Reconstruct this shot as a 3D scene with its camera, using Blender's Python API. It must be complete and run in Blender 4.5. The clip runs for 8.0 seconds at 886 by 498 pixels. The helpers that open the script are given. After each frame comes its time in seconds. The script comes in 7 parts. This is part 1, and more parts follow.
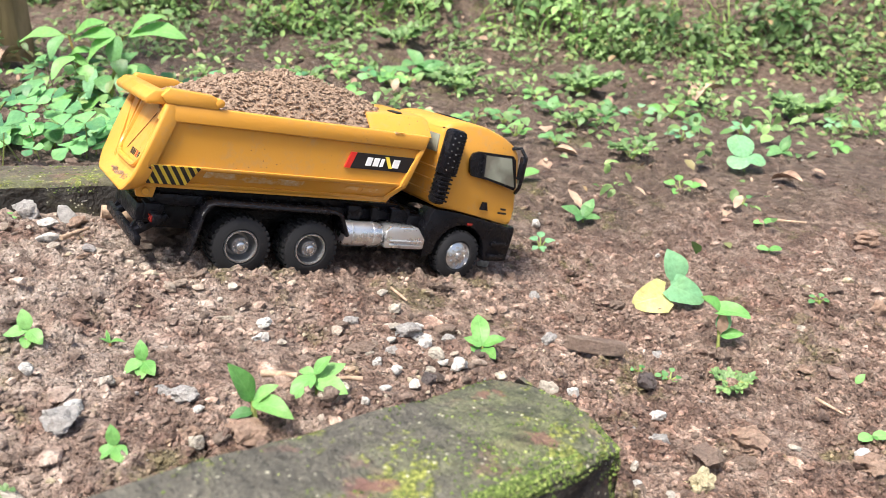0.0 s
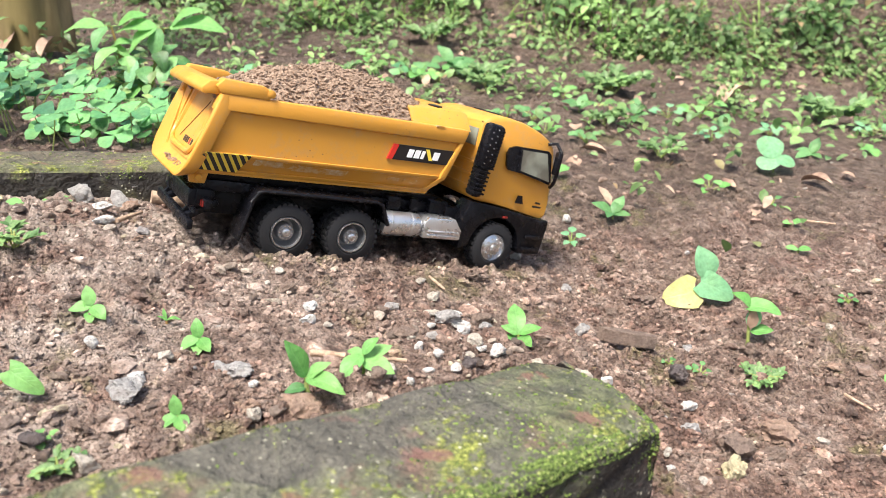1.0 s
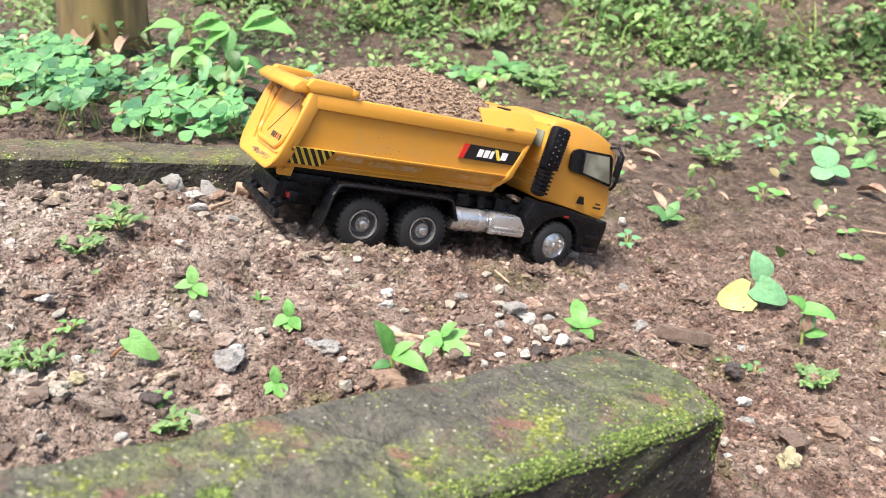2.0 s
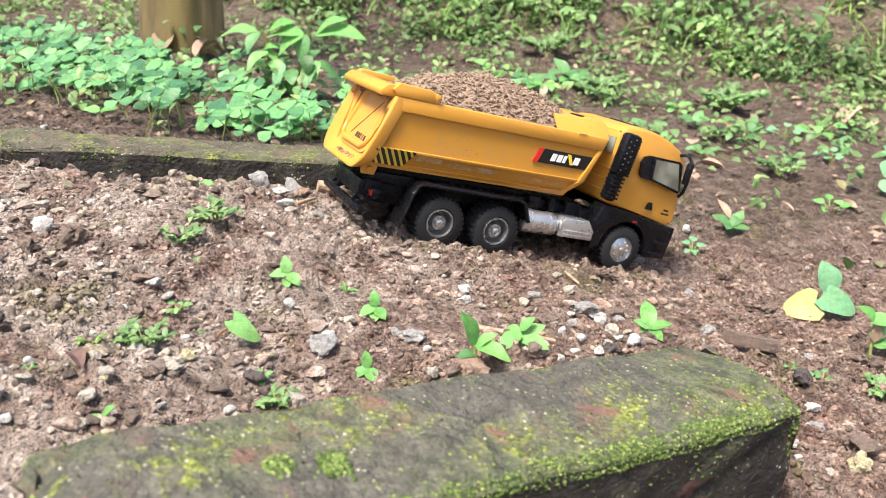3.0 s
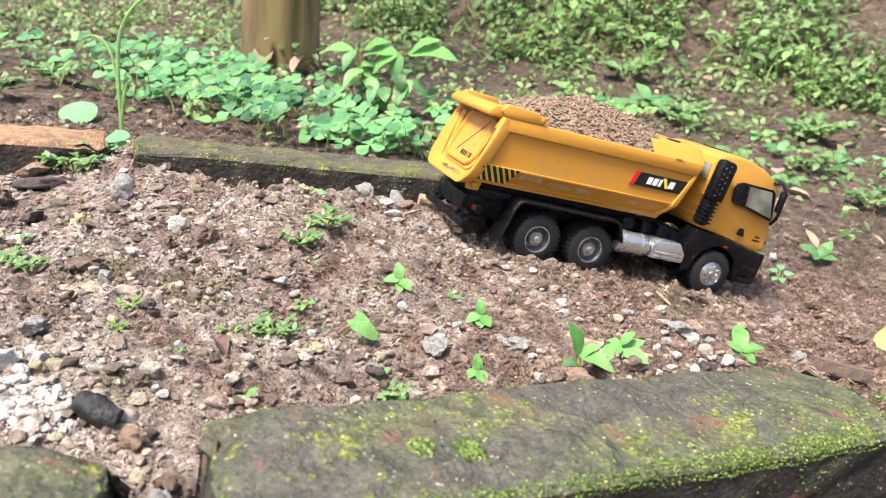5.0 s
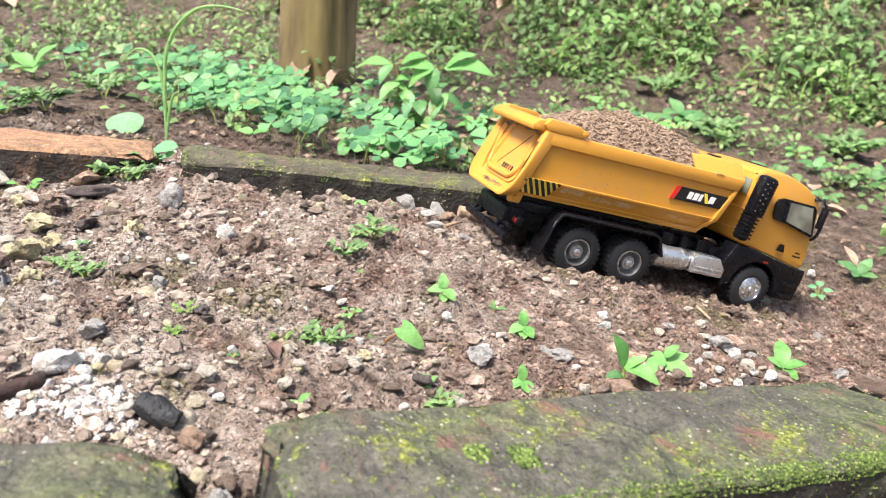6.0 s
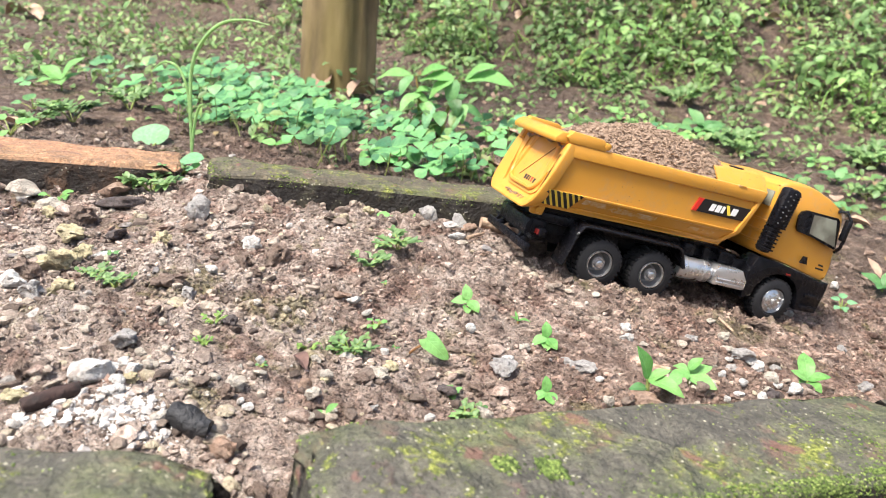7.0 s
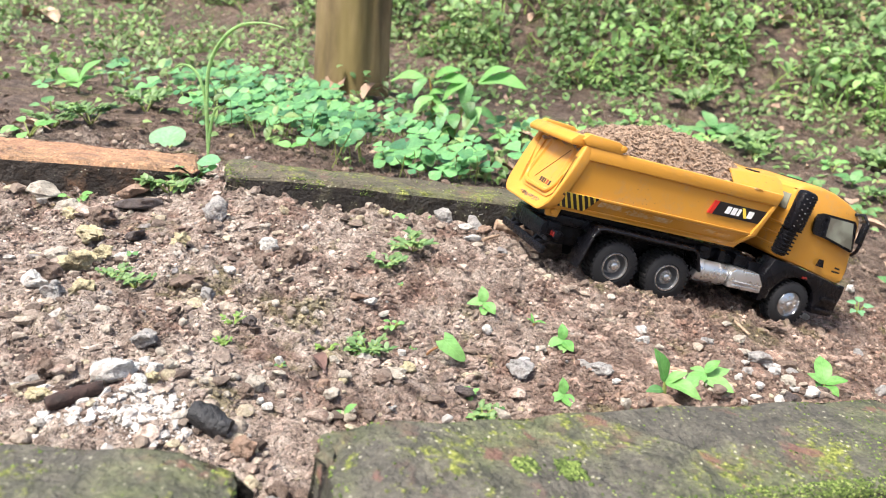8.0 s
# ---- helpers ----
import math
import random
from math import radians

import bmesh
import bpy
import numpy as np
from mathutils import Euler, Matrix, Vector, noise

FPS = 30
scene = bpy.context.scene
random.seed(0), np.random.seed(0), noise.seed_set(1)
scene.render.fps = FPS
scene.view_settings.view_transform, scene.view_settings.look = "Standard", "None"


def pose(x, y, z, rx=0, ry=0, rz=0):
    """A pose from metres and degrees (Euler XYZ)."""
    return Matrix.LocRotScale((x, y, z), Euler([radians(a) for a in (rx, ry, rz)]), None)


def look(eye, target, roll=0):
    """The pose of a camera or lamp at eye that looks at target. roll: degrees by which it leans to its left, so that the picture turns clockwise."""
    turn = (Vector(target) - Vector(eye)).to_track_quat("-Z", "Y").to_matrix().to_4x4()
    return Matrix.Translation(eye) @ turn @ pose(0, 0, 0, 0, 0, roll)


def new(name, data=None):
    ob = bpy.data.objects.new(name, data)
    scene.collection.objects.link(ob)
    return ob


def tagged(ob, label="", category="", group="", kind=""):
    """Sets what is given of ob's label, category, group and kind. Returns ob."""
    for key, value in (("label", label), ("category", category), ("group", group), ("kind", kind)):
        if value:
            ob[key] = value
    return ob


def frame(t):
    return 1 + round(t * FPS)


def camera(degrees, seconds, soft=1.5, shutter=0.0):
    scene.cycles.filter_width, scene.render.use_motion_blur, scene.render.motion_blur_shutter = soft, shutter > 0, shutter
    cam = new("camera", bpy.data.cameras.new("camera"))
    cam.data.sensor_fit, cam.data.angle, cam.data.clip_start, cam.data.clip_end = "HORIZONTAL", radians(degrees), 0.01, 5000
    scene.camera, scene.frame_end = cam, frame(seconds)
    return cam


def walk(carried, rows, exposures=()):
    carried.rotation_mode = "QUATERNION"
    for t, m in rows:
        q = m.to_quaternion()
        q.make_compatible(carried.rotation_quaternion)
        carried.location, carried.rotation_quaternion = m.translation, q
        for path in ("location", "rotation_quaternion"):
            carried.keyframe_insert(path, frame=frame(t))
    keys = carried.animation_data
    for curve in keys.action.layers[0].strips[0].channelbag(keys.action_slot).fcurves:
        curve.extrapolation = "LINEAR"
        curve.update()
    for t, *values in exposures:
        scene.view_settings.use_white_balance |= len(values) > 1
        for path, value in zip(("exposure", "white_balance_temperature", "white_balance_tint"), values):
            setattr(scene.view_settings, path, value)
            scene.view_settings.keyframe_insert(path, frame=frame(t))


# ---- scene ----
cam = camera(60.47, 8.0, soft=0.7)
PATH = [
    (0, (0.00260, -0.00783, 0.12172), (-0.0336, 1.9122, -0.4369), -3.16),
    (0.5, (0.00006, -0.01037, 0.12010), (-0.0511, 1.9071, -0.4462), -2.72),
    (1, (-0.00711, -0.01923, 0.12161), (-0.0915, 1.8983, -0.4406), -2.32),
    (1.5, (-0.01398, -0.03031, 0.12293), (-0.1456, 1.8862, -0.4336), -1.93),
    (2.8, (-0.03151, -0.05630, 0.12429), (-0.3116, 1.8494, -0.4140), -0.71),
    (3, (-0.03387, -0.05872, 0.12404), (-0.3382, 1.8450, -0.4084), -0.69),
    (3.5, (-0.03727, -0.06361, 0.12368), (-0.3862, 1.8354, -0.3978), -0.34),
    (4, (-0.04069, -0.06938, 0.12271), (-0.4251, 1.8247, -0.3916), 0.11),
    (4.5, (-0.04485, -0.07448, 0.12335), (-0.4650, 1.8155, -0.3783), 0.46),
    (5, (-0.05083, -0.08217, 0.12625), (-0.5114, 1.8024, -0.3598), 0.82),
    (6.5, (-0.06029, -0.09098, 0.12641), (-0.6082, 1.7814, -0.3142), 1.12),
    (7, (-0.06120, -0.09321, 0.12831), (-0.6287, 1.7754, -0.3034), 1.03),
    (7.5, (-0.06243, -0.09443, 0.12785), (-0.6443, 1.7706, -0.3000), 1.03),
    (8, (-0.06353, -0.09554, 0.12844), (-0.6573, 1.7660, -0.2981), 1.03),
]
walk(cam, [(t, look(eye, target, roll)) for t, eye, target, roll in PATH])
cam.data.dof.use_dof, cam.data.dof.focus_distance, cam.data.dof.aperture_fstop = True, 0.36, 20.0
SKY, SUN = 0.1, 3.1
scene.view_settings.exposure = 1.33
TX, TY, TZ, THEAD, TPITCH, TROLL = -0.0975, 0.3338, 0.0135, 33.8, 13.9, 5.0

# ---- light: an overcast sky with a broad soft sun, high up ----
world = bpy.data.worlds.new("overcast_sky")
scene.world = world
world.use_nodes = True
wn = world.node_tree.nodes
sky = wn.new("ShaderNodeTexSky")
sky.sky_type = "NISHITA"
sky.sun_disc = False
sky.sun_elevation = radians(62)
sky.sun_rotation = radians(200)
sky.air_density, sky.dust_density, sky.ozone_density = 1.0, 4.0, 1.0
wn["Background"].inputs["Strength"].default_value = SKY
world.node_tree.links.new(sky.outputs["Color"], wn["Background"].inputs["Color"])
sun = bpy.data.lights.new("sun", "SUN")
sun.energy, sun.angle, sun.color = SUN, radians(16), (1.0, 0.95, 0.86)
sun_ob = new("sun", sun)
sun_ob.matrix_world = look((-0.35, -0.75, 2.0), (0.05, 0.2, 0.0))


# ---- materials ----
class Mat:
    """A node material with a principled shader, and short ways to add texture to it."""

    def __init__(self, name, colour=(0.5, 0.5, 0.5), rough=0.6, metal=0.0, spec=0.5):
        self.m = bpy.data.materials.new(name)
        self.m.use_nodes = True
        self.t = self.m.node_tree
        self.n, self.l = self.t.nodes, self.t.links
        self.b = self.n["Principled BSDF"]
        self.b.inputs["Base Color"].default_value = (*colour, 1)
        self.b.inputs["Roughness"].default_value = rough
        self.b.inputs["Metallic"].default_value = metal
        self.b.inputs["Specular IOR Level"].default_value = spec
        self.co = self.n.new("ShaderNodeTexCoord").outputs["Object"]
        self.geo = self.n.new("ShaderNodeNewGeometry")

    def world(self):
        self.co = self.geo.outputs["Position"]
        return self

    def noise(self, scale, detail=4, rough=0.55, distort=0.0):
        k = self.n.new("ShaderNodeTexNoise")
        for key, v in (("Scale", scale), ("Detail", detail), ("Roughness", rough), ("Distortion", distort)):
            k.inputs[key].default_value = v
        self.l.new(self.co, k.inputs["Vector"])
        return k.outputs["Fac"]

    def cells(self, scale, feature="F1", out="Distance"):
        k = self.n.new("ShaderNodeTexVoronoi")
        k.feature = feature
        k.inputs["Scale"].default_value = scale
        self.l.new(self.co, k.inputs["Vector"])
        return k.outputs[out]

    def ramp(self, fac, *stops):
        k = self.n.new("ShaderNodeValToRGB")
        e = k.color_ramp.elements
        while len(e) < len(stops):
            e.new(0.5)
        for el, (p, c) in zip(e, stops):
            el.position = p
            el.color = (c, c, c, 1) if isinstance(c, (int, float)) else (*c, 1)
        self.l.new(fac, k.inputs["Fac"])
        return k.outputs["Color"]

    def mix(self, fac, a, b, how="MIX"):
        k = self.n.new("ShaderNodeMix")
        k.data_type, k.blend_type = "RGBA", how
        for s, v in ((k.inputs[0], fac), (k.inputs[6], a), (k.inputs[7], b)):
            if isinstance(v, (int, float)):
                s.default_value = v
            elif isinstance(v, tuple):
                s.default_value = (*v, 1)
            else:
                self.l.new(v, s)
        return k.outputs[2]

    def calc(self, op, a, b=0.0):
        k = self.n.new("ShaderNodeMath")
        k.operation = op
        for s, v in zip(k.inputs, (a, b)):
            if isinstance(v, (int, float)):
                s.default_value = v
            else:
                self.l.new(v, s)
        return k.outputs[0]

    def axis(self, which, src=None):
        k = self.n.new("ShaderNodeSeparateXYZ")
        self.l.new(src if src is not None else self.co, k.inputs[0])
        return k.outputs[which]

    def random(self):
        return self.n.new("ShaderNodeObjectInfo").outputs["Random"]

    def island(self):
        return self.geo.outputs["Random Per Island"]

    def colour(self, c):
        self.l.new(c, self.b.inputs["Base Color"])
        return self

    def roughness(self, c):
        self.l.new(c, self.b.inputs["Roughness"])
        return self

    def bump(self, height, dist, strength=1.0):
        k = self.n.new("ShaderNodeBump")
        k.inputs["Distance"].default_value = dist
        k.inputs["Strength"].default_value = strength
        self.l.new(height, k.inputs["Height"])
        old = self.b.inputs["Normal"].links
        if old:
            self.l.new(old[0].from_socket, k.inputs["Normal"])
        self.l.new(k.outputs[0], self.b.inputs["Normal"])
        return self


def soil_colours(m):
    patch, spot = m.noise(9, 5, 0.6), m.noise(31, 6, 0.66)
    clod = m.noise(105, 8, 0.7)
    grain = m.noise(520, 4, 0.68)
    red = m.ramp(clod, (0.34, (0.115, 0.066, 0.05)), (0.49, (0.282, 0.194, 0.152)), (0.66, (0.49, 0.375, 0.31)))
    rust = m.ramp(clod, (0.33, (0.1, 0.044, 0.032)), (0.49, (0.28, 0.158, 0.118)), (0.66, (0.46, 0.296, 0.234)))
    grey = m.ramp(clod, (0.33, (0.145, 0.1, 0.079)), (0.47, (0.43, 0.338, 0.283)), (0.64, (0.66, 0.56, 0.49)))
    dark = m.ramp(clod, (0.34, (0.078, 0.05, 0.036)), (0.5, (0.178, 0.124, 0.094)), (0.66, (0.33, 0.245, 0.19)))
    x, y = m.axis(0), m.axis(1)
    gravelly = m.ramp(m.calc("ADD", m.calc("MULTIPLY", x, -2.2), m.calc("MULTIPLY", patch, 0.7)), (0.45, 0.0), (0.9, 1.0))
    damp = m.ramp(m.calc("ADD", m.calc("ADD", m.calc("MULTIPLY", x, -0.25), y), m.calc("MULTIPLY", patch, 0.25)), (0.57, 0.0), (0.66, 1.0))
    off = m.n.new("ShaderNodeVectorMath")
    off.operation = "DISTANCE"
    m.l.new(m.co, off.inputs[0])
    off.inputs[1].default_value = (0, 0.3, 0)
    away = m.ramp(m.calc("ADD", off.outputs["Value"], m.calc("MULTIPLY", m.noise(3, 4), 0.8)), (0.85, 0.0), (1.4, 1.0))
    col = m.mix(m.ramp(spot, (0.51, 0.0), (0.61, 0.65)), m.mix(gravelly, red, grey), rust)
    col = m.mix(m.calc("MAXIMUM", damp, away), col, dark)
    wet = m.ramp(m.noise(30, 6, 0.72), (0.49, 0.0), (0.61, 0.75))
    col = m.mix(wet, col, m.ramp(clod, (0.34, (0.045, 0.025, 0.019)), (0.5, (0.16, 0.099, 0.076)), (0.66, (0.34, 0.235, 0.185))))
    moss = m.ramp(m.calc("ADD", m.calc("MULTIPLY", m.noise(19, 4, 0.6), 0.75), m.calc("MULTIPLY", m.noise(150, 5, 0.7), 0.35)), (0.615, 0.0), (0.69, 0.7))
    col = m.mix(moss, col, m.ramp(grain, (0.3, (0.075, 0.07, 0.024)), (0.5, (0.17, 0.15, 0.062)), (0.7, (0.27, 0.24, 0.11))))
    col = m.mix(0.5, col, m.ramp(grain, (0.32, 0.45), (0.5, 1.0), (0.68, 1.5)), "MULTIPLY")
    col = m.mix(0.3, col, m.ramp(m.noise(1300, 2, 0.6), (0.32, 0.55), (0.5, 1.0), (0.7, 1.45)), "MULTIPLY")
    specks = m.ramp(m.cells(420), (0.07, 1.0), (0.15, 0.0))
    pale = m.ramp(m.noise(60, 2), (0.5, 0.0), (0.66, 0.75))
    col = m.mix(m.calc("MULTIPLY", specks, pale), col, (0.58, 0.53, 0.475))
    return col, clod, grain


soil = Mat("soil", rough=0.85).world()
sc, clod, grain = soil_colours(soil)
soil.colour(sc).roughness(soil.ramp(soil.noise(14, 4), (0.38, 0.55), (0.58, 0.95)))
soil.bump(soil.noise(95, 4, 0.55), 0.014).bump(soil.noise(380, 4, 0.62), 0.005).bump(soil.noise(1200, 3, 0.6), 0.0014)

def crumb_material(name, single):
    """Crumbs and clods of soil: the ground's colours, each piece a little lighter or darker."""
    q = Mat(name, rough=0.9).world()
    pick = q.random() if single else q.island()
    tint = q.ramp(pick, (0.0, 0.5), (0.5, 0.92), (0.85, 1.25), (1.0, 1.8))
    q.colour(q.mix(1.0, soil_colours(q)[0], tint, "MULTIPLY")).bump(q.noise(420, 5, 0.66), 0.0035)
    return q


def gravel_material(name, single):
    """Mixed grit and pebbles, from dark brown to off-white, with soil stuck to them."""
    q = Mat(name, rough=0.85).world()
    pick = q.random() if single else q.island()
    c = q.ramp(pick, (0.0, (0.09, 0.066, 0.055)), (0.28, (0.2, 0.15, 0.12)), (0.48, (0.4, 0.32, 0.26)), (0.68, (0.53, 0.45, 0.37)), (0.82, (0.56, 0.48, 0.33)), (0.9, (0.6, 0.55, 0.48)), (0.95, (0.3, 0.28, 0.275)), (1.0, (0.64, 0.6, 0.555)))
    c = q.mix(q.ramp(q.noise(150, 5, 0.7), (0.5, 0.0), (0.64, 0.75)), c, (0.2, 0.14, 0.11))
    q.colour(q.mix(0.7, c, q.ramp(q.noise(420, 4, 0.7), (0.3, 0.45), (0.6, 1.15), (0.8, 1.3)), "MULTIPLY")).bump(q.noise(450, 6, 0.72), 0.0026)
    return q


crumb, clod_m = crumb_material("soil_crumb", False), crumb_material("soil_clod", True)
gravel_m, pebble_m = gravel_material("gravel_stone", False), gravel_material("pebble_stone", True)

STONES = {}
for kind, lo, hi, pit in (("white", (0.76, 0.735, 0.7), (0.88, 0.865, 0.84), (0.36, 0.28, 0.23)), ("grey", (0.34, 0.325, 0.315), (0.66, 0.63, 0.61), (0.2, 0.165, 0.145)),
                          ("dark", (0.085, 0.068, 0.068), (0.2, 0.165, 0.16), (0.09, 0.065, 0.055)), ("yellow", (0.58, 0.49, 0.29), (0.84, 0.75, 0.49), (0.16, 0.12, 0.075)),
                          ("brown", (0.19, 0.13, 0.102), (0.37, 0.275, 0.22), (0.1, 0.068, 0.052)), ("orange", (0.35, 0.215, 0.15), (0.6, 0.43, 0.33), (0.18, 0.11, 0.08)),
                          ("pale", (0.54, 0.47, 0.39), (0.78, 0.72, 0.63), (0.3, 0.23, 0.18))):
    q = Mat(kind + "_stone", rough=0.8)
    base = q.mix(q.ramp(q.noise(90, 5, 0.65), (0.35, 0.0), (0.65, 1.0)), lo, hi)
    dirt = q.ramp(q.calc("ADD", q.noise(45, 5, 0.7), q.calc("MULTIPLY", q.noise(400, 3), 0.35)), (0.68, 0.0), (0.86, 0.8))
    q.colour(q.mix(0.22 if kind in ("white", "yellow", "pale") else 0.4, q.mix(dirt, base, pit), q.ramp(q.noise(520, 4, 0.7), (0.3, 0.4), (0.6, 1.2)), "MULTIPLY")).bump(q.noise(300, 7, 0.75), 0.0045).bump(q.noise(1100, 3), 0.0006)
    STONES[kind] = q.m

ash = Mat("ash", rough=1.0).world()
ash.colour(ash.ramp(ash.noise(160, 5, 0.7), (0.35, (0.32, 0.29, 0.27)), (0.5, (0.52, 0.49, 0.465)), (0.7, (0.7, 0.68, 0.66)))).bump(ash.noise(600, 4), 0.001)

coal = Mat("charcoal", rough=0.5)
coal.colour(coal.ramp(coal.noise(120, 4), (0.35, (0.006, 0.006, 0.007)), (0.7, (0.035, 0.035, 0.038)))).bump(coal.noise(240, 5, 0.7), 0.002)
coal_b = Mat("charred_wood", rough=0.8)
coal_b.colour(coal_b.ramp(coal_b.noise(160, 4), (0.35, (0.012, 0.006, 0.005)), (0.7, (0.06, 0.03, 0.024)))).bump(coal_b.noise(400, 5), 0.001)


def brick_material(name, clay, crust, moss_edge, side_dark, grime=0.75):
    """A weathered brick: clay under a grey-green crust, with yellow-green moss on the top and thickest along one long edge."""
    q = Mat(name, rough=0.85)
    big, mid, fine = q.noise(24, 5, 0.6), q.noise(110, 5, 0.7), q.noise(700, 3, 0.7)
    cl = q.ramp(mid, (0.3, tuple(v * 0.5 for v in clay)), (0.6, clay), (0.8, tuple(min(1, v * 1.5) for v in clay)))
    cr = q.ramp(mid, (0.3, tuple(v * 0.45 for v in crust)), (0.52, crust), (0.75, tuple(v * 1.7 for v in crust)))
    col = q.mix(q.ramp(big, (0.26, 1.0), (0.36, 0.0)), cr, cl)
    col = q.mix(q.ramp(q.noise(40, 4, 0.6), (0.56, 0.0), (0.66, grime)), col, (0.17, 0.09, 0.073))
    col = q.mix(q.ramp(q.noise(17, 5, 0.65), (0.45, 0.0), (0.62, grime)), col, q.ramp(mid, (0.35, (0.04, 0.05, 0.022)), (0.65, (0.15, 0.165, 0.075))))
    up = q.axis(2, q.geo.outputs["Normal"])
    sheet = q.ramp(q.calc("ADD", q.calc("MULTIPLY", q.noise(30, 6, 0.65), 0.7), q.calc("MULTIPLY", q.noise(240, 4, 0.7), 0.5)), (moss_edge, 0.0), (moss_edge + 0.07, 1.0))
    wet = q.ramp(up, (0.1, 0.25), (0.5, 1.0))
    mosscol = q.ramp(fine, (0.28, (0.035, 0.045, 0.01)), (0.5, (0.14, 0.16, 0.03)), (0.72, (0.33, 0.34, 0.09)))
    col = q.mix(q.calc("MULTIPLY", sheet, wet), col, mosscol)
    col = q.mix(0.4, col, q.ramp(fine, (0.32, 0.5), (0.5, 1.0), (0.68, 1.5)), "MULTIPLY")
    col = q.mix(0.35, col, q.ramp(q.axis(0, q.cells(900, out="Color")), (0.0, 0.5), (0.6, 1.0), (1.0, 1.7)), "MULTIPLY")
    # Mix steep sides unevenly towards near-black.
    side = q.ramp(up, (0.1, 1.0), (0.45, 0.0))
    col = q.mix(q.calc("MULTIPLY", side, q.ramp(q.noise(60, 4), (0.5, 0.97), (0.7, side_dark))), col, (0.02, 0.016, 0.014))
    pale = q.ramp(q.cells(330), (0.12, 1.0), (0.2, 0.0))
    col = q.mix(q.calc("MULTIPLY", pale, q.ramp(q.noise(60, 3), (0.46, 0.0), (0.58, 0.8))), col, (0.5, 0.48, 0.36))
    pits = q.ramp(q.noise(190, 5, 0.7), (0.3, 0.85), (0.4, 0.0))
    col = q.mix(pits, col, (0.03, 0.026, 0.018))
    rust = q.ramp(q.calc("MULTIPLY", q.noise(36, 3), q.noise(95, 4)), (0.345, 0.0), (0.385, 0.65))
    col = q.mix(rust, col, (0.17, 0.075, 0.062))
    q.colour(col).roughness(q.ramp(mid, (0.35, 0.6), (0.6, 0.95)))
    q.bump(q.noise(60, 6, 0.65), 0.006).bump(q.noise(190, 5, 0.65), 0.0016).bump(q.noise(500, 3, 0.5), 0.0008)
    return q.m


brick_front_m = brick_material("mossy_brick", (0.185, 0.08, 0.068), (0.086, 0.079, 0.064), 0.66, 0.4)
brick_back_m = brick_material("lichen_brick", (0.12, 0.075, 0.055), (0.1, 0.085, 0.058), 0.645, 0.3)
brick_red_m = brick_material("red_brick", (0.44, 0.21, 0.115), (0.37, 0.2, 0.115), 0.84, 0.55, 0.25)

moss_m = Mat("moss", rough=1.0).world()
moss_m.colour(moss_m.mix(0.6, moss_m.ramp(moss_m.island(), (0.0, (0.03, 0.05, 0.01)), (0.45, (0.1, 0.15, 0.03)), (0.85, (0.19, 0.27, 0.06)), (1.0, (0.37, 0.42, 0.14))), moss_m.ramp(moss_m.noise(1500, 3), (0.3, 0.5), (0.7, 1.4)), "MULTIPLY")).bump(moss_m.noise(1800, 3), 0.0008)


def leaf_material(name, dark, light, yellow=(0.3, 0.3, 0.05), dead=0.0, glow=0.3, rough=0.42, by_island=False, veins=False):
    """A living leaf: mottled, slightly glossy, and letting light through."""
    q = Mat(name, rough=rough, spec=0.35)
    r = q.island() if by_island else q.random()
    col = q.mix(r, dark, light)
    col = q.mix(q.ramp(q.noise(70, 3), (0.45, 0.0), (0.75, 0.2)), col, yellow)
    col = q.mix(0.5, col, q.ramp(q.noise(350, 3, 0.6), (0.3, 0.6), (0.7, 1.3)), "MULTIPLY")
    if by_island:
        col = q.mix(0.8, col, q.ramp(q.noise(7, 5, 0.62), (0.32, (0.4, 0.46, 0.42)), (0.5, 0.95), (0.66, (1.4, 1.5, 1.2))), "MULTIPLY")
    if dead:
        k = q.n.new("ShaderNodeTexWhiteNoise")
        k.noise_dimensions = "1D"
        q.l.new(q.calc("MULTIPLY", r, 91.7), k.inputs["W"])
        col = q.mix(q.ramp(k.outputs["Value"], (1 - dead - 0.04, 0.0), (1 - dead + 0.02, 1.0)), col, (0.34, 0.24, 0.13))
    if veins:
        uv = q.n.new("ShaderNodeUVMap").outputs[0]
        across, along = q.calc("ABSOLUTE", q.axis(0, uv)), q.axis(1, uv)
        rib = q.ramp(across, (0.03, 1.0), (0.1, 0.0))
        comb = q.calc("PINGPONG", q.calc("SUBTRACT", q.calc("MULTIPLY", along, 7.0), q.calc("MULTIPLY", across, 2.2)), 0.5)
        net = q.calc("MAXIMUM", rib, q.ramp(comb, (0.04, 0.55), (0.14, 0.0)))
        col = q.mix(q.calc("MULTIPLY", net, 0.14), col, tuple(min(1.0, v * 1.3 + 0.05) for v in light))
        col = q.mix(q.ramp(q.calc("ADD", across, q.calc("MULTIPLY", q.noise(120, 3), 0.4)), (1.05, 0.0), (1.3, 0.35)), col, yellow)
        q.bump(net, 0.0001)
    q.colour(col).bump(q.noise(260, 3), 0.0006)
    tr = q.n.new("ShaderNodeBsdfTranslucent")
    q.l.new(col, tr.inputs["Color"])
    mx = q.n.new("ShaderNodeMixShader")
    mx.inputs[0].default_value = glow
    q.l.new(q.b.outputs[0], mx.inputs[1])
    q.l.new(tr.outputs[0], mx.inputs[2])
    q.l.new(mx.outputs[0], q.n["Material Output"].inputs["Surface"])
    return q.m


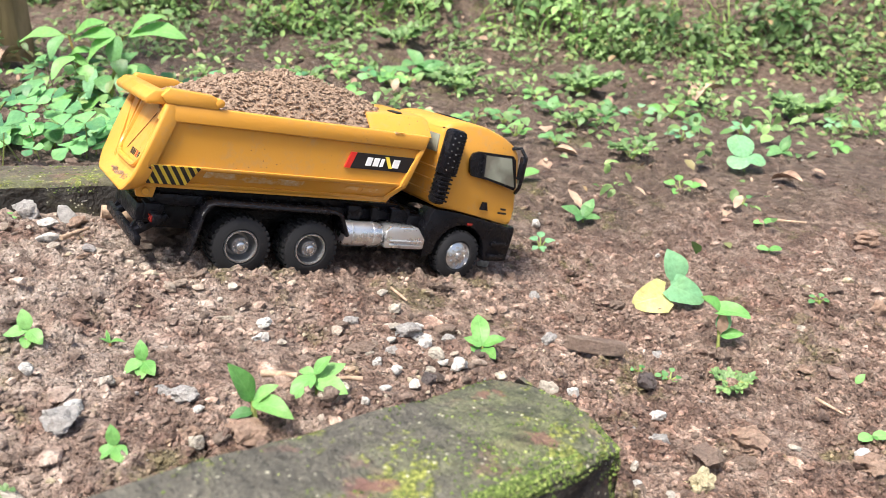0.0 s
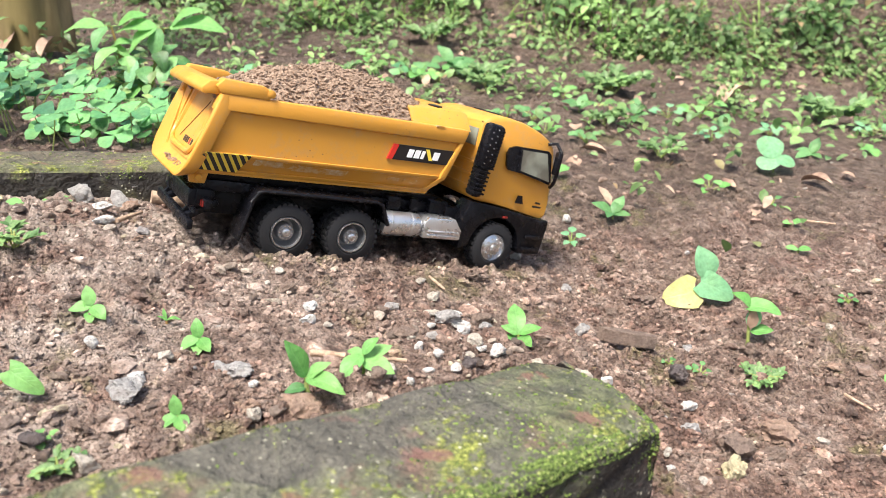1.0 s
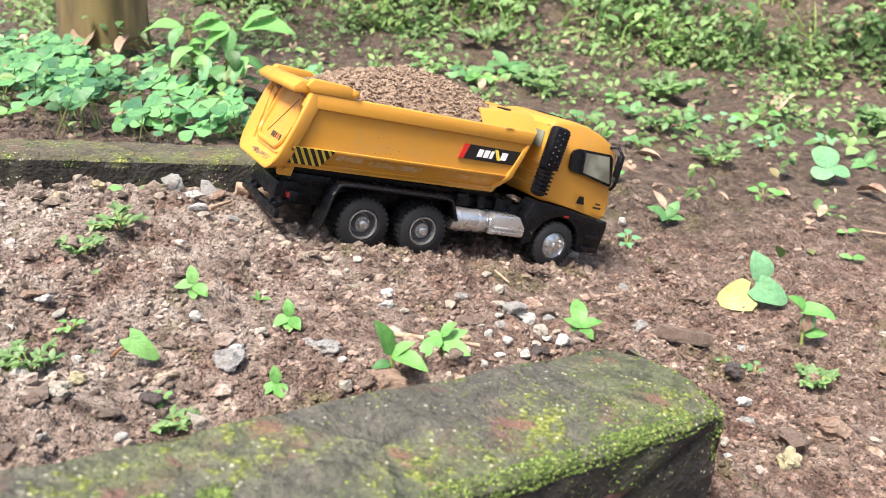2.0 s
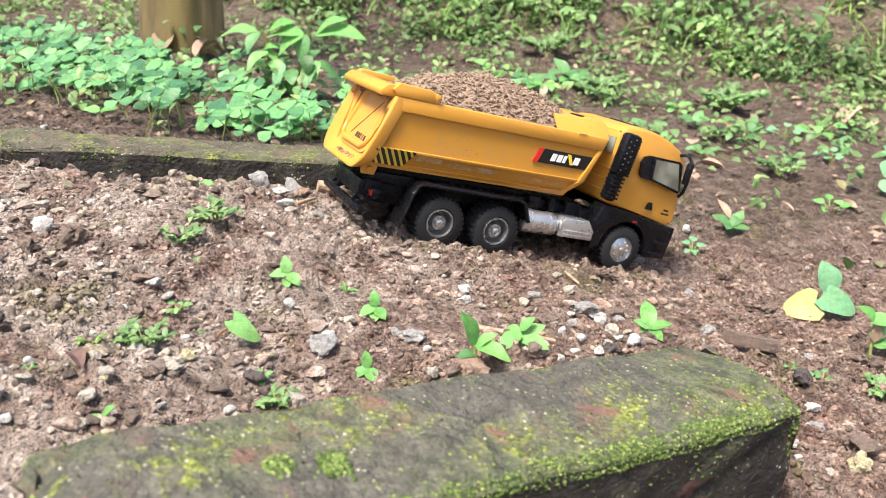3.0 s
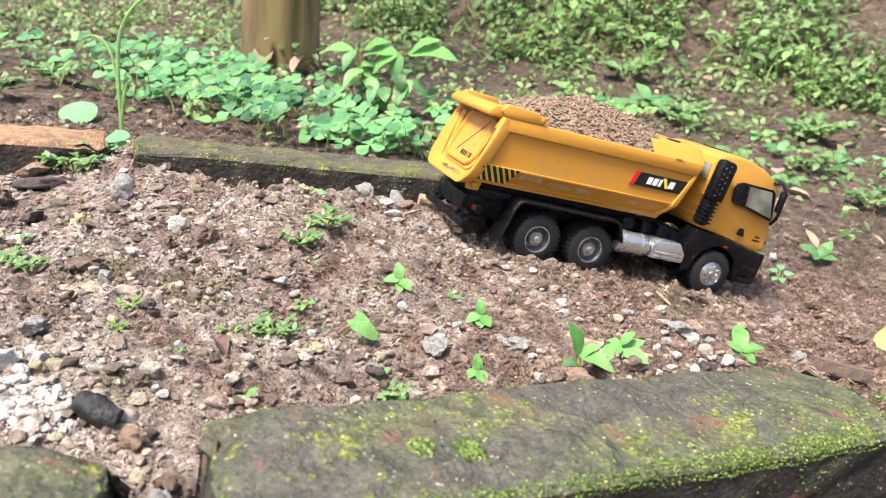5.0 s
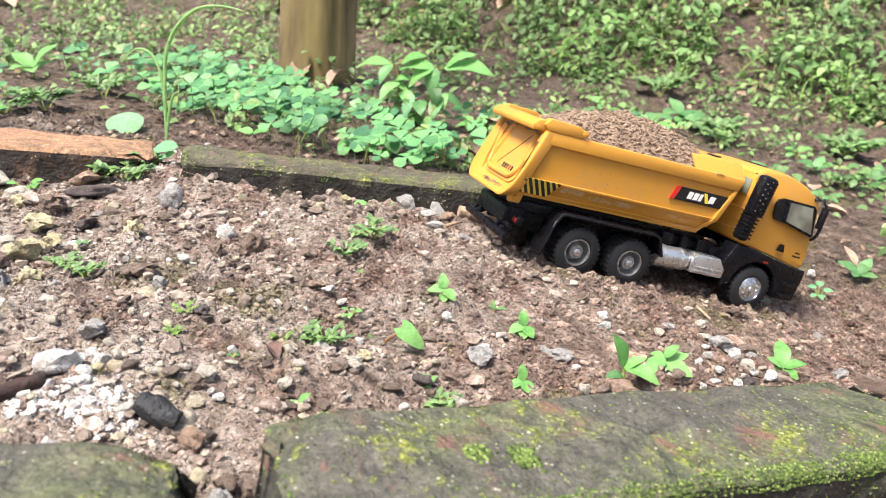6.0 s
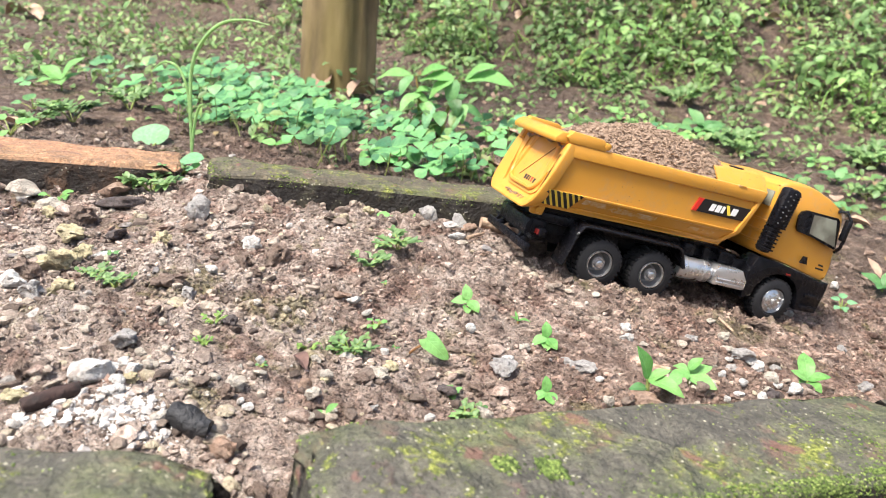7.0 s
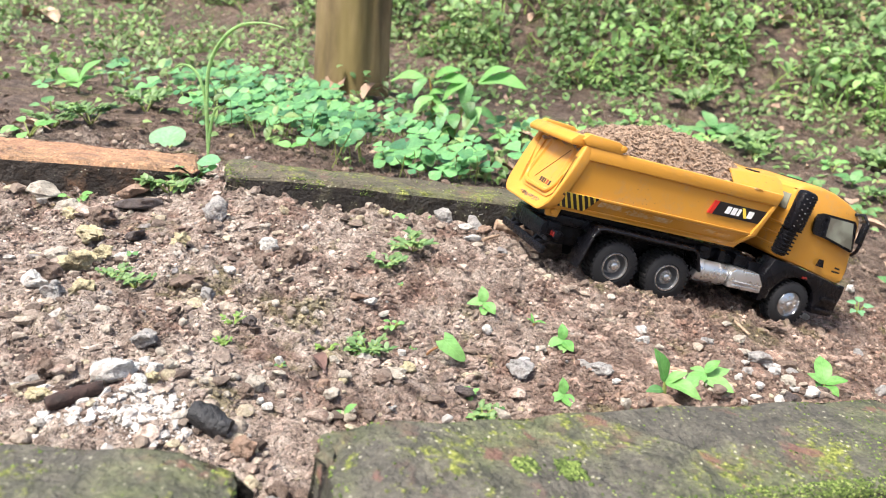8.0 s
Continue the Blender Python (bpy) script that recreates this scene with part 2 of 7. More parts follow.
leaf_fresh = leaf_material("fresh_leaf", (0.13, 0.345, 0.085), (0.24, 0.49, 0.16), veins=True)
leaf_mid = leaf_material("green_leaf", (0.085, 0.225, 0.075), (0.17, 0.36, 0.14), veins=True)
leaf_deep = leaf_material("deep_green_leaf", (0.03, 0.1, 0.03), (0.07, 0.19, 0.05), veins=True)
leaf_blue = leaf_material("blue_green_leaf", (0.17, 0.4, 0.2), (0.25, 0.48, 0.26), veins=True)
leaf_herb = leaf_material("herb_leaf", (0.12, 0.235, 0.085), (0.27, 0.42, 0.17), by_island=True)
leaf_clover = leaf_material("clover_leaf", (0.06, 0.185, 0.095), (0.21, 0.48, 0.19), by_island=True)
leaf_cover = leaf_material("ground_cover_leaf", (0.075, 0.145, 0.045), (0.27, 0.41, 0.15), (0.36, 0.38, 0.17), dead=0.035, by_island=True)
leaf_grass = leaf_material("grass_blade", (0.16, 0.3, 0.07), (0.3, 0.44, 0.12), by_island=True)
leaf_stalk = leaf_material("grass_stalk_blade", (0.34, 0.58, 0.22), (0.4, 0.62, 0.26), glow=0.4)
leaf_yellow = leaf_material("yellowing_leaf", (0.55, 0.52, 0.2), (0.6, 0.58, 0.24), (0.36, 0.5, 0.14), veins=True)
stem_m = leaf_material("stem", (0.2, 0.3, 0.07), (0.33, 0.36, 0.12), glow=0.15)
stem_red = leaf_material("reddish_stem", (0.25, 0.12, 0.06), (0.3, 0.2, 0.07), glow=0.1)

dry = Mat("dry_leaf", rough=0.75)
dry.colour(dry.mix(dry.ramp(dry.noise(60, 4), (0.4, 0.0), (0.65, 1.0)), dry.mix(dry.random(), (0.33, 0.22, 0.15), (0.56, 0.42, 0.31)), (0.2, 0.12, 0.085))).bump(dry.noise(220, 4), 0.0012)
dead_m = Mat("dead_leaf", rough=0.8)
dead_m.colour(dead_m.ramp(dead_m.noise(150, 4), (0.35, (0.05, 0.028, 0.024)), (0.65, (0.15, 0.085, 0.07)))).bump(dead_m.noise(300, 4), 0.001)
twig_m = Mat("dry_twig", rough=0.85)
twig_m.colour(twig_m.ramp(twig_m.noise(130, 5, 0.6, 1.5), (0.35, (0.2, 0.13, 0.085)), (0.55, (0.42, 0.3, 0.21)), (0.75, (0.55, 0.42, 0.32)))).bump(twig_m.noise(300, 4), 0.001)

post_m = Mat("weathered_post", rough=0.85)
wv = post_m.n.new("ShaderNodeMapping")
wv.inputs["Scale"].default_value = (1, 1, 0.3)
post_m.l.new(post_m.co, wv.inputs["Vector"])
post_m.co = wv.outputs[0]
streak = post_m.noise(40, 6, 0.6)
post_m.colour(post_m.mix(post_m.ramp(post_m.noise(14, 4), (0.45, 0.0), (0.65, 0.7)), post_m.ramp(streak, (0.3, (0.075, 0.05, 0.024)), (0.5, (0.16, 0.112, 0.054)), (0.7, (0.26, 0.19, 0.1))), (0.16, 0.125, 0.036))).bump(streak, 0.002)

# the truck's materials
yellow = Mat("yellow_paint", rough=0.33)
yellow.colour(yellow.mix(yellow.ramp(yellow.calc("MULTIPLY", yellow.noise(45, 5, 0.65), yellow.noise(260, 4, 0.7)), (0.27, 0.0), (0.45, 0.6)), (0.58, 0.275, 0.038), (0.42, 0.26, 0.12)))
grit_on = yellow.calc("MULTIPLY", yellow.ramp(yellow.cells(380), (0.1, 1.0), (0.16, 0.0)), yellow.ramp(yellow.noise(35, 3), (0.55, 0.0), (0.66, 0.9)))
yellow.colour(yellow.mix(grit_on, yellow.b.inputs["Base Color"].links[0].from_socket, (0.16, 0.09, 0.045)))
yellow.roughness(yellow.ramp(yellow.noise(70, 4), (0.4, 0.28), (0.65, 0.5))).bump(yellow.noise(900, 2), 0.00004)
black = Mat("black_plastic", (0.012, 0.012, 0.014), 0.38, 0.0, 0.22)
black.colour(black.mix(black.ramp(black.noise(130, 5, 0.7), (0.58, 0.0), (0.85, 0.2)), (0.005, 0.005, 0.007), (0.07, 0.066, 0.066))).roughness(black.ramp(black.noise(90, 3), (0.4, 0.16), (0.65, 0.45))).bump(black.noise(500, 4, 0.65), 0.0006)
gloss_black = Mat("gloss_black", (0.005, 0.005, 0.007), 0.16, 0.0, 0.32)
gloss_black.roughness(gloss_black.ramp(gloss_black.noise(260, 4, 0.7), (0.42, 0.08), (0.66, 0.34))).bump(gloss_black.noise(420, 4, 0.65), 0.0009)
rubber = Mat("tyre_rubber", (0.022, 0.022, 0.022), 0.75)
rubber.colour(rubber.mix(rubber.ramp(rubber.noise(160, 5, 0.7), (0.6, 0.0), (0.85, 0.35)), (0.009, 0.009, 0.011), (0.1, 0.075, 0.055))).bump(rubber.noise(900, 3), 0.0003)
silver = Mat("silver_paint", (0.62, 0.62, 0.63), 0.3, 0.85)
silver.roughness(silver.ramp(silver.noise(150, 4), (0.4, 0.22), (0.65, 0.45)))
rim_m = Mat("dull_silver_rim", (0.45, 0.45, 0.46), 0.36, 0.8)
rim_m.colour(rim_m.mix(rim_m.ramp(rim_m.noise(300, 4), (0.54, 0.0), (0.74, 0.5)), (0.36, 0.36, 0.37), (0.14, 0.115, 0.1)))
chrome = Mat("chrome", (0.55, 0.55, 0.56), 0.27, 0.9)
# Mottled grey-green painted in for the view and reflections in clear glass.
pane_m = Mat("window_pane", (0.2, 0.2, 0.165), 0.1, 0.0, 0.6)
pane_m.colour(pane_m.mix(pane_m.ramp(pane_m.noise(60, 3, 0.5), (0.42, 0.0), (0.6, 1.0)), (0.13, 0.125, 0.1), (0.24, 0.25, 0.2)))
white_ink, yellow_ink = Mat("white_print", (0.8, 0.8, 0.8), 0.4), Mat("yellow_print", (0.85, 0.66, 0.08), 0.4)
red_ink, black_ink = Mat("red_print", (0.6, 0.03, 0.02), 0.4), Mat("black_print", (0.012, 0.011, 0.012), 0.35)
red_lamp = Mat("red_lens", (0.2, 0.018, 0.014), 0.2)
sand = Mat("damp_sand", rough=0.95)
sand.colour(sand.mix(0.35, sand.ramp(sand.noise(420, 4, 0.65), (0.3, (0.24, 0.168, 0.118)), (0.5, (0.33, 0.232, 0.166)), (0.7, (0.44, 0.32, 0.24))), sand.ramp(sand.noise(700, 4, 0.7), (0.3, 0.5), (0.7, 1.3)), "MULTIPLY")).bump(sand.noise(600, 5, 0.7), 0.0015)
scuff_m = Mat("worn_paint", (0.62, 0.5, 0.34), 0.35, 0.25)
scuff_m.colour(scuff_m.ramp(scuff_m.noise(130, 5, 0.7), (0.42, (0.58, 0.285, 0.045)), (0.56, (0.62, 0.44, 0.24)), (0.68, (0.7, 0.62, 0.5))))
scratch_m = Mat("dark_scratch", (0.16, 0.07, 0.015), 0.7)
thread_m = Mat("thread", (0.33, 0.27, 0.21), 0.6)


# ---- building tools ----
def part(name, bm, material, parent=None, label="", smooth=35, m=None):
    """Links a bmesh as one mesh object, under a thing or a part."""
    me = bpy.data.meshes.new(name)
    bm.normal_update()
    bm.to_mesh(me)
    bm.free()
    me.materials.append(material.m if isinstance(material, Mat) else material)
    if smooth:
        me.polygons.foreach_set("use_smooth", [True] * len(me.polygons))
        me.set_sharp_from_angle(angle=radians(smooth))
    ob = new(name, me)
    if parent is not None:
        ob.parent = parent
    if m is not None:
        ob.matrix_basis = m
    return tagged(ob, label)


def arrays(name, verts, faces, material, smooth=False):
    """One mesh object from arrays of corners and of triangles or quads."""
    me = bpy.data.meshes.new(name)
    me.from_pydata(np.asarray(verts).tolist(), [], np.asarray(faces).tolist())
    me.materials.append(material.m if isinstance(material, Mat) else material)
    if smooth:
        me.polygons.foreach_set("use_smooth", [True] * len(me.polygons))
    return new(name, me)


def thing(name, label, category, m, group=""):
    ob = new(name)
    ob.empty_display_size = 0.01
    ob.matrix_basis = m
    return tagged(ob, label, category, group)


def box(bm, x0, x1, y0, y1, z0, z1, bevel=0.0, m=None):
    r = bmesh.ops.create_cube(bm, size=1)["verts"]
    for v in r:
        v.co = Vector(((x0 + x1) / 2 + v.co.x * (x1 - x0), (y0 + y1) / 2 + v.co.y * (y1 - y0), (z0 + z1) / 2 + v.co.z * (z1 - z0)))
    if m is not None:
        bmesh.ops.transform(bm, matrix=m, verts=r)
    if bevel:
        bmesh.ops.bevel(bm, geom=list({e for v in r for e in v.link_edges}), offset=bevel, segments=2, affect="EDGES", profile=0.5)


def prism(bm, outline, y0, y1, bevel=0.0, skew=None):
    """An outline in x and z, pushed from y0 to y1; skew(x, z) moves both faces in by that much."""
    near = [bm.verts.new((x, y0 + (skew(x, z) if skew else 0), z)) for x, z in outline]
    far = [bm.verts.new((x, y1 - (skew(x, z) if skew else 0), z)) for x, z in outline]
    n = len(outline)
    faces = [bm.faces.new(near), bm.faces.new(far[::-1])]
    faces += [bm.faces.new((near[i], far[i], far[(i + 1) % n], near[(i + 1) % n])) for i in range(n)]
    bmesh.ops.recalc_face_normals(bm, faces=faces)
    if bevel:
        bmesh.ops.bevel(bm, geom=list({e for f in faces for e in f.edges}), offset=bevel, segments=2, affect="EDGES", profile=0.5)


def beam(bm, a, b, w, h, bevel=0.0, side=(0, 1, 0)):
    """A bar from a to b, w wide along side and h thick across it."""
    a, b = Vector(a), Vector(b)
    ax = (b - a).normalized()
    sy = (Vector(side) - ax * ax.dot(Vector(side))).normalized()
    sz = ax.cross(sy)
    m = Matrix((ax, sy, sz)).transposed().to_4x4()
    m.translation = (a + b) / 2
    le = (b - a).length
    box(bm, -le / 2, le / 2, -w / 2, w / 2, -h / 2, h / 2, bevel, m)


def lathe(bm, profile, segs, m=None, axis="y", caps=(True, True)):
    """Turns a profile of (along, radius) round an axis."""
    rings = []
    for d, r in profile:
        ring = []
        for i in range(segs):
            a = 2 * math.pi * i / segs
            p = {"y": (r * math.cos(a), d, r * math.sin(a)), "x": (d, r * math.cos(a), r * math.sin(a)), "z": (r * math.cos(a), r * math.sin(a), d)}[axis]
            ring.append(bm.verts.new(m @ Vector(p) if m is not None else p))
        rings.append(ring)
    made = []
    for a, b in zip(rings, rings[1:]):
        made += [bm.faces.new((a[i], a[(i + 1) % segs], b[(i + 1) % segs], b[i])) for i in range(segs)]
    made += [bm.faces.new(rings[0][::-1])] if caps[0] else []
    made += [bm.faces.new(rings[-1])] if caps[1] else []
    bmesh.ops.recalc_face_normals(bm, faces=made)


def tube(bm, pts, radii, segs=6):
    rings = []
    for i, p in enumerate(pts):
        p = Vector(p)
        d = (Vector(pts[min(i + 1, len(pts) - 1)]) - Vector(pts[max(i - 1, 0)])).normalized()
        s = d.cross(Vector((0.31, 0.87, 0.4))).normalized()
        u = d.cross(s)
        r = radii[i] if isinstance(radii, (list, tuple)) else radii
        rings.append([bm.verts.new(p + r * (math.cos(2 * math.pi * k / segs) * s + math.sin(2 * math.pi * k / segs) * u)) for k in range(segs)])
    for a, b in zip(rings, rings[1:]):
        for k in range(segs):
            bm.faces.new((a[k], a[(k + 1) % segs], b[(k + 1) % segs], b[k]))
    bm.faces.new(rings[0][::-1])
    bm.faces.new(rings[-1])


def rough_up(bm, amp, scale, seed=0.0, octaves=4, verts=None):
    for v in verts or bm.verts:
        q = v.co * scale + Vector((seed, seed * 1.7, -seed))
        v.co = v.co + v.normal * amp * noise.fractal(q, 0.7, 2.1, octaves)


def leaf(bm, base, az, pitch, length, width, droop=0.5, fold=0.25, shape="ovate", rows=7, lean=0.0):
    """A leaf blade from base, heading az and rising by pitch (degrees), bending down by droop along its length, its halves raised by fold; lean: degrees by which it turns its face to the open side."""
    def wide(s):
        if shape == "ovate":
            return math.sin(math.pi * min(1, s ** 0.8)) ** 0.85
        if shape == "lance":
            return math.sin(math.pi * s ** 0.9) ** 1.1
        if shape == "round":
            return math.sqrt(max(0.0, 1 - (2 * s - 1) ** 2))
        if shape == "cleft":
            return (1 - s) ** 0.43 * min(1.0, 0.6 + 2.6 * s) * 1.06
        if shape == "heart":
            return (1 - s) ** 0.6 * min(1, 0.35 + s * 4.5) * 1.15
        return math.sin(math.pi * s ** 1.6) ** 0.8  # wedge: widest near the tip
    a, p = radians(az), radians(pitch)
    side = Vector((-math.sin(a), math.cos(a), 0))
    pos, grid = Vector(base), []
    step = length / (rows - 1)
    for i in range(rows):
        s = i / (rows - 1)
        ang = p - droop * s
        d = Vector((math.cos(a) * math.cos(ang), math.sin(a) * math.cos(ang), math.sin(ang)))
        up = side.cross(d) * -1
        up = up if up.z > 0 or abs(ang) > 1.4 else -up
        w = width / 2 * max(0.03, wide(min(0.995, max(0.005, s))))
        row = []
        for c in (-1, -0.55, 0, 0.55, 1):
            wave = 0.05 * length * math.sin(9 * s + 3 * c) * abs(c) * 0.4
            back = length * 0.16 * abs(c) ** 1.5 * max(0.0, 1 - 3.2 * s) if shape == "cleft" else 0.0
            row.append(bm.verts.new(pos - d * back + side * c * w + up * (abs(c) * w * fold + wave)))
        grid.append(row)
        pos = pos + d * step
    uv = bm.loops.layers.uv.verify()
    spread = (-1, -0.55, 0, 0.55, 1)
    for i, (r0, r1) in enumerate(zip(grid, grid[1:])):
        for k in range(4):
            f = bm.faces.new((r0[k], r0[k + 1], r1[k + 1], r1[k]))
            for lp, (c, s) in zip(f.loops, ((k, i), (k + 1, i), (k + 1, i + 1), (k, i + 1))):
                lp[uv].uv = (spread[c], s / (rows - 1))
    if lean:
        bmesh.ops.rotate(bm, cent=Vector(base), matrix=Matrix.Rotation(radians(lean), 3, "X"), verts=[v for row in grid for v in row])
    return pos


def smooth_step(a, b, x):
    t = np.clip((x - a) / (b - a), 0, 1)
    return t * t * (3 - 2 * t)


# ---- the lie of the land ----
TRUCK = Matrix.Translation((TX, TY, TZ)) @ Matrix.Rotation(radians(THEAD), 4, "Z") @ Matrix.Rotation(radians(TPITCH), 4, "Y") @ Matrix.Rotation(radians(TROLL), 4, "X")
TRUCK_W = 0.066


def land(x, y):
    """The ground's height in metres, without its clods: a mound that falls to the right, a hollow path behind it, and a bank beyond."""
    x, y = np.asarray(x, float), np.asarray(y, float)
    cx, cy = np.clip(x, -1.6, 1.6), np.clip(y, -0.6, 2.6)
    z = -0.049 - 0.1436 * cx + 0.099 * cy
    z = z - 0.02 * np.exp(-(x**2 + (y - 0.42) ** 2) / 0.0625) - 0.0222 * np.tanh((x - 0.04) / 0.08) * np.exp(-(((y - 0.3) / 0.25) ** 2))
    z = z + 0.0181 * np.exp(-((x + 0.21) ** 2 + (y - 0.34) ** 2) / 0.0169) + 0.0138 * np.exp(-((x - 0.25) ** 2 + (y - 0.25) ** 2) / 0.0625)
    z = z + 0.014 * np.exp(-((x + 0.24) ** 2 + (y - 0.09) ** 2) / 0.008)
    z = z + 0.012 * np.exp(-(((x + 0.325) / 0.035) ** 2) - ((y - 0.297) / 0.02) ** 2)
    z = z + 0.021 * np.exp(-((x + 0.478) ** 2 + (y - 0.8) ** 2) / 0.0075)
    run, out = (x + 0.222) * 0.824 + (y - 0.3526) * 0.566, (x + 0.222) * 0.566 - (y - 0.3526) * 0.824
    z = z - 0.0075 * np.exp(-(((out - 0.007) / 0.013) ** 2)) * smooth_step(-0.09, -0.05, run) * smooth_step(0.14, 0.09, run)
    along, over = (x + 0.045) * 0.788 + (y - 0.224) * 0.616, (y - 0.224) * 0.788 - (x + 0.045) * 0.616
    z = z + 0.008 * np.exp(-((along / 0.05) ** 2) - (over / 0.022) ** 2)
    foot = 1.23 - 0.1 * x + 0.05 * np.sin(5 * x)
    rise = 0.07 * np.logaddexp(0, (y - foot) / 0.07)
    z = z + 0.75 * (1 - np.exp(-0.9 * rise / 0.75))
    # the truck's wheels have pressed the soil flat under it
    inv = TRUCK.inverted()
    lx = inv[0][0] * (x - TX) + inv[0][1] * (y - TY)
    ly = inv[1][0] * (x - TX) + inv[1][1] * (y - TY)
    n = TRUCK.to_3x3() @ Vector((0, 0, 1))
    bed = TZ - (n.x * (x - TX) + n.y * (y - TY)) / n.z
    w = smooth_step(-0.075, -0.02, lx) * (1 - smooth_step(0.13, 0.19, lx)) * smooth_step(-0.035, -0.003, ly) * (1 - smooth_step(0.07, 0.13, ly))
    return z * (1 - w) + bed * w


# ---- ground: one sheet, fine where the camera passes, out to the horizon ----
def spaced(lo, hi, step, far, grow=1.13):
    inner = list(np.arange(lo, hi, step))
    out, d, v = [], step, hi
    while v < far:
        out.append(v)
        d *= grow
        v += d
    low, d, v = [], step, lo
    while v > -far:
        d *= grow
        v -= d
        low.append(v)
    return np.array(low[::-1] + inner + out)


gx, gy = spaced(-0.48, 0.27, 0.0016, 70), spaced(0.07, 0.46, 0.0016, 70)
X, Y = np.meshgrid(gx, gy)
Z = land(X, Y)
fade = 1 / (1 + np.maximum(0, np.hypot(X, Y - 0.3) - 0.8) * 2)
flat_z = np.empty(X.size)
for i, (px, py) in enumerate(zip(X.ravel().tolist(), Y.ravel().tolist())):
    if abs(px) > 3 or py > 4 or py < -1:
        flat_z[i] = 0.02 * noise.noise((px, py, 0))
        continue
    lump = noise.fractal((px * 28, py * 28, 3), 0.8, 2.1, 3)
    rough = min(1.0, max(0.25, 0.75 + 1.6 * noise.noise((px * 13, py * 13, 21))))
    clods = abs(noise.noise((px * 80 + 0.6 * lump, py * 80, 8)))
    small = abs(noise.noise((px * 190, py * 190, 5)))
    fine = noise.noise((px * 370, py * 370, 15))
    flat_z[i] = 0.0044 * lump + rough * (0.0072 * clods + 0.0056 * small + 0.0013 * fine)
Z = Z + flat_z.reshape(X.shape) * (0.4 + 0.6 * fade)
nx, ny = len(gx), len(gy)
idx = np.arange(nx * ny).reshape(ny, nx)
quads = np.stack([idx[:-1, :-1], idx[:-1, 1:], idx[1:, 1:], idx[1:, :-1]], -1).reshape(-1, 4)
ground = arrays("ground", np.stack([X, Y, Z], -1).reshape(-1, 3), quads, soil, smooth=True)
tagged(ground, "reddish-brown crumbly garden soil rising to a grown-over bank", "soil", kind="structure")



def surface(x, y):
    """The height of the ground's sheet itself, clods and all."""
    x, y = np.asarray(x, float), np.asarray(y, float)
    i, j = np.clip(np.searchsorted(gx, x) - 1, 0, nx - 2), np.clip(np.searchsorted(gy, y) - 1, 0, ny - 2)
    u, v = (x - gx[i]) / (gx[i + 1] - gx[i]), (y - gy[j]) / (gy[j + 1] - gy[j])
    return (Z[j, i] * (1 - u) + Z[j, i + 1] * u) * (1 - v) + (Z[j + 1, i] * (1 - u) + Z[j + 1, i + 1] * u) * v


def at(x, y, dz=0.0):
    return Vector((x, y, float(surface(x, y)) + dz))


# ---- crumbs and gravel: far too many to count ----
rng = np.random.default_rng(4)


def ico(sub):
    bm = bmesh.new()
    bmesh.ops.create_icosphere(bm, subdivisions=sub, radius=1)
    bm.verts.ensure_lookup_table()
    v, f = np.array([p.co[:] for p in bm.verts]), np.array([[p.index for p in q.verts] for q in bm.faces])
    bm.free()
    return v, f


def turns(n, tilt=math.pi):
    """n random turn matrices."""
    q = rng.normal(size=(n, 4))
    q /= np.linalg.norm(q, axis=1)[:, None]
    w, x, y, z = q.T
    return np.stack([np.stack([1 - 2 * (y * y + z * z), 2 * (x * y - z * w), 2 * (x * z + y * w)], -1), np.stack([2 * (x * y + z * w), 1 - 2 * (x * x + z * z), 2 * (y * z - x * w)], -1),
                     np.stack([2 * (x * z - y * w), 2 * (y * z + x * w), 1 - 2 * (x * x + y * y)], -1)], 1)


def strewn(name, places, sizes, sub, material, flat=0.75, sink=0.25, lump=0.3):
    """Many small lumps, each turned and misshapen in its own way, as one mesh."""
    v, f = ico(sub)
    n = len(places)
    kinds = []
    for _ in range(16):
        q = v * (1 + lump * rng.uniform(-1, 1, (len(v), 1)))
        for _ in range(7):
            a = rng.normal(size=3)
            a /= np.linalg.norm(a)
            q = q - a * np.maximum(0, q @ a - rng.uniform(0.5, 0.85))[:, None] * 0.95
        kinds.append(q)
    shape = np.stack(kinds)[rng.integers(0, 16, n)]
    shape = shape * rng.uniform([0.75, 0.55, 0.45], [1.2, 1.0, 0.9], (n, 3))[:, None, :]
    shape = np.einsum("nij,nkj->nki", turns(n), shape)
    shape[..., 2] *= flat
    pts = shape * sizes[:, None, None] / 2 + places[:, None, :]
    pts[..., 2] += (sizes * (0.5 - sink) * flat * 0.7)[:, None]
    faces = f[None] + (np.arange(n) * len(v))[:, None, None]
    return arrays(name, pts.reshape(-1, 3), faces.reshape(-1, 3), material)


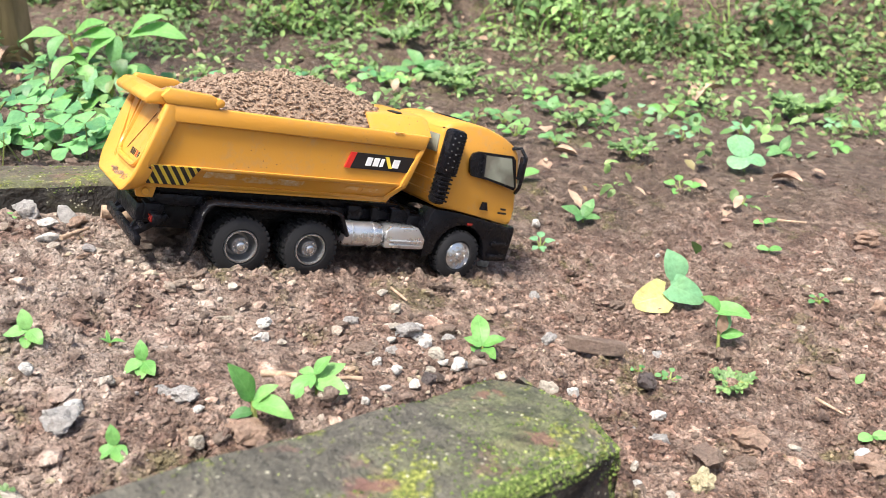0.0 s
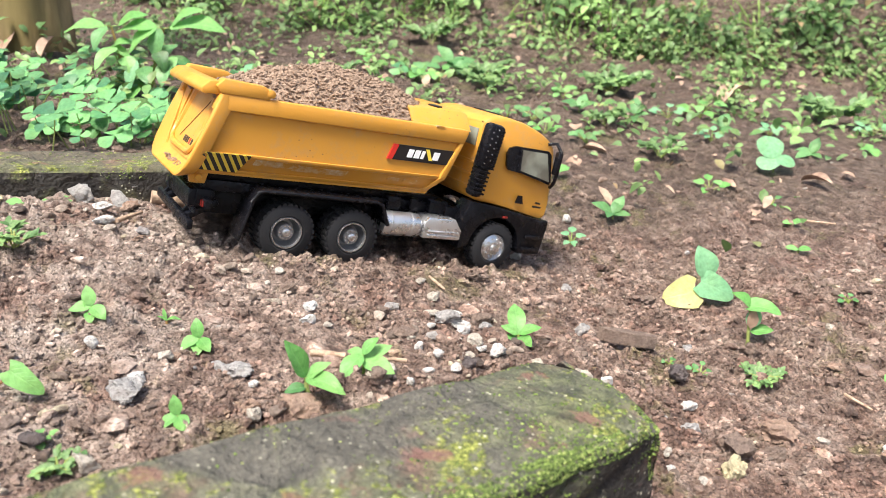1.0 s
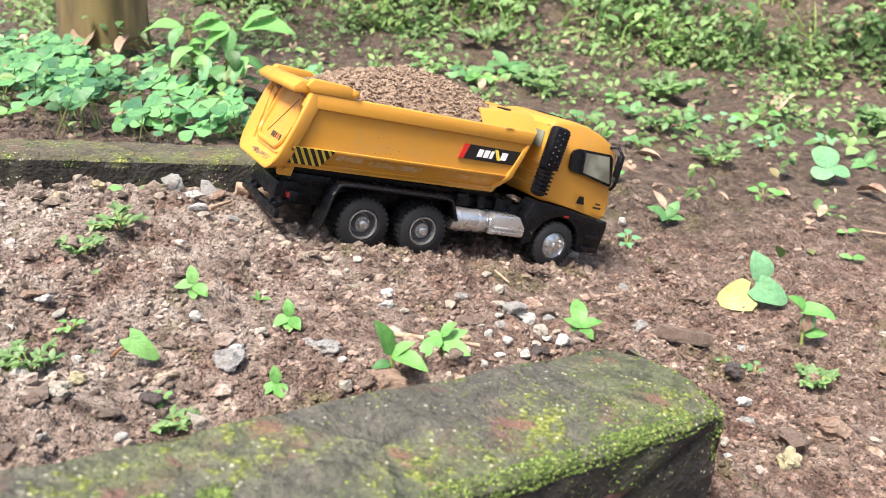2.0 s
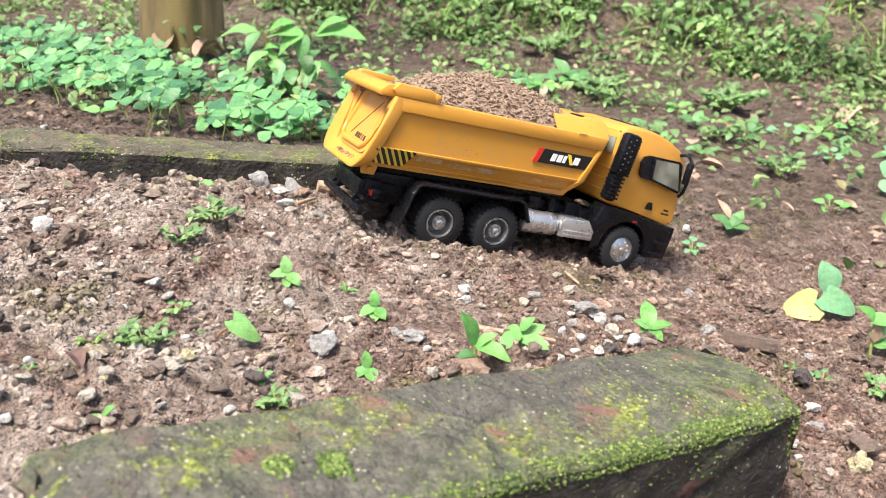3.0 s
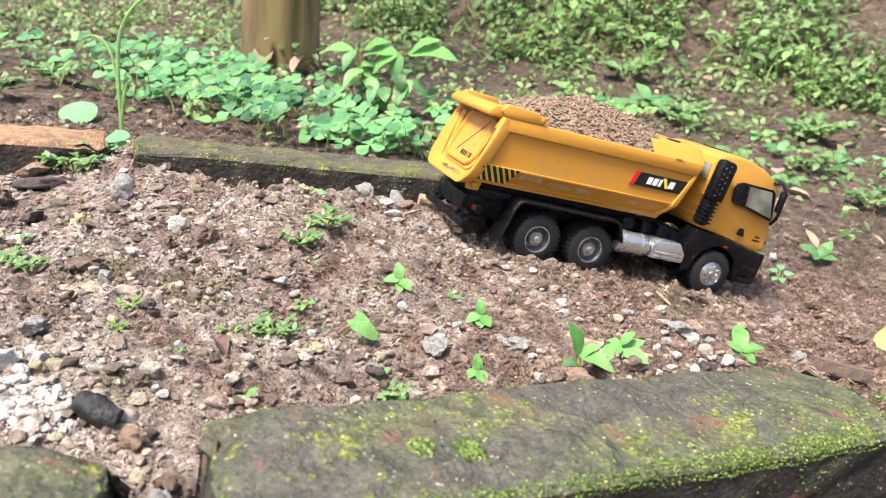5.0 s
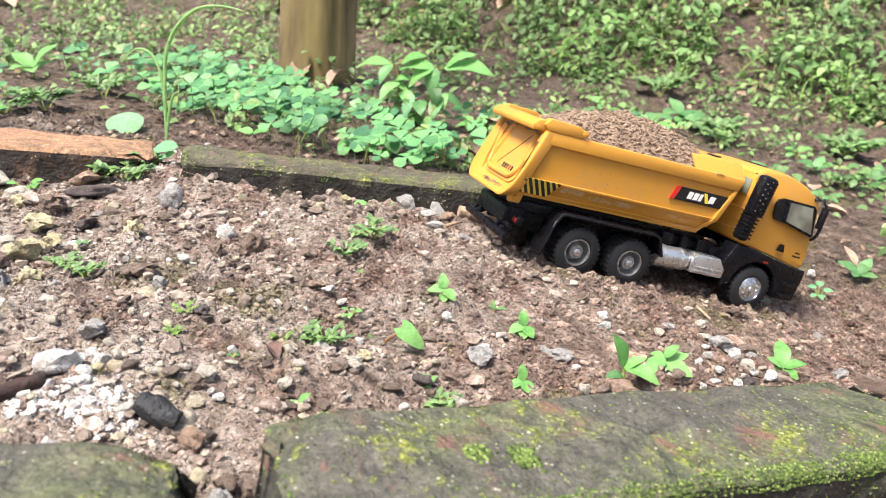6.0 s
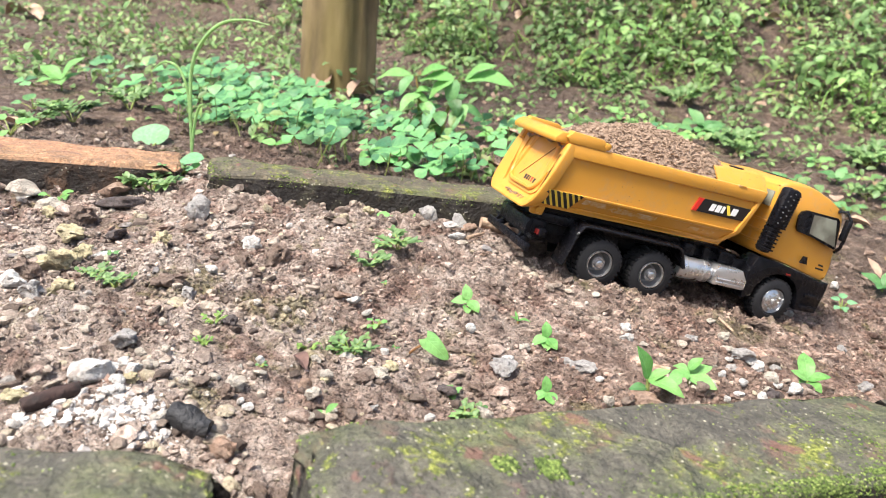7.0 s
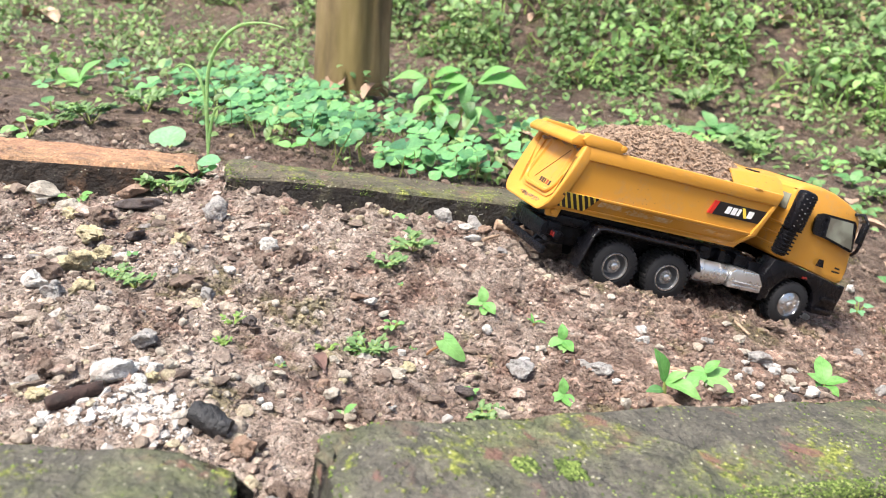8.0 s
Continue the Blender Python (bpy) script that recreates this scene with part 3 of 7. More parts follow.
def pieces(name, places, sizes, material, count=16, lump=0.2, flat=0.75, sink=0.3):
    """Lumps that lie singly in the soil: parts of the ground, on a few shared meshes."""
    v, f = ico(2)
    meshes = []
    for k in range(count):
        q = v * (1 + lump * rng.uniform(-1, 1, (len(v), 1)))
        for _ in range(9):
            a = rng.normal(size=3)
            a /= np.linalg.norm(a)
            q = q - a * np.maximum(0, q @ a - rng.uniform(0.5, 0.8))[:, None] * 0.95
        me = bpy.data.meshes.new(name)
        me.from_pydata((q * rng.uniform([0.8, 0.6, 0.5], [1.2, 1.0, 0.9]) / 2).tolist(), [], f.tolist())
        me.materials.append(material.m)
        meshes.append(me)
    for i, (p, w) in enumerate(zip(places, sizes)):
        ob = new(name, meshes[i % count])
        ob.parent = ground
        ob.matrix_basis = Matrix.Translation((p[0], p[1], p[2] + w * (0.5 - sink) * flat * 0.7)) @ Matrix.Rotation(rng.uniform(0, 6.28), 4, "Z") @ Matrix.Rotation(rng.uniform(-0.5, 0.5), 4, "X") @ Matrix.Diagonal((w, w, w * flat, 1))


def scatter(n, x0, x1, y0, y1, keep):
    x, y = rng.uniform(x0, x1, n), rng.uniform(y0, y1, n)
    ok = rng.uniform(0, 1, n) < keep(x, y)
    return x[ok], y[ok]


def gravelly(x, y):
    left = smooth_step(-0.16, -0.3, x) * smooth_step(0.44, 0.34, y)
    strip = np.exp(-(((y - (0.205 + 0.72 * x)) / 0.035) ** 2)) * smooth_step(-0.2, -0.13, x) * smooth_step(0.08, 0.03, x)
    heap = np.exp(-((x - 0.0) ** 2 + (y - 0.285) ** 2) / 0.0022)
    by_kerb = np.exp(-(((y - 0.315) / 0.02) ** 2)) * smooth_step(-0.08, -0.12, x)
    corner = np.exp(-((x + 0.195) ** 2 + (y - 0.145) ** 2) / 0.004)
    return np.clip(0.03 + 0.85 * corner + 0.72 * left + 0.45 * strip + 0.5 * heap + 0.7 * by_kerb, 0, 1)


def on_ground(x, y):
    return np.stack([x, y, surface(x, y)], -1)


def patchy(x, y):
    return np.array([min(1.0, max(0.0, 0.45 + 1.6 * noise.fractal((a * 22, b * 22, 4), 0.7, 2.1, 3))) for a, b in zip(x.tolist(), y.tolist())])


def patchy_clods(x, y):
    return np.array([0.5 + 1.2 * noise.noise((a * 16, b * 16, 9)) for a, b in zip(x.tolist(), y.tolist())])


x = np.concatenate([rng.uniform(-0.42, 0.26, 50000), rng.uniform(0.03, 0.3, 14000), rng.normal(-0.05, 0.35, 9000)])
y = np.concatenate([rng.beta(1.5, 2.4, 50000) * 0.5 + 0.08, rng.uniform(0.2, 0.5, 14000), np.abs(rng.normal(0.38, 0.22, 9000))])
loose = rng.uniform(0, 1, len(x)) < 0.2 + 1.0 * patchy(x, y)
x, y = x[loose], y[loose]
crumbs = strewn("soil_crumbs", on_ground(x, y), 0.0010 + 0.0038 * rng.uniform(0, 1, len(x)) ** 2.6, 1, crumb, lump=0.34, flat=0.85, sink=0.28)
x, y = scatter(4200, -0.5, 0.32, 0.07, 0.6, lambda x, y: 0.25 + 0.9 * np.clip(0.8 - patchy_clods(x, y), 0, 1))
sizes = 0.0028 + 0.0095 * rng.uniform(0, 1, len(x)) ** 3
big = (sizes > 0.0058) & (y < 0.45) & (np.cumsum((sizes > 0.0058) & (y < 0.45)) <= 300)
pieces("clod", on_ground(x[big], y[big]), sizes[big], clod_m, lump=0.34, flat=0.72, sink=0.42)
clods_ob = strewn("soil_clods", on_ground(x[~big], y[~big]), sizes[~big], 2, crumb, lump=0.34, flat=0.72, sink=0.42)
tagged(clods_ob, "rough brown clods of soil", "soil clods", kind="stuff")
tagged(crumbs, "loose red-brown crumbs of soil on the ground", "soil crumbs", kind="stuff")
x, y = scatter(9500, -0.6, 0.35, 0.05, 0.5, gravelly)
sizes = 0.002 + 0.0075 * rng.uniform(0, 1, len(x)) ** 2.6
big = (sizes > 0.0056) & (x > -0.42) & (np.cumsum((sizes > 0.0056) & (x > -0.42)) <= 300)
pieces("pebble", on_ground(x[big], y[big]), sizes[big], pebble_m)
pebbles = strewn("gravel", on_ground(x[~big], y[~big]), sizes[~big], 2, gravel_m, lump=0.17)
x, y = scatter(26000, -0.5, 0.33, 0.06, 0.45, lambda x, y: np.clip(gravelly(x, y) * 0.7 + 0.05, 0, 1) * patchy(x, y))
grit = strewn("grit", on_ground(x, y), 0.0008 + 0.0024 * rng.uniform(0, 1, len(x)) ** 2, 1, gravel_m, lump=0.25)
tagged(grit, "fine pale grit mixed into the soil", "grit", kind="stuff")
tagged(pebbles, "mixed pale and brown grit and small pebbles", "gravel", kind="stuff")
x, y = scatter(9000, -1.2, 0.9, 0.35, 1.3, lambda x, y: 0.25 + 0.7 * patchy(x, y))
some = rng.uniform(0, 1, len(x)) < 0.16
strays = strewn("stray_gravel", on_ground(x[some], y[some]), 0.002 + 0.004 * rng.uniform(0, 1, some.sum()) ** 2, 1, gravel_m, lump=0.2)
tagged(strays, "scattered grit on the bare path", "gravel", kind="stuff")
path_clods = strewn("path_crumbs", on_ground(x[~some], y[~some]), 0.002 + 0.009 * rng.uniform(0, 1, (~some).sum()) ** 3, 1, crumb, lump=0.32, flat=0.7, sink=0.35)
tagged(path_clods, "dark crumbs and clods of soil on the path", "soil crumbs", kind="stuff")


# ---- bricks ----
def brick(name, centre, heading, size, slope, material, label, worn=0.0035, edge=0.006, seed=0.0, chip=()):
    """A worn brick with its top's middle at centre; slope: degrees it falls along its length and across it."""
    lx, ly, lz = size
    bm = bmesh.new()
    bmesh.ops.create_cube(bm, size=1)
    for v in bm.verts:
        v.co = Vector((v.co.x * lx, v.co.y * ly, (v.co.z - 0.5) * lz))
    bmesh.ops.bevel(bm, geom=bm.edges[:], offset=edge, segments=3, affect="EDGES", profile=0.6)
    bmesh.ops.triangulate(bm, faces=bm.faces[:])
    for _ in range(5):
        long_ones = [e for e in bm.edges if e.calc_length() > 0.0052 and e.verts[0].co.z > -0.06]
        if not long_ones:
            break
        bmesh.ops.subdivide_edges(bm, edges=long_ones, cuts=1)
        bmesh.ops.triangulate(bm, faces=bm.faces[:])
    bm.normal_update()
    rough_up(bm, worn, 26, seed, 3)
    bm.normal_update()
    rough_up(bm, worn * 0.14, 140, seed + 4, 2)
    for cx, cy, cz, r, d in chip:
        for v in bm.verts:
            k = (v.co - Vector((cx, cy, cz))).length / r
            if k < 1:
                v.co = v.co - v.normal * d * (1 - k * k)
    m = Matrix.Translation(centre) @ Matrix.Rotation(radians(heading), 4, "Z") @ Matrix.Rotation(radians(slope[0]), 4, "Y") @ Matrix.Rotation(radians(slope[1]), 4, "X")
    ob = part(name, bm, material, None, smooth=60, m=m)
    return tagged(ob, label, "brick", "edging bricks")


FB = (0.2265, 0.0505, 0.1)
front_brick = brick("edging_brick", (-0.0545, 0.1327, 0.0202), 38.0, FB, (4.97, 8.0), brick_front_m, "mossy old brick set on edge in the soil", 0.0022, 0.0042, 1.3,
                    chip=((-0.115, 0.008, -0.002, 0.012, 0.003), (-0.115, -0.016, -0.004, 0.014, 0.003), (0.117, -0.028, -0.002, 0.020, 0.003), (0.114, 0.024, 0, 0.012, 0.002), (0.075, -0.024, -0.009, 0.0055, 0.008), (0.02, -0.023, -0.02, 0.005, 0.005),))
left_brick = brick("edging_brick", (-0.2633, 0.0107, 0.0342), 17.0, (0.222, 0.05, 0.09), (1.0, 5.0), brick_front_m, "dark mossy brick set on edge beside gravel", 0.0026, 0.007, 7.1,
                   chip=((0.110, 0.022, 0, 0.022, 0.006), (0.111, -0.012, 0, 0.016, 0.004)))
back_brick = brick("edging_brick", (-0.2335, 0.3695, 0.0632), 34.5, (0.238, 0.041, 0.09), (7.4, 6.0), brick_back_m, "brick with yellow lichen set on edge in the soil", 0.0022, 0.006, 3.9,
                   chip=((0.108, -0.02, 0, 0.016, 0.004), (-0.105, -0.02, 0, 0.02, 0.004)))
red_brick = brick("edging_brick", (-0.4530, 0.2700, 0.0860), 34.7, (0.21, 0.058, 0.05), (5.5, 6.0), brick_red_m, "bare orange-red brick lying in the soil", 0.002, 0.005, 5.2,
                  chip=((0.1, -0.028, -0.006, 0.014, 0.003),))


def tuft_moss(owner, n, where, seed, size=0.0010):
    """Small cushions of moss that grow on a brick: where(u, v) is the chance at a spot of its top, u along and v across, -1 to 1."""
    r = np.random.default_rng(seed)
    me = owner.data
    co = np.empty(len(me.vertices) * 3)
    me.vertices.foreach_get("co", co)
    co = co.reshape(-1, 3)
    half = (co[:, 0].max(), np.abs(co[:, 1]).max())
    tri = np.array([p.vertices[:] for p in me.polygons])
    mid = co[tri].mean(1)
    p = np.clip(where(mid[:, 0] / half[0], mid[:, 1] / half[1], mid[:, 2]), 0, 1)
    pick = r.choice(len(tri), n, p=p / p.sum())
    w = r.dirichlet((1, 1, 1), n)
    spots = (co[tri[pick]] * w[..., None]).sum(1)
    v, f = ico(1)
    sz = size * (0.35 + r.uniform(0, 1, n) ** 2.5)
    pts = (v * r.uniform(0.7, 1.3, (n, len(v), 1))) * np.stack([sz, sz, sz * 0.6], -1)[:, None, :] / 2 + spots[:, None, :]
    faces = f[None] + (np.arange(n) * len(v))[:, None, None]
    ob = arrays("moss", pts.reshape(-1, 3), faces.reshape(-1, 3), moss_m, smooth=True)
    ob.parent = owner
    return tagged(ob, "yellow-green cushions of moss", kind="stuff")


def blotch(u, v, k, s):
    return np.array([max(0.0, noise.fractal((a * k, b * k * 0.4, s), 0.7, 2.1, 4) + 0.12) for a, b in zip(u.tolist(), v.tolist())])


tuft_moss(front_brick, 10000, lambda u, v, z: np.exp(-(((v + 0.92) / 0.3) ** 2)) * (z > -0.018) * (0.15 + blotch(u, v, 4, 1)) * (0.35 + 0.65 * smooth_step(-0.9, 0.5, u))
          + 0.55 * np.exp(-((u - 0.72) ** 2 + ((v + 0.25) * 0.5) ** 2) / 0.06) * blotch(u, v, 9, 2) * (z > -0.006) + 0.04 * blotch(u, v, 9, 5) * (z > -0.006), 3)
tuft_moss(front_brick, 900, lambda u, v, z: (np.exp(-((u + 0.39) ** 2 + ((v + 0.12) * 0.22) ** 2) / 0.0006) + 0.7 * np.exp(-((u + 0.5) ** 2 + ((v + 0.02) * 0.22) ** 2) / 0.0004)) * (z > -0.006), 8, 0.0017)
tuft_moss(left_brick, 900, lambda u, v, z: blotch(u, v, 5, 3) * (z > -0.02), 4)
tuft_moss(back_brick, 1500, lambda u, v, z: blotch(u, v, 6, 4) * (z > -0.008), 5, 0.0011)

# ---- wooden post in the background ----
bm = bmesh.new()
lathe(bm, [(-0.08, 0.062), (0.0, 0.0545), (0.03, 0.0535), (0.1, 0.052), (0.3, 0.051), (0.6, 0.05), (1.1, 0.049)], 96, None, "z")
bmesh.ops.subdivide_edges(bm, edges=[e for e in bm.edges if abs(e.verts[0].co.z - e.verts[1].co.z) > 0.02], cuts=6)
bm.normal_update()
for v in bm.verts:
    a = math.atan2(v.co.y, v.co.x)
    k = 0.9 / (abs(math.cos(a + 0.5)) ** 2.5 + abs(math.sin(a + 0.5)) ** 2.5) ** 0.4
    v.co = Vector((v.co.x * k * 0.9, v.co.y * k * 0.9, v.co.z))
    groove = -0.002 * max(0, math.cos(a + 0.62) - 0.985) / 0.015 - 0.0015 * max(0, math.cos(a + 1.5) - 0.99) / 0.01 - 0.003 * max(0, math.cos(a + 0.05) - 0.985) / 0.015
    v.co = v.co + v.normal * (groove + 0.003 * noise.fractal((v.co.x * 40, v.co.y * 40, v.co.z * 5), 0.7, 2, 4))
post = part("wooden_post", bm, post_m, None, "weathered brown round wooden post standing in the weeds", 50, Matrix.Translation(at(-0.478, 0.808)) @ Matrix.Rotation(radians(3.0), 4, "Y"))
tagged(post, category="post")


# ---- toy dump truck ----
truck = thing("toy_dump_truck", "yellow and black die-cast toy dump truck on the soil slope", "toy truck", TRUCK)
W = TRUCK_W
BED = Matrix.Translation((-0.0525, 0, 0.0388)) @ Matrix.Rotation(radians(-0.9), 4, "Y")
AXLES = (-0.0045, 0.0307, 0.1205)
R = 0.0144


bm = bmesh.new()
lathe(bm, [(-0.0007, 0.0004), (0, 0.0005), (0.001, 0.0005)], 6)
NUT = bpy.data.meshes.new("wheel_nut")
bm.to_mesh(NUT)
bm.free()
NUT.materials.append(chrome.m)


def wheel(x, near, front):
    """A treaded tyre on a dished rim; the outer face lies at y = 0, or at W on the far side."""
    wide = 0.0095 if front else 0.015
    m = Matrix.Translation((x, 0.0005 if near else W - 0.0005, R))
    if not near:
        m = m @ Matrix.Rotation(math.pi, 4, "Z")
    hub = thing("wheel", "", "", m)
    hub.parent = truck
    bm = bmesh.new()
    lathe(bm, [(0.0012, 0.0077), (0.0, 0.0088), (0.0003, 0.0125), (0.0012, 0.0136), (wide - 0.0012, 0.0136), (wide - 0.0003, 0.0125), (wide, 0.009)], 48, caps=(False, True))
    part("tyre", bm, rubber, hub, "black rubber tyre with soil in its treads")
    bm = bmesh.new()
    for i in range(30):
        for row in (0, 1):
            a = 2 * math.pi * (i + 0.5 * row) / 30
            q = Matrix.Rotation(a, 4, "Y") @ Matrix.Translation((0, 0, 0.01385))
            box(bm, -0.0009, 0.0009, 0.0008 + row * wide * 0.5, wide * 0.44 + row * wide * 0.5, -0.0006, 0.0006, 0, q)
    tagged(part("tread", bm, rubber, hub), kind="stuff")
    bm = bmesh.new()
    if front:
        lathe(bm, [(0.0007, 0.0081), (0.0002, 0.0078), (0.0012, 0.0072), (0.0006, 0.0058), (-0.0006, 0.0042), (-0.0008, 0.0022), (-0.0022, 0.0018), (-0.0024, 0.0008)], 40, caps=(False, True))
    else:
        lathe(bm, [(0.0007, 0.0081), (0.0002, 0.0077), (0.0012, 0.0072), (0.0052, 0.0066), (0.0064, 0.0056), (0.0062, 0.0046), (0.0022, 0.0043), (0.0017, 0.0039), (0.0017, 0.0022), (0.0016, 0.0010)], 40, caps=(False, True))
    part("rim", bm, chrome if front else rim_m, hub, "silver wheel rim")
    if not front:
        bm = bmesh.new()
        lathe(bm, [(0.0006, 0.0079), (-0.0001, 0.0077), (-0.0001, 0.0073), (0.0010, 0.0070)], 40, caps=(False, False))
        part("rim_ring", bm, chrome, hub, "bright ring round the rim")
        bm = bmesh.new()
        lathe(bm, [(0.0018, 0.0023), (0.0002, 0.0020), (-0.0002, 0.0014), (-0.0003, 0.0005)], 24, caps=(False, True))
        part("hub_cap", bm, chrome, hub)
    for i in range(10):
        a = 2 * math.pi * i / 10
        r, d = (0.0052, -0.0006) if front else (0.0032, 0.0016)
        nut = new("wheel_nut", NUT)
        nut.parent, nut.matrix_basis = hub, Matrix.Translation((r * math.cos(a), d, r * math.sin(a)))


for near in (True, False):
    for i, ax in enumerate(AXLES):
        wheel(ax, near, i == 2)

# chassis
bm = bmesh.new()
for y0 in (0.0205, 0.0415):
    box(bm, -0.046, 0.15, y0, y0 + 0.004, 0.0165, 0.0285, 0.0006)
for x0 in (-0.045, -0.02, 0.015, 0.05, 0.085, 0.14):
    box(bm, x0, x0 + 0.005, 0.0205, 0.0455, 0.018, 0.027, 0.0005)
for ax in AXLES:
    lathe(bm, [(0.006, 0.0025), (0.02, 0.003), (0.029, 0.0055), (0.037, 0.0055), (0.046, 0.003), (0.06, 0.0025)], 16, Matrix.Translation((ax, 0, R)))
box(bm, 0.055, 0.085, 0.024, 0.042, 0.012, 0.024, 0.001)
box(bm, -0.05, -0.038, 0.012, 0.054, 0.0205, 0.0295, 0.001)
for y0 in (0.012, 0.048):
    box(bm, 0.1, 0.112, y0, y0 + 0.006, 0.024, 0.037, 0.001)
box(bm, 0.088, 0.102, 0.008, 0.058, 0.022, 0.034, 0.0012)
box(bm, -0.044, 0.096, 0.0125, 0.0535, 0.0290, 0.0345, 0.0012)
for x0, x1 in ((0.052, 0.060), (0.066, 0.071), (0.078, 0.090)):
    box(bm, x0, x1, 0.0090, 0.0180, 0.0290, 0.0365, 0.0012)
part("chassis", bm, black, truck)
# Added black block that closes the see-through gap under the bed.
bm = bmesh.new()
box(bm, -0.0440, 0.0860, 0.0150, 0.0510, 0.0338, 0.0376, 0.0006)
part("subframe", bm, black, truck)
bm = bmesh.new()
tube(bm, [(0.02, 0.033, 0.026), (0.06, 0.033, 0.034)], 0.0028, 14)
tube(bm, [(0.055, 0.033, 0.033), (0.09, 0.033, 0.04)], 0.0018, 12)
part("lifting_ram", bm, silver, truck)

# rear bar with its brackets and lamps
bm = bmesh.new()
beam(bm, (-0.0505, 0.001, 0.0150), (-0.0505, W - 0.001, 0.0150), 0.0046, 0.0026, 0.0006, (0, 0, 1))
beam(bm, (-0.0480, 0.004, 0.0205), (-0.0480, W - 0.004, 0.0205), 0.0018, 0.0018, 0, (0, 0, 1))
for y0 in (0.014, 0.052):
    beam(bm, (-0.0505, y0, 0.015), (-0.036, y0, 0.024), 0.004, 0.003, 0.0004)
    beam(bm, (-0.0505, y0 + 0.004, 0.015), (-0.042, y0 + 0.004, 0.0300), 0.0018, 0.002)
    box(bm, -0.047, -0.040, y0 - 0.004, y0 + 0.006, 0.0225, 0.0300, 0.0008)
part("underrun_bar", bm, black, truck)
for y0, far in ((0.004, 0), (W - 0.014, 1)):
    bm = bmesh.new()
    box(bm, -0.0445, -0.041, y0, y0 + 0.01, 0.0215, 0.0265, 0.0005)
    lamp = part("tail_light", bm, black, truck)
    for k, ink in enumerate((red_lamp, red_lamp, silver)):
        bm = bmesh.new()
        box(bm, -0.0452, -0.0444, y0 + 0.0012 + k * 0.0027, y0 + 0.0034 + k * 0.0027, 0.0226, 0.0254, 0.0002)
        part("lens", bm, ink, lamp)

# mudguards: one bent sheet over both rear wheels on each flank, with a turned-down rounded edge
for side in (0, 1):
    a, b = (-0.0012, 0.0135) if side == 0 else (W - 0.0135, W + 0.0012)
    sheet = [(-0.0290, 0.0098), (-0.0246, 0.0290), (-0.0218, 0.0340), (-0.0190, 0.0350), (0.0400, 0.0350), (0.0436, 0.0338), (0.0488, 0.0235)]
    under = [(x + (0.0014 if x < 0 else -0.0014 if x > 0.042 else 0.0), z - (0.0016 if -0.02 < x < 0.042 else 0.0006)) for x, z in sheet]
    bm = bmesh.new()
    prism(bm, sheet + under[::-1], a, b, 0.0005)
    guard = part("mudguard", bm, gloss_black, truck, "glossy black mudguard over both rear wheels", 50)
    bm = bmesh.new()
    e = a + 0.0004 if side == 0 else b - 0.0004
    tube(bm, [(x, e, z - 0.0007) for x, z in sheet[1:]], 0.0011, 10)
    part("rolled_edge", bm, gloss_black, guard)

# fuel tank and battery box on the near flank, an air tank on the other
bm = bmesh.new()
lathe(bm, [(0.0515, 0.004), (0.052, 0.0062), (0.053, 0.0066), (0.0735, 0.0066), (0.0745, 0.0062), (0.075, 0.004)], 28, Matrix.Translation((-0.0035, 0.0078, 0.0222)), "x")
for x0 in (0.0565, 0.069):
    lathe(bm, [(x0, 0.0066), (x0 + 0.0002, 0.0069), (x0 + 0.0013, 0.0069), (x0 + 0.0015, 0.0066)], 28, Matrix.Translation((-0.0035, 0.0078, 0.0222)), "x")
part("fuel_tank", bm, silver, truck, "silver ribbed fuel tank")
bm = bmesh.new()
prism(bm, [(0.0720, 0.0170), (0.0962, 0.0170), (0.0966, 0.0225), (0.0915, 0.0288), (0.0745, 0.0288), (0.0720, 0.026)], 0.0004, 0.016, 0.0009)
for z0 in (0.0185, 0.0207):
    box(bm, 0.0745, 0.0945, -0.0006, 0.0008, z0, z0 + 0.0009, 0.0002)
part("battery_box", bm, silver, truck, "silver step box")
bm = bmesh.new()
lathe(bm, [(0.053, 0.004), (0.054, 0.0062), (0.092, 0.0062), (0.093, 0.004)], 24, Matrix.Translation((0, W - 0.0085, 0.0222)), "x")
part("air_tank", bm, silver, truck)

# tipping bed, a little raised at its front
bed = thing("dump_bed", "", "", BED)
bed.parent = truck
tagged(bed, "yellow painted tipping bed with scuffed rails")
BH, BL, FOLD = 0.0368, 0.1400, 0.0096


def inset(x, z):
    return 0.0062 * max(0.0, 1 - z / FOLD)


def within(shape, fence):
    """The part of one flat shape that lies inside another, both clockwise."""
    for (ax, az), (bx, bz) in zip(fence, fence[1:] + fence[:1]):
        kept = []
        for (px, pz), (qx, qz) in zip(shape, shape[1:] + shape[:1]):
            p, q = [(bz - az) * (x - ax) - (bx - ax) * (z - az) for x, z in ((px, pz), (qx, qz))]
            if p >= 0:
                kept.append((px, pz))
            if p * q < 0:
                f = p / (p - q)
                kept.append((px + (qx - px) * f, pz + (qz - pz) * f))
        shape = kept
        if not shape:
            break
    return shape


def scuff(outline, y0, y1):
    bm = bmesh.new()
    wall_prism(bm, outline, y0, y1)
    part("scuff", bm, scuff_m, bed, "paint worn to bare metal")


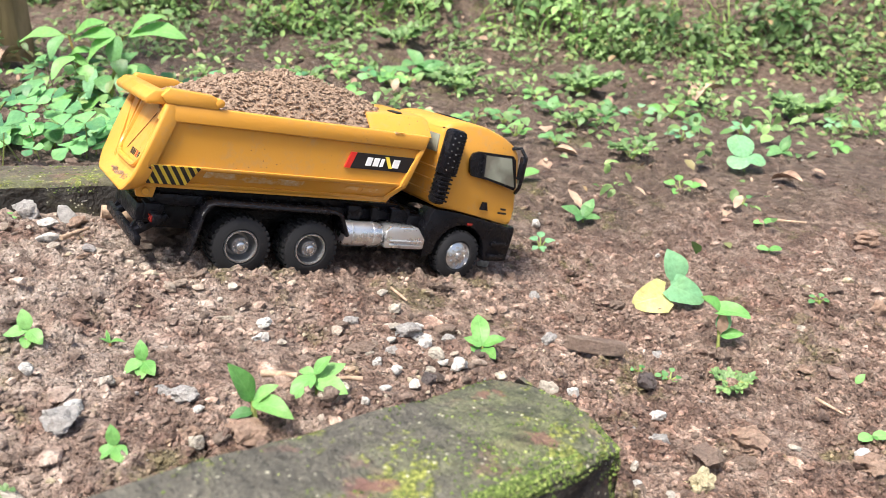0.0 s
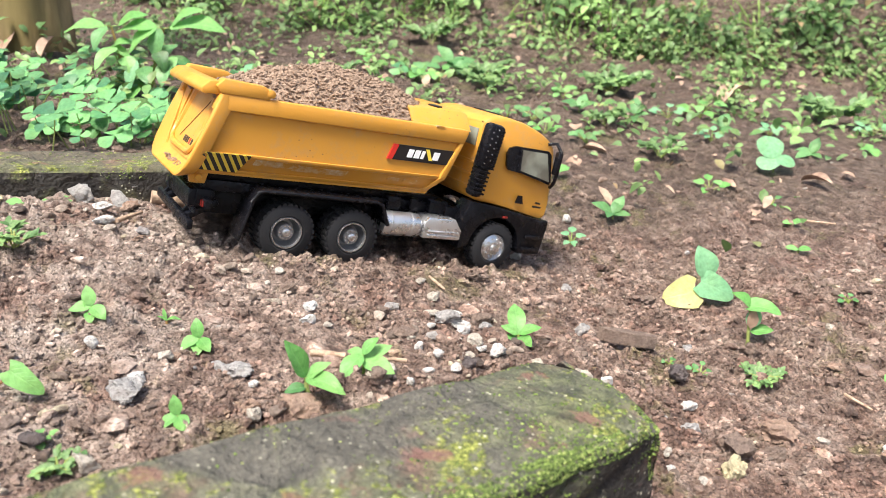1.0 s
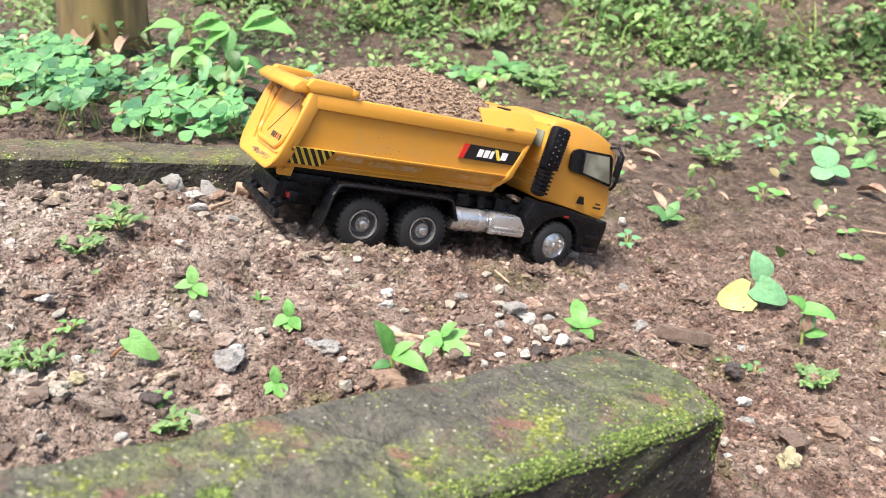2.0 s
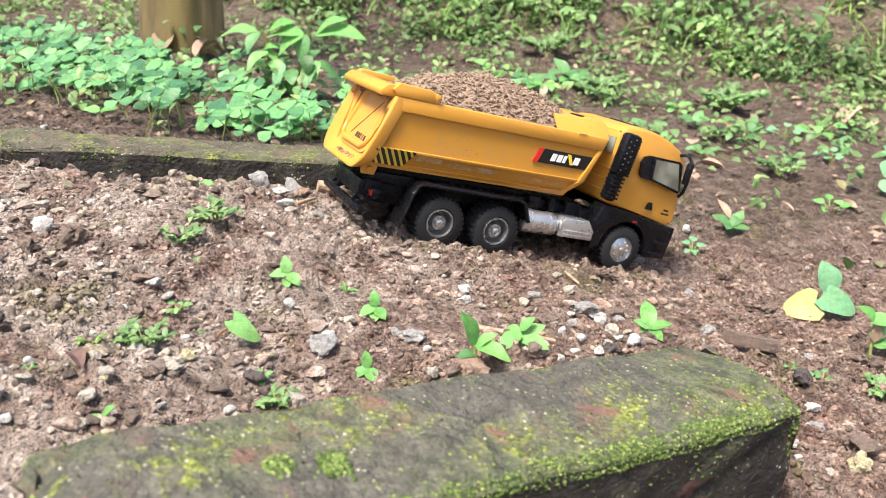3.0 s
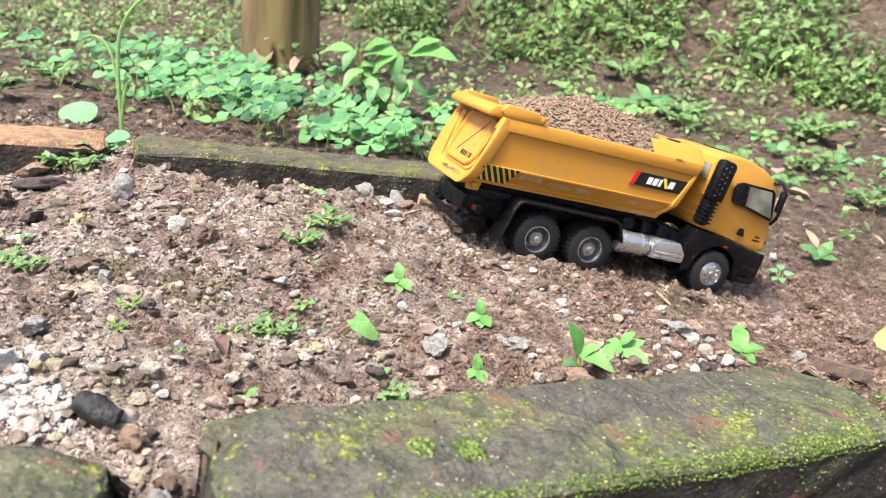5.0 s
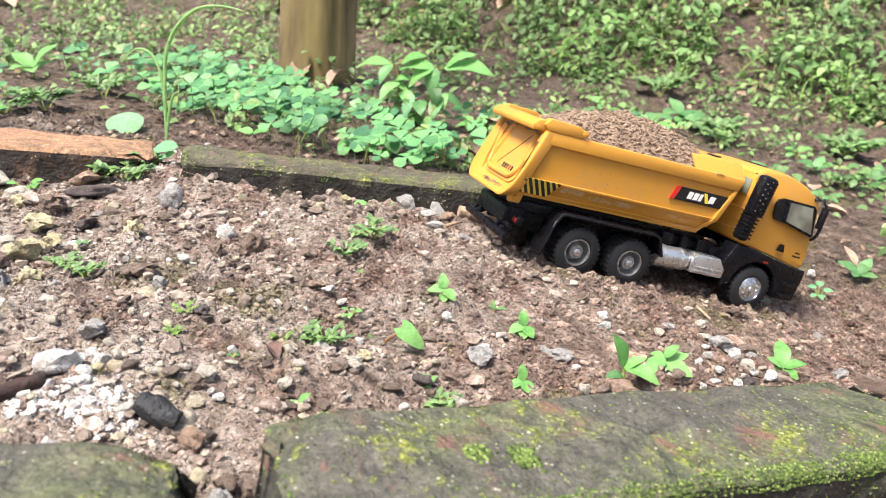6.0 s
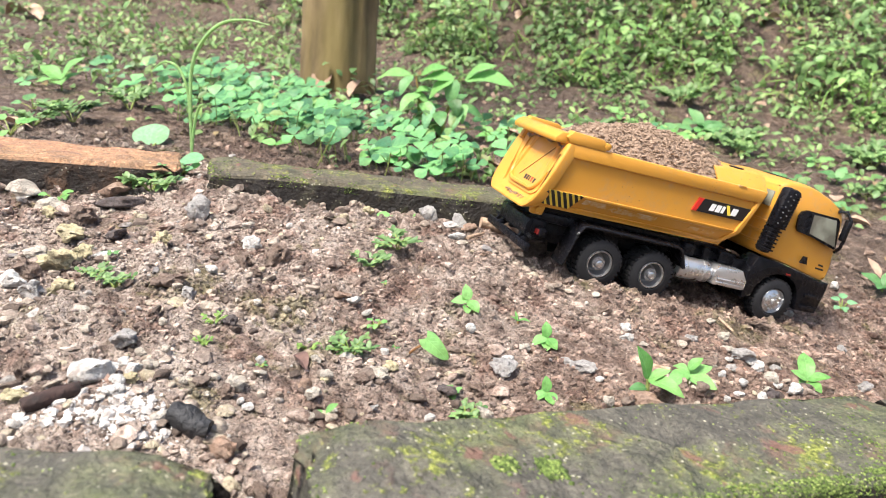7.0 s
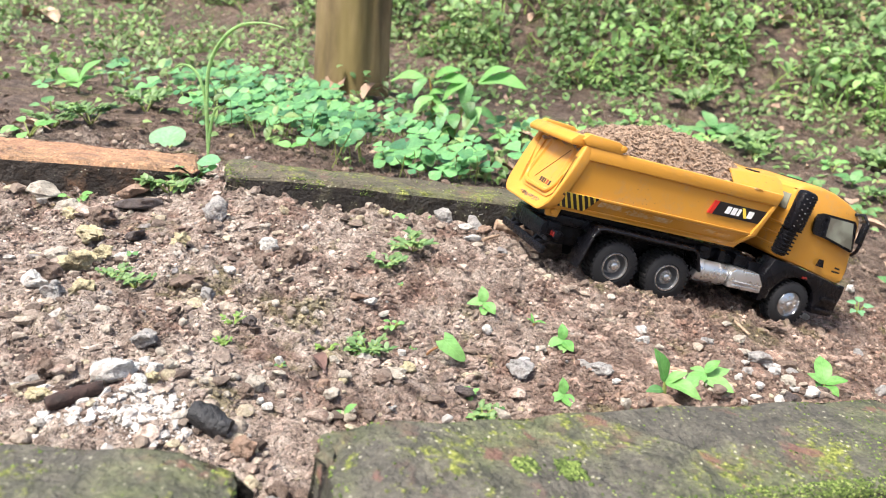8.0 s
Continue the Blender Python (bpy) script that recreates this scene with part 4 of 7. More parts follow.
for side in (0, 1):
    flip = (lambda y: y) if side == 0 else (lambda y: W - y)

    def wall_prism(bm, outline, y0, y1, bevel=0.0):
        """A prism on this flank, leaning in towards the floor below the fold."""
        near = [bm.verts.new((x, flip(y0 + inset(x, z)), z)) for x, z in outline]
        back = [bm.verts.new((x, flip(y1 + inset(x, z)), z)) for x, z in outline]
        n = len(outline)
        fs = [bm.faces.new(near), bm.faces.new(back[::-1])] + [bm.faces.new((near[i], back[i], back[(i + 1) % n], near[(i + 1) % n])) for i in range(n)]
        bmesh.ops.recalc_face_normals(bm, faces=fs)
        if bevel:
            bmesh.ops.bevel(bm, geom=list({e for f in fs for e in f.edges}), offset=bevel, segments=2, affect="EDGES", profile=0.5)

    bm = bmesh.new()
    wall_prism(bm, [(0.0030, FOLD), (0.0080, BH - 0.002), (BL - 0.001, BH - 0.002), (BL - 0.0085, FOLD)], 0.0022, 0.0042)
    wall_prism(bm, [(-0.0010, 0.0005), (0.0030, FOLD), (BL - 0.0085, FOLD), (BL - 0.0112, 0.0062), (BL - 0.0160, 0.0005)], 0.0022, 0.0042)
    part("side_panel", bm, yellow, bed, "yellow side panel folded in towards the floor")
    bm = bmesh.new()
    wall_prism(bm, [(0.0050, BH - 0.0075), (0.0078, BH), (BL - 0.0008, BH), (BL + 0.0006, BH - 0.0012), (BL - 0.0014, BH - 0.0075)], 0.0, 0.0048, 0.0009)
    part("top_rail", bm, yellow, bed, "yellow rail with scuffed edge")
    bm = bmesh.new()
    wall_prism(bm, [(-0.0010, 0.0012), (0.0022, FOLD), (0.0078, BH - 0.0006), (0.0126, BH - 0.0070), (0.0076, FOLD), (0.0052, 0.0012)], 0.0003, 0.0052, 0.0008)
    part("rear_post", bm, yellow, bed)
    bm = bmesh.new()
    wall_prism(bm, [(BL - 0.0125, FOLD), (BL - 0.0040, BH - 0.0072), (BL - 0.0012, BH - 0.0072), (BL - 0.0085, FOLD)], 0.0004, 0.005, 0.0006)
    wall_prism(bm, [(BL - 0.0190, 0.0006), (BL - 0.0125, FOLD), (BL - 0.0085, FOLD), (BL - 0.0112, 0.0062), (BL - 0.0158, 0.0006)], 0.0004, 0.005, 0.0005)
    part("front_post", bm, yellow, bed)
    bm = bmesh.new()
    wall_prism(bm, [(0.0030, FOLD - 0.0010), (0.0034, FOLD + 0.0010), (BL - 0.0082, FOLD + 0.0010), (BL - 0.0092, FOLD - 0.0010)], 0.0010, 0.003, 0.0006)
    part("fold_ridge", bm, yellow, bed)
    bm = bmesh.new()
    wall_prism(bm, [(-0.001, 0.0002), (0.0000, 0.0022), (BL - 0.0146, 0.0022), (BL - 0.0162, 0.0002)], 0.0008, 0.0045, 0.0004)
    part("bottom_rail", bm, yellow, bed)
    # hazard stripes on the leaning lower face, cut off at the plate's slanting ends
    plate = [(-0.0022, 0.0012), (0.0040, 0.0102), (0.0250, 0.0104), (0.0204, 0.0012)]
    bm = bmesh.new()
    wall_prism(bm, plate, 0.0000, 0.0024)
    part("hazard_plate", bm, yellow_ink, bed, "yellow plate with black slanting stripes")
    for k in range(8):
        x0 = -0.0030 + k * 0.0036
        bar = within([(x0 + 0.0072, 0.0006), (x0, 0.0110), (x0 + 0.0019, 0.0110), (x0 + 0.0091, 0.0006)], plate)
        if len(bar) > 2:
            bm = bmesh.new()
            wall_prism(bm, bar, -0.0004, 0.002)
            part("stripe", bm, black_ink, bed)
    # maker's plate: drawn as plain shapes
    bm = bmesh.new()
    wall_prism(bm, [(0.0978, 0.0167), (0.1006, 0.0246), (0.1362, 0.0246), (0.1320, 0.0167)], 0.0012, 0.0024)
    part("badge_plate", bm, black_ink, bed, "black badge with a red slanted end and pale bars")
    bm = bmesh.new()
    wall_prism(bm, [(0.0946, 0.0167), (0.0974, 0.0246), (0.1004, 0.0246), (0.0976, 0.0167)], 0.0012, 0.0024)
    part("badge_end", bm, red_ink, bed)
    for x0, w in ((0.1060, 0.0036), (0.1100, 0.0036), (0.1140, 0.0024), (0.1212, 0.0042)):
        bm = bmesh.new()
        wall_prism(bm, [(x0 - 0.0004, 0.0186), (x0 + 0.0006, 0.0228), (x0 + w, 0.0228), (x0 + w - 0.0010, 0.0186)], 0.0008, 0.0014)
        part("badge_bar", bm, white_ink, bed)
    bm = bmesh.new()
    wall_prism(bm, [(0.1190, 0.0182), (0.1164, 0.0238), (0.1184, 0.0238), (0.1210, 0.0182)], 0.0007, 0.0013)
    part("badge_bar", bm, yellow_ink, bed)
    # lug on the rail, with its pin
    bm = bmesh.new()
    prism(bm, [(0.0078, BH - 0.0004), (0.0052, BH + 0.0026), (0.0084, BH + 0.0062), (0.0270, BH + 0.0056), (0.0300, BH + 0.0032), (0.0300, BH - 0.0004)], flip(-0.0004), flip(0.0064), 0.0008)
    part("rail_lug", bm, yellow, bed)
    bm = bmesh.new()
    lathe(bm, [(-0.0010, 0.0008), (-0.0006, 0.0019), (0.0064, 0.0019), (0.0068, 0.0012)], 14, Matrix.Translation((0.0300, flip(0), BH + 0.0026)) @ (Matrix.Identity(4) if side == 0 else Matrix.Rotation(math.pi, 4, "Z")))
    part("pin", bm, yellow, bed)
    bm = bmesh.new()
    prism(bm, [(0.0010, -0.0060), (0.0080, -0.0060), (0.0095, 0.001), (-0.0005, 0.001)], flip(0.0085), flip(0.0115), 0.0006)
    lathe(bm, [(-0.0008, 0.0015), (0.0, 0.0018), (0.004, 0.0018)], 12, Matrix.Translation((0.0045, flip(0.0080), -0.0032)))
    part("hinge", bm, yellow, bed)
    # where the paint is rubbed off along the fold and the rail
    for x0, x1, z0, z1 in ((0.0275, 0.0500, 0.0056, 0.0086), (0.0470, 0.0760, 0.0046, 0.0078), (0.0980, 0.1065, 0.0048, 0.0070), (0.1078, 0.1168, 0.0044, 0.0068)):
        scuff([(x0, z0), (x0 + 0.0008, z1), (x1, z1 - 0.0003), (x1 - 0.001, z0)], 0.0019, 0.0024)
    scuff([(0.1190, BH - 0.0006), (0.1190, BH + 0.0002), (0.1245, BH + 0.0002), (0.1245, BH - 0.0006)], -0.0003, 0.0016)

bm = bmesh.new()
box(bm, 0.001, BL - 0.016, 0.007, W - 0.007, -0.0008, 0.0012, 0.0004)
prism(bm, [(BL - 0.0185, 0.0), (BL - 0.0110, 0.0080), (BL - 0.0090, 0.0080), (BL - 0.0160, -0.0008)], 0.0065, W - 0.0065)
part("floor", bm, yellow, bed)
# front board, and the hooded guard that rises from the rails
bm = bmesh.new()
prism(bm, [(BL - 0.0095, 0.008), (BL - 0.002, BH), (BL, BH), (BL - 0.0075, 0.008)], 0.0035, W - 0.0035)
part("headboard", bm, yellow, bed)
bm = bmesh.new()
HOOD = ((BL - 0.0330, 0.0068), (BL - 0.0100, 0.0086), (BL - 0.0010, 0.0090), (BL + 0.0030, 0.0078))
rows = []
for x, up in HOOD:
    for lift in (0.0, -0.0012):
        ys = (0.0035 - lift * 0.6, 0.0100 - lift * 0.4, 0.0120 - lift * 0.3, W - 0.0120 + lift * 0.3, W - 0.0100 + lift * 0.4, W - 0.0035 + lift * 0.6)
        zs = (BH - 0.0008, BH + up * 0.86 + lift, BH + up + lift, BH + up + lift, BH + up * 0.86 + lift, BH - 0.0008)
        rows.append([bm.verts.new((x, a, b)) for a, b in zip(ys, zs)])
tops, unders = rows[0::2], rows[1::2]
for s in range(len(HOOD) - 1):
    for k in range(5):
        bm.faces.new((tops[s][k], tops[s + 1][k], tops[s + 1][k + 1], tops[s][k + 1]))
        bm.faces.new((unders[s][k], unders[s][k + 1], unders[s + 1][k + 1], unders[s + 1][k]))
    for k in (0, 5):
        bm.faces.new((tops[s][k], unders[s][k], unders[s + 1][k], tops[s + 1][k]))
for s in (0, -1):
    for k in range(5):
        bm.faces.new((tops[s][k], tops[s][k + 1], unders[s][k + 1], unders[s][k]))
bmesh.ops.recalc_face_normals(bm, faces=bm.faces[:])
part("cab_guard", bm, yellow, bed, "yellow hooded guard over the front of the bed")
for y0 in (0.0125, W - 0.0225):
    bm = bmesh.new()
    beam(bm, (BL - 0.0150, y0 + 0.005, BH + 0.0086), (BL - 0.0118, y0 + 0.005, BH + 0.0089), 0.010, 0.0008, 0.0002)
    part("slot", bm, black_ink, bed)

# flared rear frame: the flanks and the floor open out into one rounded rim
def rear_x(z):
    return -0.0062 + 0.0142 * max(0.0, z + 0.0035) / 0.0400


def rim_loop(side_in, low, corner, bulge, dx):
    """Half-rounded U seen from behind, from one top end down, across and up again."""
    pts = []
    for s in (-1, 1):
        arm = [(side_in - bulge * math.sin(math.pi * k / 6) * 0.7, BH - 0.0006 - (BH - low - corner) * k / 6) for k in range(6)]
        turn = [(side_in + corner * (1 - math.cos(a)), low + corner * (1 - math.sin(a))) for a in [math.pi / 2 * k / 6 for k in range(7)]]
        half = arm + turn
        pts += [(y, z) for y, z in half] if s < 0 else [(W - y, z) for y, z in half[::-1]]
    return [(rear_x(z) + dx(z), y, z) for y, z in pts]


loops = [rim_loop(0.0008, -0.0026, 0.0105, 0.0010, lambda z: 0.0072), rim_loop(-0.0004, -0.0038, 0.0110, 0.0016, lambda z: 0.0012), rim_loop(0.0000, -0.0036, 0.0110, 0.0016, lambda z: 0.0002),
         rim_loop(0.0008, -0.0028, 0.0110, 0.0014, lambda z: -0.0002), rim_loop(0.0066, 0.0010, 0.0095, 0.0, lambda z: 0.0020 + 0.0026 * smooth_step(0.03, 0.0, z)),
         rim_loop(0.0088, 0.0034, 0.0085, 0.0, lambda z: 0.0034 + 0.0018 * smooth_step(0.03, 0.0, z)), rim_loop(0.0088, 0.0034, 0.0085, 0.0, lambda z: 0.0070)]
bm = bmesh.new()
rings = [[bm.verts.new(p) for p in loop] for loop in loops]
for a, b in zip(rings, rings[1:] + rings[:1]):
    for k in range(len(a) - 1):
        bm.faces.new((a[k], a[k + 1], b[k + 1], b[k]))
for k in (0, -1):
    bm.faces.new([r[k] for r in rings])
bmesh.ops.recalc_face_normals(bm, faces=bm.faces[:])
part("rear_frame", bm, yellow, bed, "flared yellow rear rim with rounded lower corners", 55)
# tailgate: a plate with a rounded foot, a hollow middle and two tapering ribs
bm = bmesh.new()
edge = rim_loop(0.0086, 0.0032, 0.0090, 0.0, lambda z: 0.0042)
deep = rim_loop(0.0086, 0.0032, 0.0090, 0.0, lambda z: 0.0066)
fa, fb = [bm.verts.new(p) for p in edge], [bm.verts.new(p) for p in deep]
bm.faces.new(fa)
bm.faces.new(fb[::-1])
for k in range(len(fa)):
    j = (k + 1) % len(fa)
    bm.faces.new((fa[k], fb[k], fb[j], fa[j]))
bmesh.ops.recalc_face_normals(bm, faces=bm.faces[:])
part("tailgate", bm, yellow, bed, "yellow tailgate panel with two ribs", 25)
for y0, y1, w0, w1 in ((0.0165, 0.0130, 0.0052, 0.0012), (W - 0.0165, W - 0.0130, 0.0052, 0.0012)):
    bm = bmesh.new()
    ends = []
    for z, yc, w, up in ((BH - 0.002, y0, w0, 0.0016), (0.020, (y0 + y1) / 2, (w0 + w1) / 2, 0.0013), (0.0080, y1, w1, 0.0004)):
        ends.append([bm.verts.new((rear_x(z) + 0.0042 - d, yc + s * w / 2, z)) for d, s in ((-0.0004, -1), (up, -0.45), (up, 0.45), (-0.0004, 1))])
    for a, b in zip(ends, ends[1:]):
        for k in range(3):
            bm.faces.new((a[k], a[k + 1], b[k + 1], b[k]))
    bm.faces.new(ends[0])
    bm.faces.new(ends[-1][::-1])
    bmesh.ops.recalc_face_normals(bm, faces=bm.faces[:])
    part("rib", bm, yellow, bed, "", 40)
bm = bmesh.new()
fat = rim_loop(0.0118, 0.0062, 0.0085, 0.0, lambda z: 0.0036)[5:21]
tube(bm, fat, [0.0006 + 0.0009 * math.sin(math.pi * k / 15) for k in range(16)], 8)
part("foot_bead", bm, yellow, bed)
bm = bmesh.new()
prism(bm, [(0.0000, BH - 0.0016), (-0.0006, BH + 0.0010), (0.0030, BH + 0.0044), (0.0080, BH + 0.0048), (0.0090, BH - 0.0010)], 0.0020, W - 0.0020, 0.0009)
part("top_beam", bm, yellow, bed)
bm = bmesh.new()
beam(bm, (rear_x(0.0100) + 0.0042, 0.0420, 0.0100), (rear_x(0.0310) + 0.0042, 0.0205, 0.0310), 0.0004, 0.0006, 0, (0, 0, 1))
part("scratch", bm, scratch_m, bed, "thin dark scratch")
for k, w in enumerate((0.0028, 0.0028, 0.0020, 0.0022, 0.0026)):
    bm = bmesh.new()
    y1 = 0.0340 - k * 0.0032
    prism(bm, [(rear_x(z) + dx, z) for z, dx in ((0.0090, 0.0040), (0.0118, 0.0040), (0.0118, 0.0046), (0.0090, 0.0046))], y1 - w * 0.75, y1)
    part("dark_bar", bm, red_ink if k == 3 else black_ink, bed)

# cab
cab = thing("cab", "yellow cab with rounded roof", "", Matrix.Identity(4))
cab.parent = truck
CAB = [(0.1010, 0.0405), (0.0985, 0.0440), (0.0985, 0.0660), (0.0970, 0.0690), (0.0970, 0.0815), (0.0995, 0.0850), (0.1050, 0.0872), (0.1150, 0.0880), (0.1270, 0.0866), (0.1390, 0.0832), (0.1470, 0.0795), (0.1515, 0.0750), (0.1545, 0.0640), (0.1570, 0.0520), (0.1580, 0.0430), (0.1575, 0.0340), (0.1540, 0.0328), (0.1160, 0.0390)]
bm = bmesh.new()
prism(bm, CAB, 0.0012, W - 0.0012, 0.0026, lambda x, z: 0.0038 * max(0.0, (z - 0.056) / 0.031) ** 1.6 + 0.004 * max(0.0, (x - 0.146) / 0.011) ** 2)
part("shell", bm, yellow, cab, "yellow painted cab shell", 40)
for k in range(3):
    bm = bmesh.new()
    box(bm, 0.0976, 0.0992, 0.004, W - 0.004, 0.0468 + k * 0.0068, 0.0482 + k * 0.0068, 0.0005)
    part("rear_step", bm, yellow, cab)
for side in (0, 1):
    flip = (lambda y: y) if side == 0 else (lambda y: W - y)

    def cab_y(x, z):
        return 0.0012 + 0.0038 * max(0.0, (z - 0.056) / 0.031) ** 1.6 + 0.004 * max(0.0, (x - 0.146) / 0.011) ** 2

    def plate(outline, lift, deep):
        """A flat piece that follows the cab's flank."""
        bm = bmesh.new()
        near = [bm.verts.new((x, flip(cab_y(x, z) - lift), z)) for x, z in outline]
        back = [bm.verts.new((x, flip(cab_y(x, z) - lift + deep), z)) for x, z in outline]
        n = len(outline)
        fs = [bm.faces.new(near), bm.faces.new(back[::-1])] + [bm.faces.new((near[i], back[i], back[(i + 1) % n], near[(i + 1) % n])) for i in range(n)]
        bmesh.ops.recalc_face_normals(bm, faces=fs)
        bmesh.ops.triangulate(bm, faces=[f for f in bm.faces if len(f.verts) > 4])
        return bm

    part("side_window", plate([(0.1190, 0.0600), (0.1172, 0.0620), (0.1164, 0.0690), (0.1180, 0.0722), (0.1220, 0.0736), (0.1460, 0.0736), (0.1485, 0.0715), (0.1525, 0.0560), (0.1510, 0.0544), (0.1300, 0.0588)], 0.0005, 0.0015), gloss_black, cab, "black window surround")
    part("pane", plate([(0.1268, 0.0606), (0.1262, 0.0722), (0.1448, 0.0722), (0.1500, 0.0562)], 0.0009, 0.001), pane_m, cab, "window pane with painted grey-green reflections")
    bm = plate([(0.1252, 0.0604), (0.1248, 0.0726), (0.1262, 0.0726), (0.1268, 0.0604)], 0.0013, 0.001)
    part("pillar", bm, gloss_black, cab)
    part("door_handle", plate([(0.1290, 0.0418), (0.1302, 0.0462), (0.1330, 0.0462), (0.1345, 0.0415)], 0.0007, 0.001), gloss_black, cab)
    for k, (x0, z0, w) in enumerate(((0.1440, 0.0425, 0.0036), (0.1425, 0.0402, 0.0062))):
        part("dark_bar", plate([(x0, z0), (x0, z0 + 0.0011), (x0 + w, z0 + 0.0008), (x0 + w, z0 - 0.0003)], 0.0004, 0.0006), black_ink, cab)
    # mirror on its two arms
    bm = bmesh.new()
    box(bm, 0.1490, 0.1524, flip(-0.0036), flip(0.0002), 0.0610, 0.0745, 0.0009)
    tube(bm, [(0.1460, flip(0.0045), 0.0775), (0.1490, flip(0.0005), 0.0788), (0.1510, flip(-0.003), 0.0740)], 0.0010, 8)
    tube(bm, [(0.1510, flip(-0.003), 0.0615), (0.1512, flip(-0.002), 0.0565), (0.1525, flip(0.002), 0.0530)], 0.0011, 8)
    part("mirror", bm, gloss_black, cab, "black wing mirror on arms")
    # front wheel arch, step and bumper end
    arch = [(0.0965, 0.0125), (0.0950, 0.0290), (0.0990, 0.0400), (0.1160, 0.0386), (0.1525, 0.0326), (0.1568, 0.0330), (0.1572, 0.0290), (0.1552, 0.0122), (0.1395, 0.0118), (0.1380, 0.0150)]
    arch += [(0.1205 + 0.0176 * math.cos(radians(a)), R + 0.0176 * math.sin(radians(a))) for a in range(10, 186, 12)]
    bm = bmesh.new()
    prism(bm, arch, flip(0.0008), flip(0.012), 0.0005)
    part("wheel_arch", bm, black, cab, "black wheel arch and bumper corner")
    for z0 in (0.0140, 0.0215):
        bm = bmesh.new()
        box(bm, 0.1412, 0.1528, flip(-0.0012), flip(0.002), z0, z0 + 0.0022, 0.0004)
        part("step", bm, gloss_black, cab)
    bm = bmesh.new()
    box(bm, 0.1225, 0.1258, flip(0.0000), flip(0.0014), 0.0322, 0.0335, 0.0002)
    part("marker_light", bm, red_lamp, cab)
bm = bmesh.new()
prism(bm, [(0.1510, 0.0120), (0.1555, 0.0120), (0.1580, 0.0320), (0.1520, 0.0325)], 0.010, W - 0.010, 0.0006)
part("front_bumper", bm, black, cab)
bm = bmesh.new()
prism(bm, [(0.1512, 0.0755), (0.1542, 0.0650), (0.1568, 0.0530), (0.1578, 0.0530), (0.1552, 0.0653), (0.1521, 0.0760)], 0.008, W - 0.008)
part("windscreen", bm, pane_m, cab)
bm = bmesh.new()
beam(bm, (0.1160, 0.022, 0.0880), (0.1310, 0.022, 0.0856), 0.022, 0.0012, 0.0004)
part("roof_hatch", bm, gloss_black, cab, "dark roof hatch", m=Matrix.Translation((0, 0.011, 0)))
bm = bmesh.new()
box(bm, 0.0962, 0.0976, 0.0062, W - 0.0062, 0.0700, 0.0795, 0.0003)
part("rear_window", bm, pane_m, cab)

# tall black air intake behind the cab
intake = thing("air_intake", "black ribbed air intake with a perforated head", "", Matrix.Identity(4))
intake.parent = truck
LOW, TOP = Vector((0.0990, 0, 0.0430)), Vector((0.1030, 0, 0.0838))
axis = (TOP - LOW).normalized()
bm = bmesh.new()
beam(bm, (LOW.x, 0.0015, LOW.z), (TOP.x, 0.0015, TOP.z), 0.008, 0.0070, 0.0020)
beam(bm, (LOW.x + axis.x * 0.016, -0.0002, LOW.z + axis.z * 0.016), (TOP.x, -0.0002, TOP.z), 0.0078, 0.0112, 0.0026)
part("body", bm, black, intake)
for k in range(7):
    p = LOW + axis * (0.002 + 0.0024 * k)
    bm = bmesh.new()
    beam(bm, (p.x, 0.0006, p.z), (p.x + axis.x * 0.0011, 0.0006, p.z + axis.z * 0.0011), 0.0084, 0.0073, 0.0003)
    part("rib", bm, black, intake)
for k in range(12):
    p = LOW + axis * (0.017 + 0.0019 * k)
    bm = bmesh.new()
    beam(bm, (p.x + 0.0032, -0.0004, p.z - 0.0007), (p.x + 0.0032 + axis.x * 0.0009, -0.0004, p.z - 0.0007 + axis.z * 0.0009), 0.0082, 0.0026, 0.0003)
    part("fin", bm, black, intake)
# Small silver discs stand for the perforations in the head.
for k in range(6):
    for j in range(2):
        bm = bmesh.new()
        p = LOW + axis * (0.0195 + 0.0034 * k + 0.0017 * j)
        lathe(bm, [(-0.0046, 0.00028), (-0.0040, 0.00028)], 8, Matrix.Translation((p.x - 0.003 + 0.0032 * j, 0, p.z)))
        part("rivet", bm, silver, intake)

# ---- the load: a heap of damp sand in the bed ----
heap = thing("sand_heap", "heap of damp brown sand loaded in the dump bed", "sand", TRUCK @ BED)
bm = bmesh.new()
NX, NY = 76, 40
HEAP_X, HEAP_Z = (0.008, 0.024, 0.032, 0.050, 0.070, 0.090, 0.113, 0.138), (0.034, 0.0405, 0.0455, 0.0510, 0.0545, 0.0535, 0.0480, 0.0345)
gridv = []
for i in range(NX + 1):
    row = []
    for j in range(NY + 1):
        u, v = i / NX, j / NY
        px, py = 0.0085 + u * (BL - 0.013), 0.0048 + v * (W - 0.0096)
        crown = float(np.interp(px, HEAP_X, HEAP_Z))
        z = 0.0315 + (crown - 0.0315) * (1 - abs(2 * v - 1) ** 2.2) ** 0.85
        z += 0.0022 * noise.fractal((px * 120, py * 120, 2), 0.8, 2.1, 4) + 0.0014 * abs(noise.noise((px * 420, py * 420, 6)))
        row.append(bm.verts.new((px, py, z)))
    gridv.append(row)
for a, b in zip(gridv, gridv[1:]):
    for j in range(NY):
        bm.faces.new((a[j], b[j], b[j + 1], a[j + 1]))
spots = [f.calc_center_median() for f in bm.faces]
part("mound", bm, sand, heap, "loose brown sand", smooth=70)
pick = rng.choice(len(spots), 8500)
grains = strewn("loose_sand", np.array([spots[i][:] for i in pick]) + rng.uniform(-0.0008, 0.0008, (8500, 3)), 0.0011 + 0.0026 * rng.uniform(0, 1, 8500) ** 2.2, 1, sand, sink=0.4)
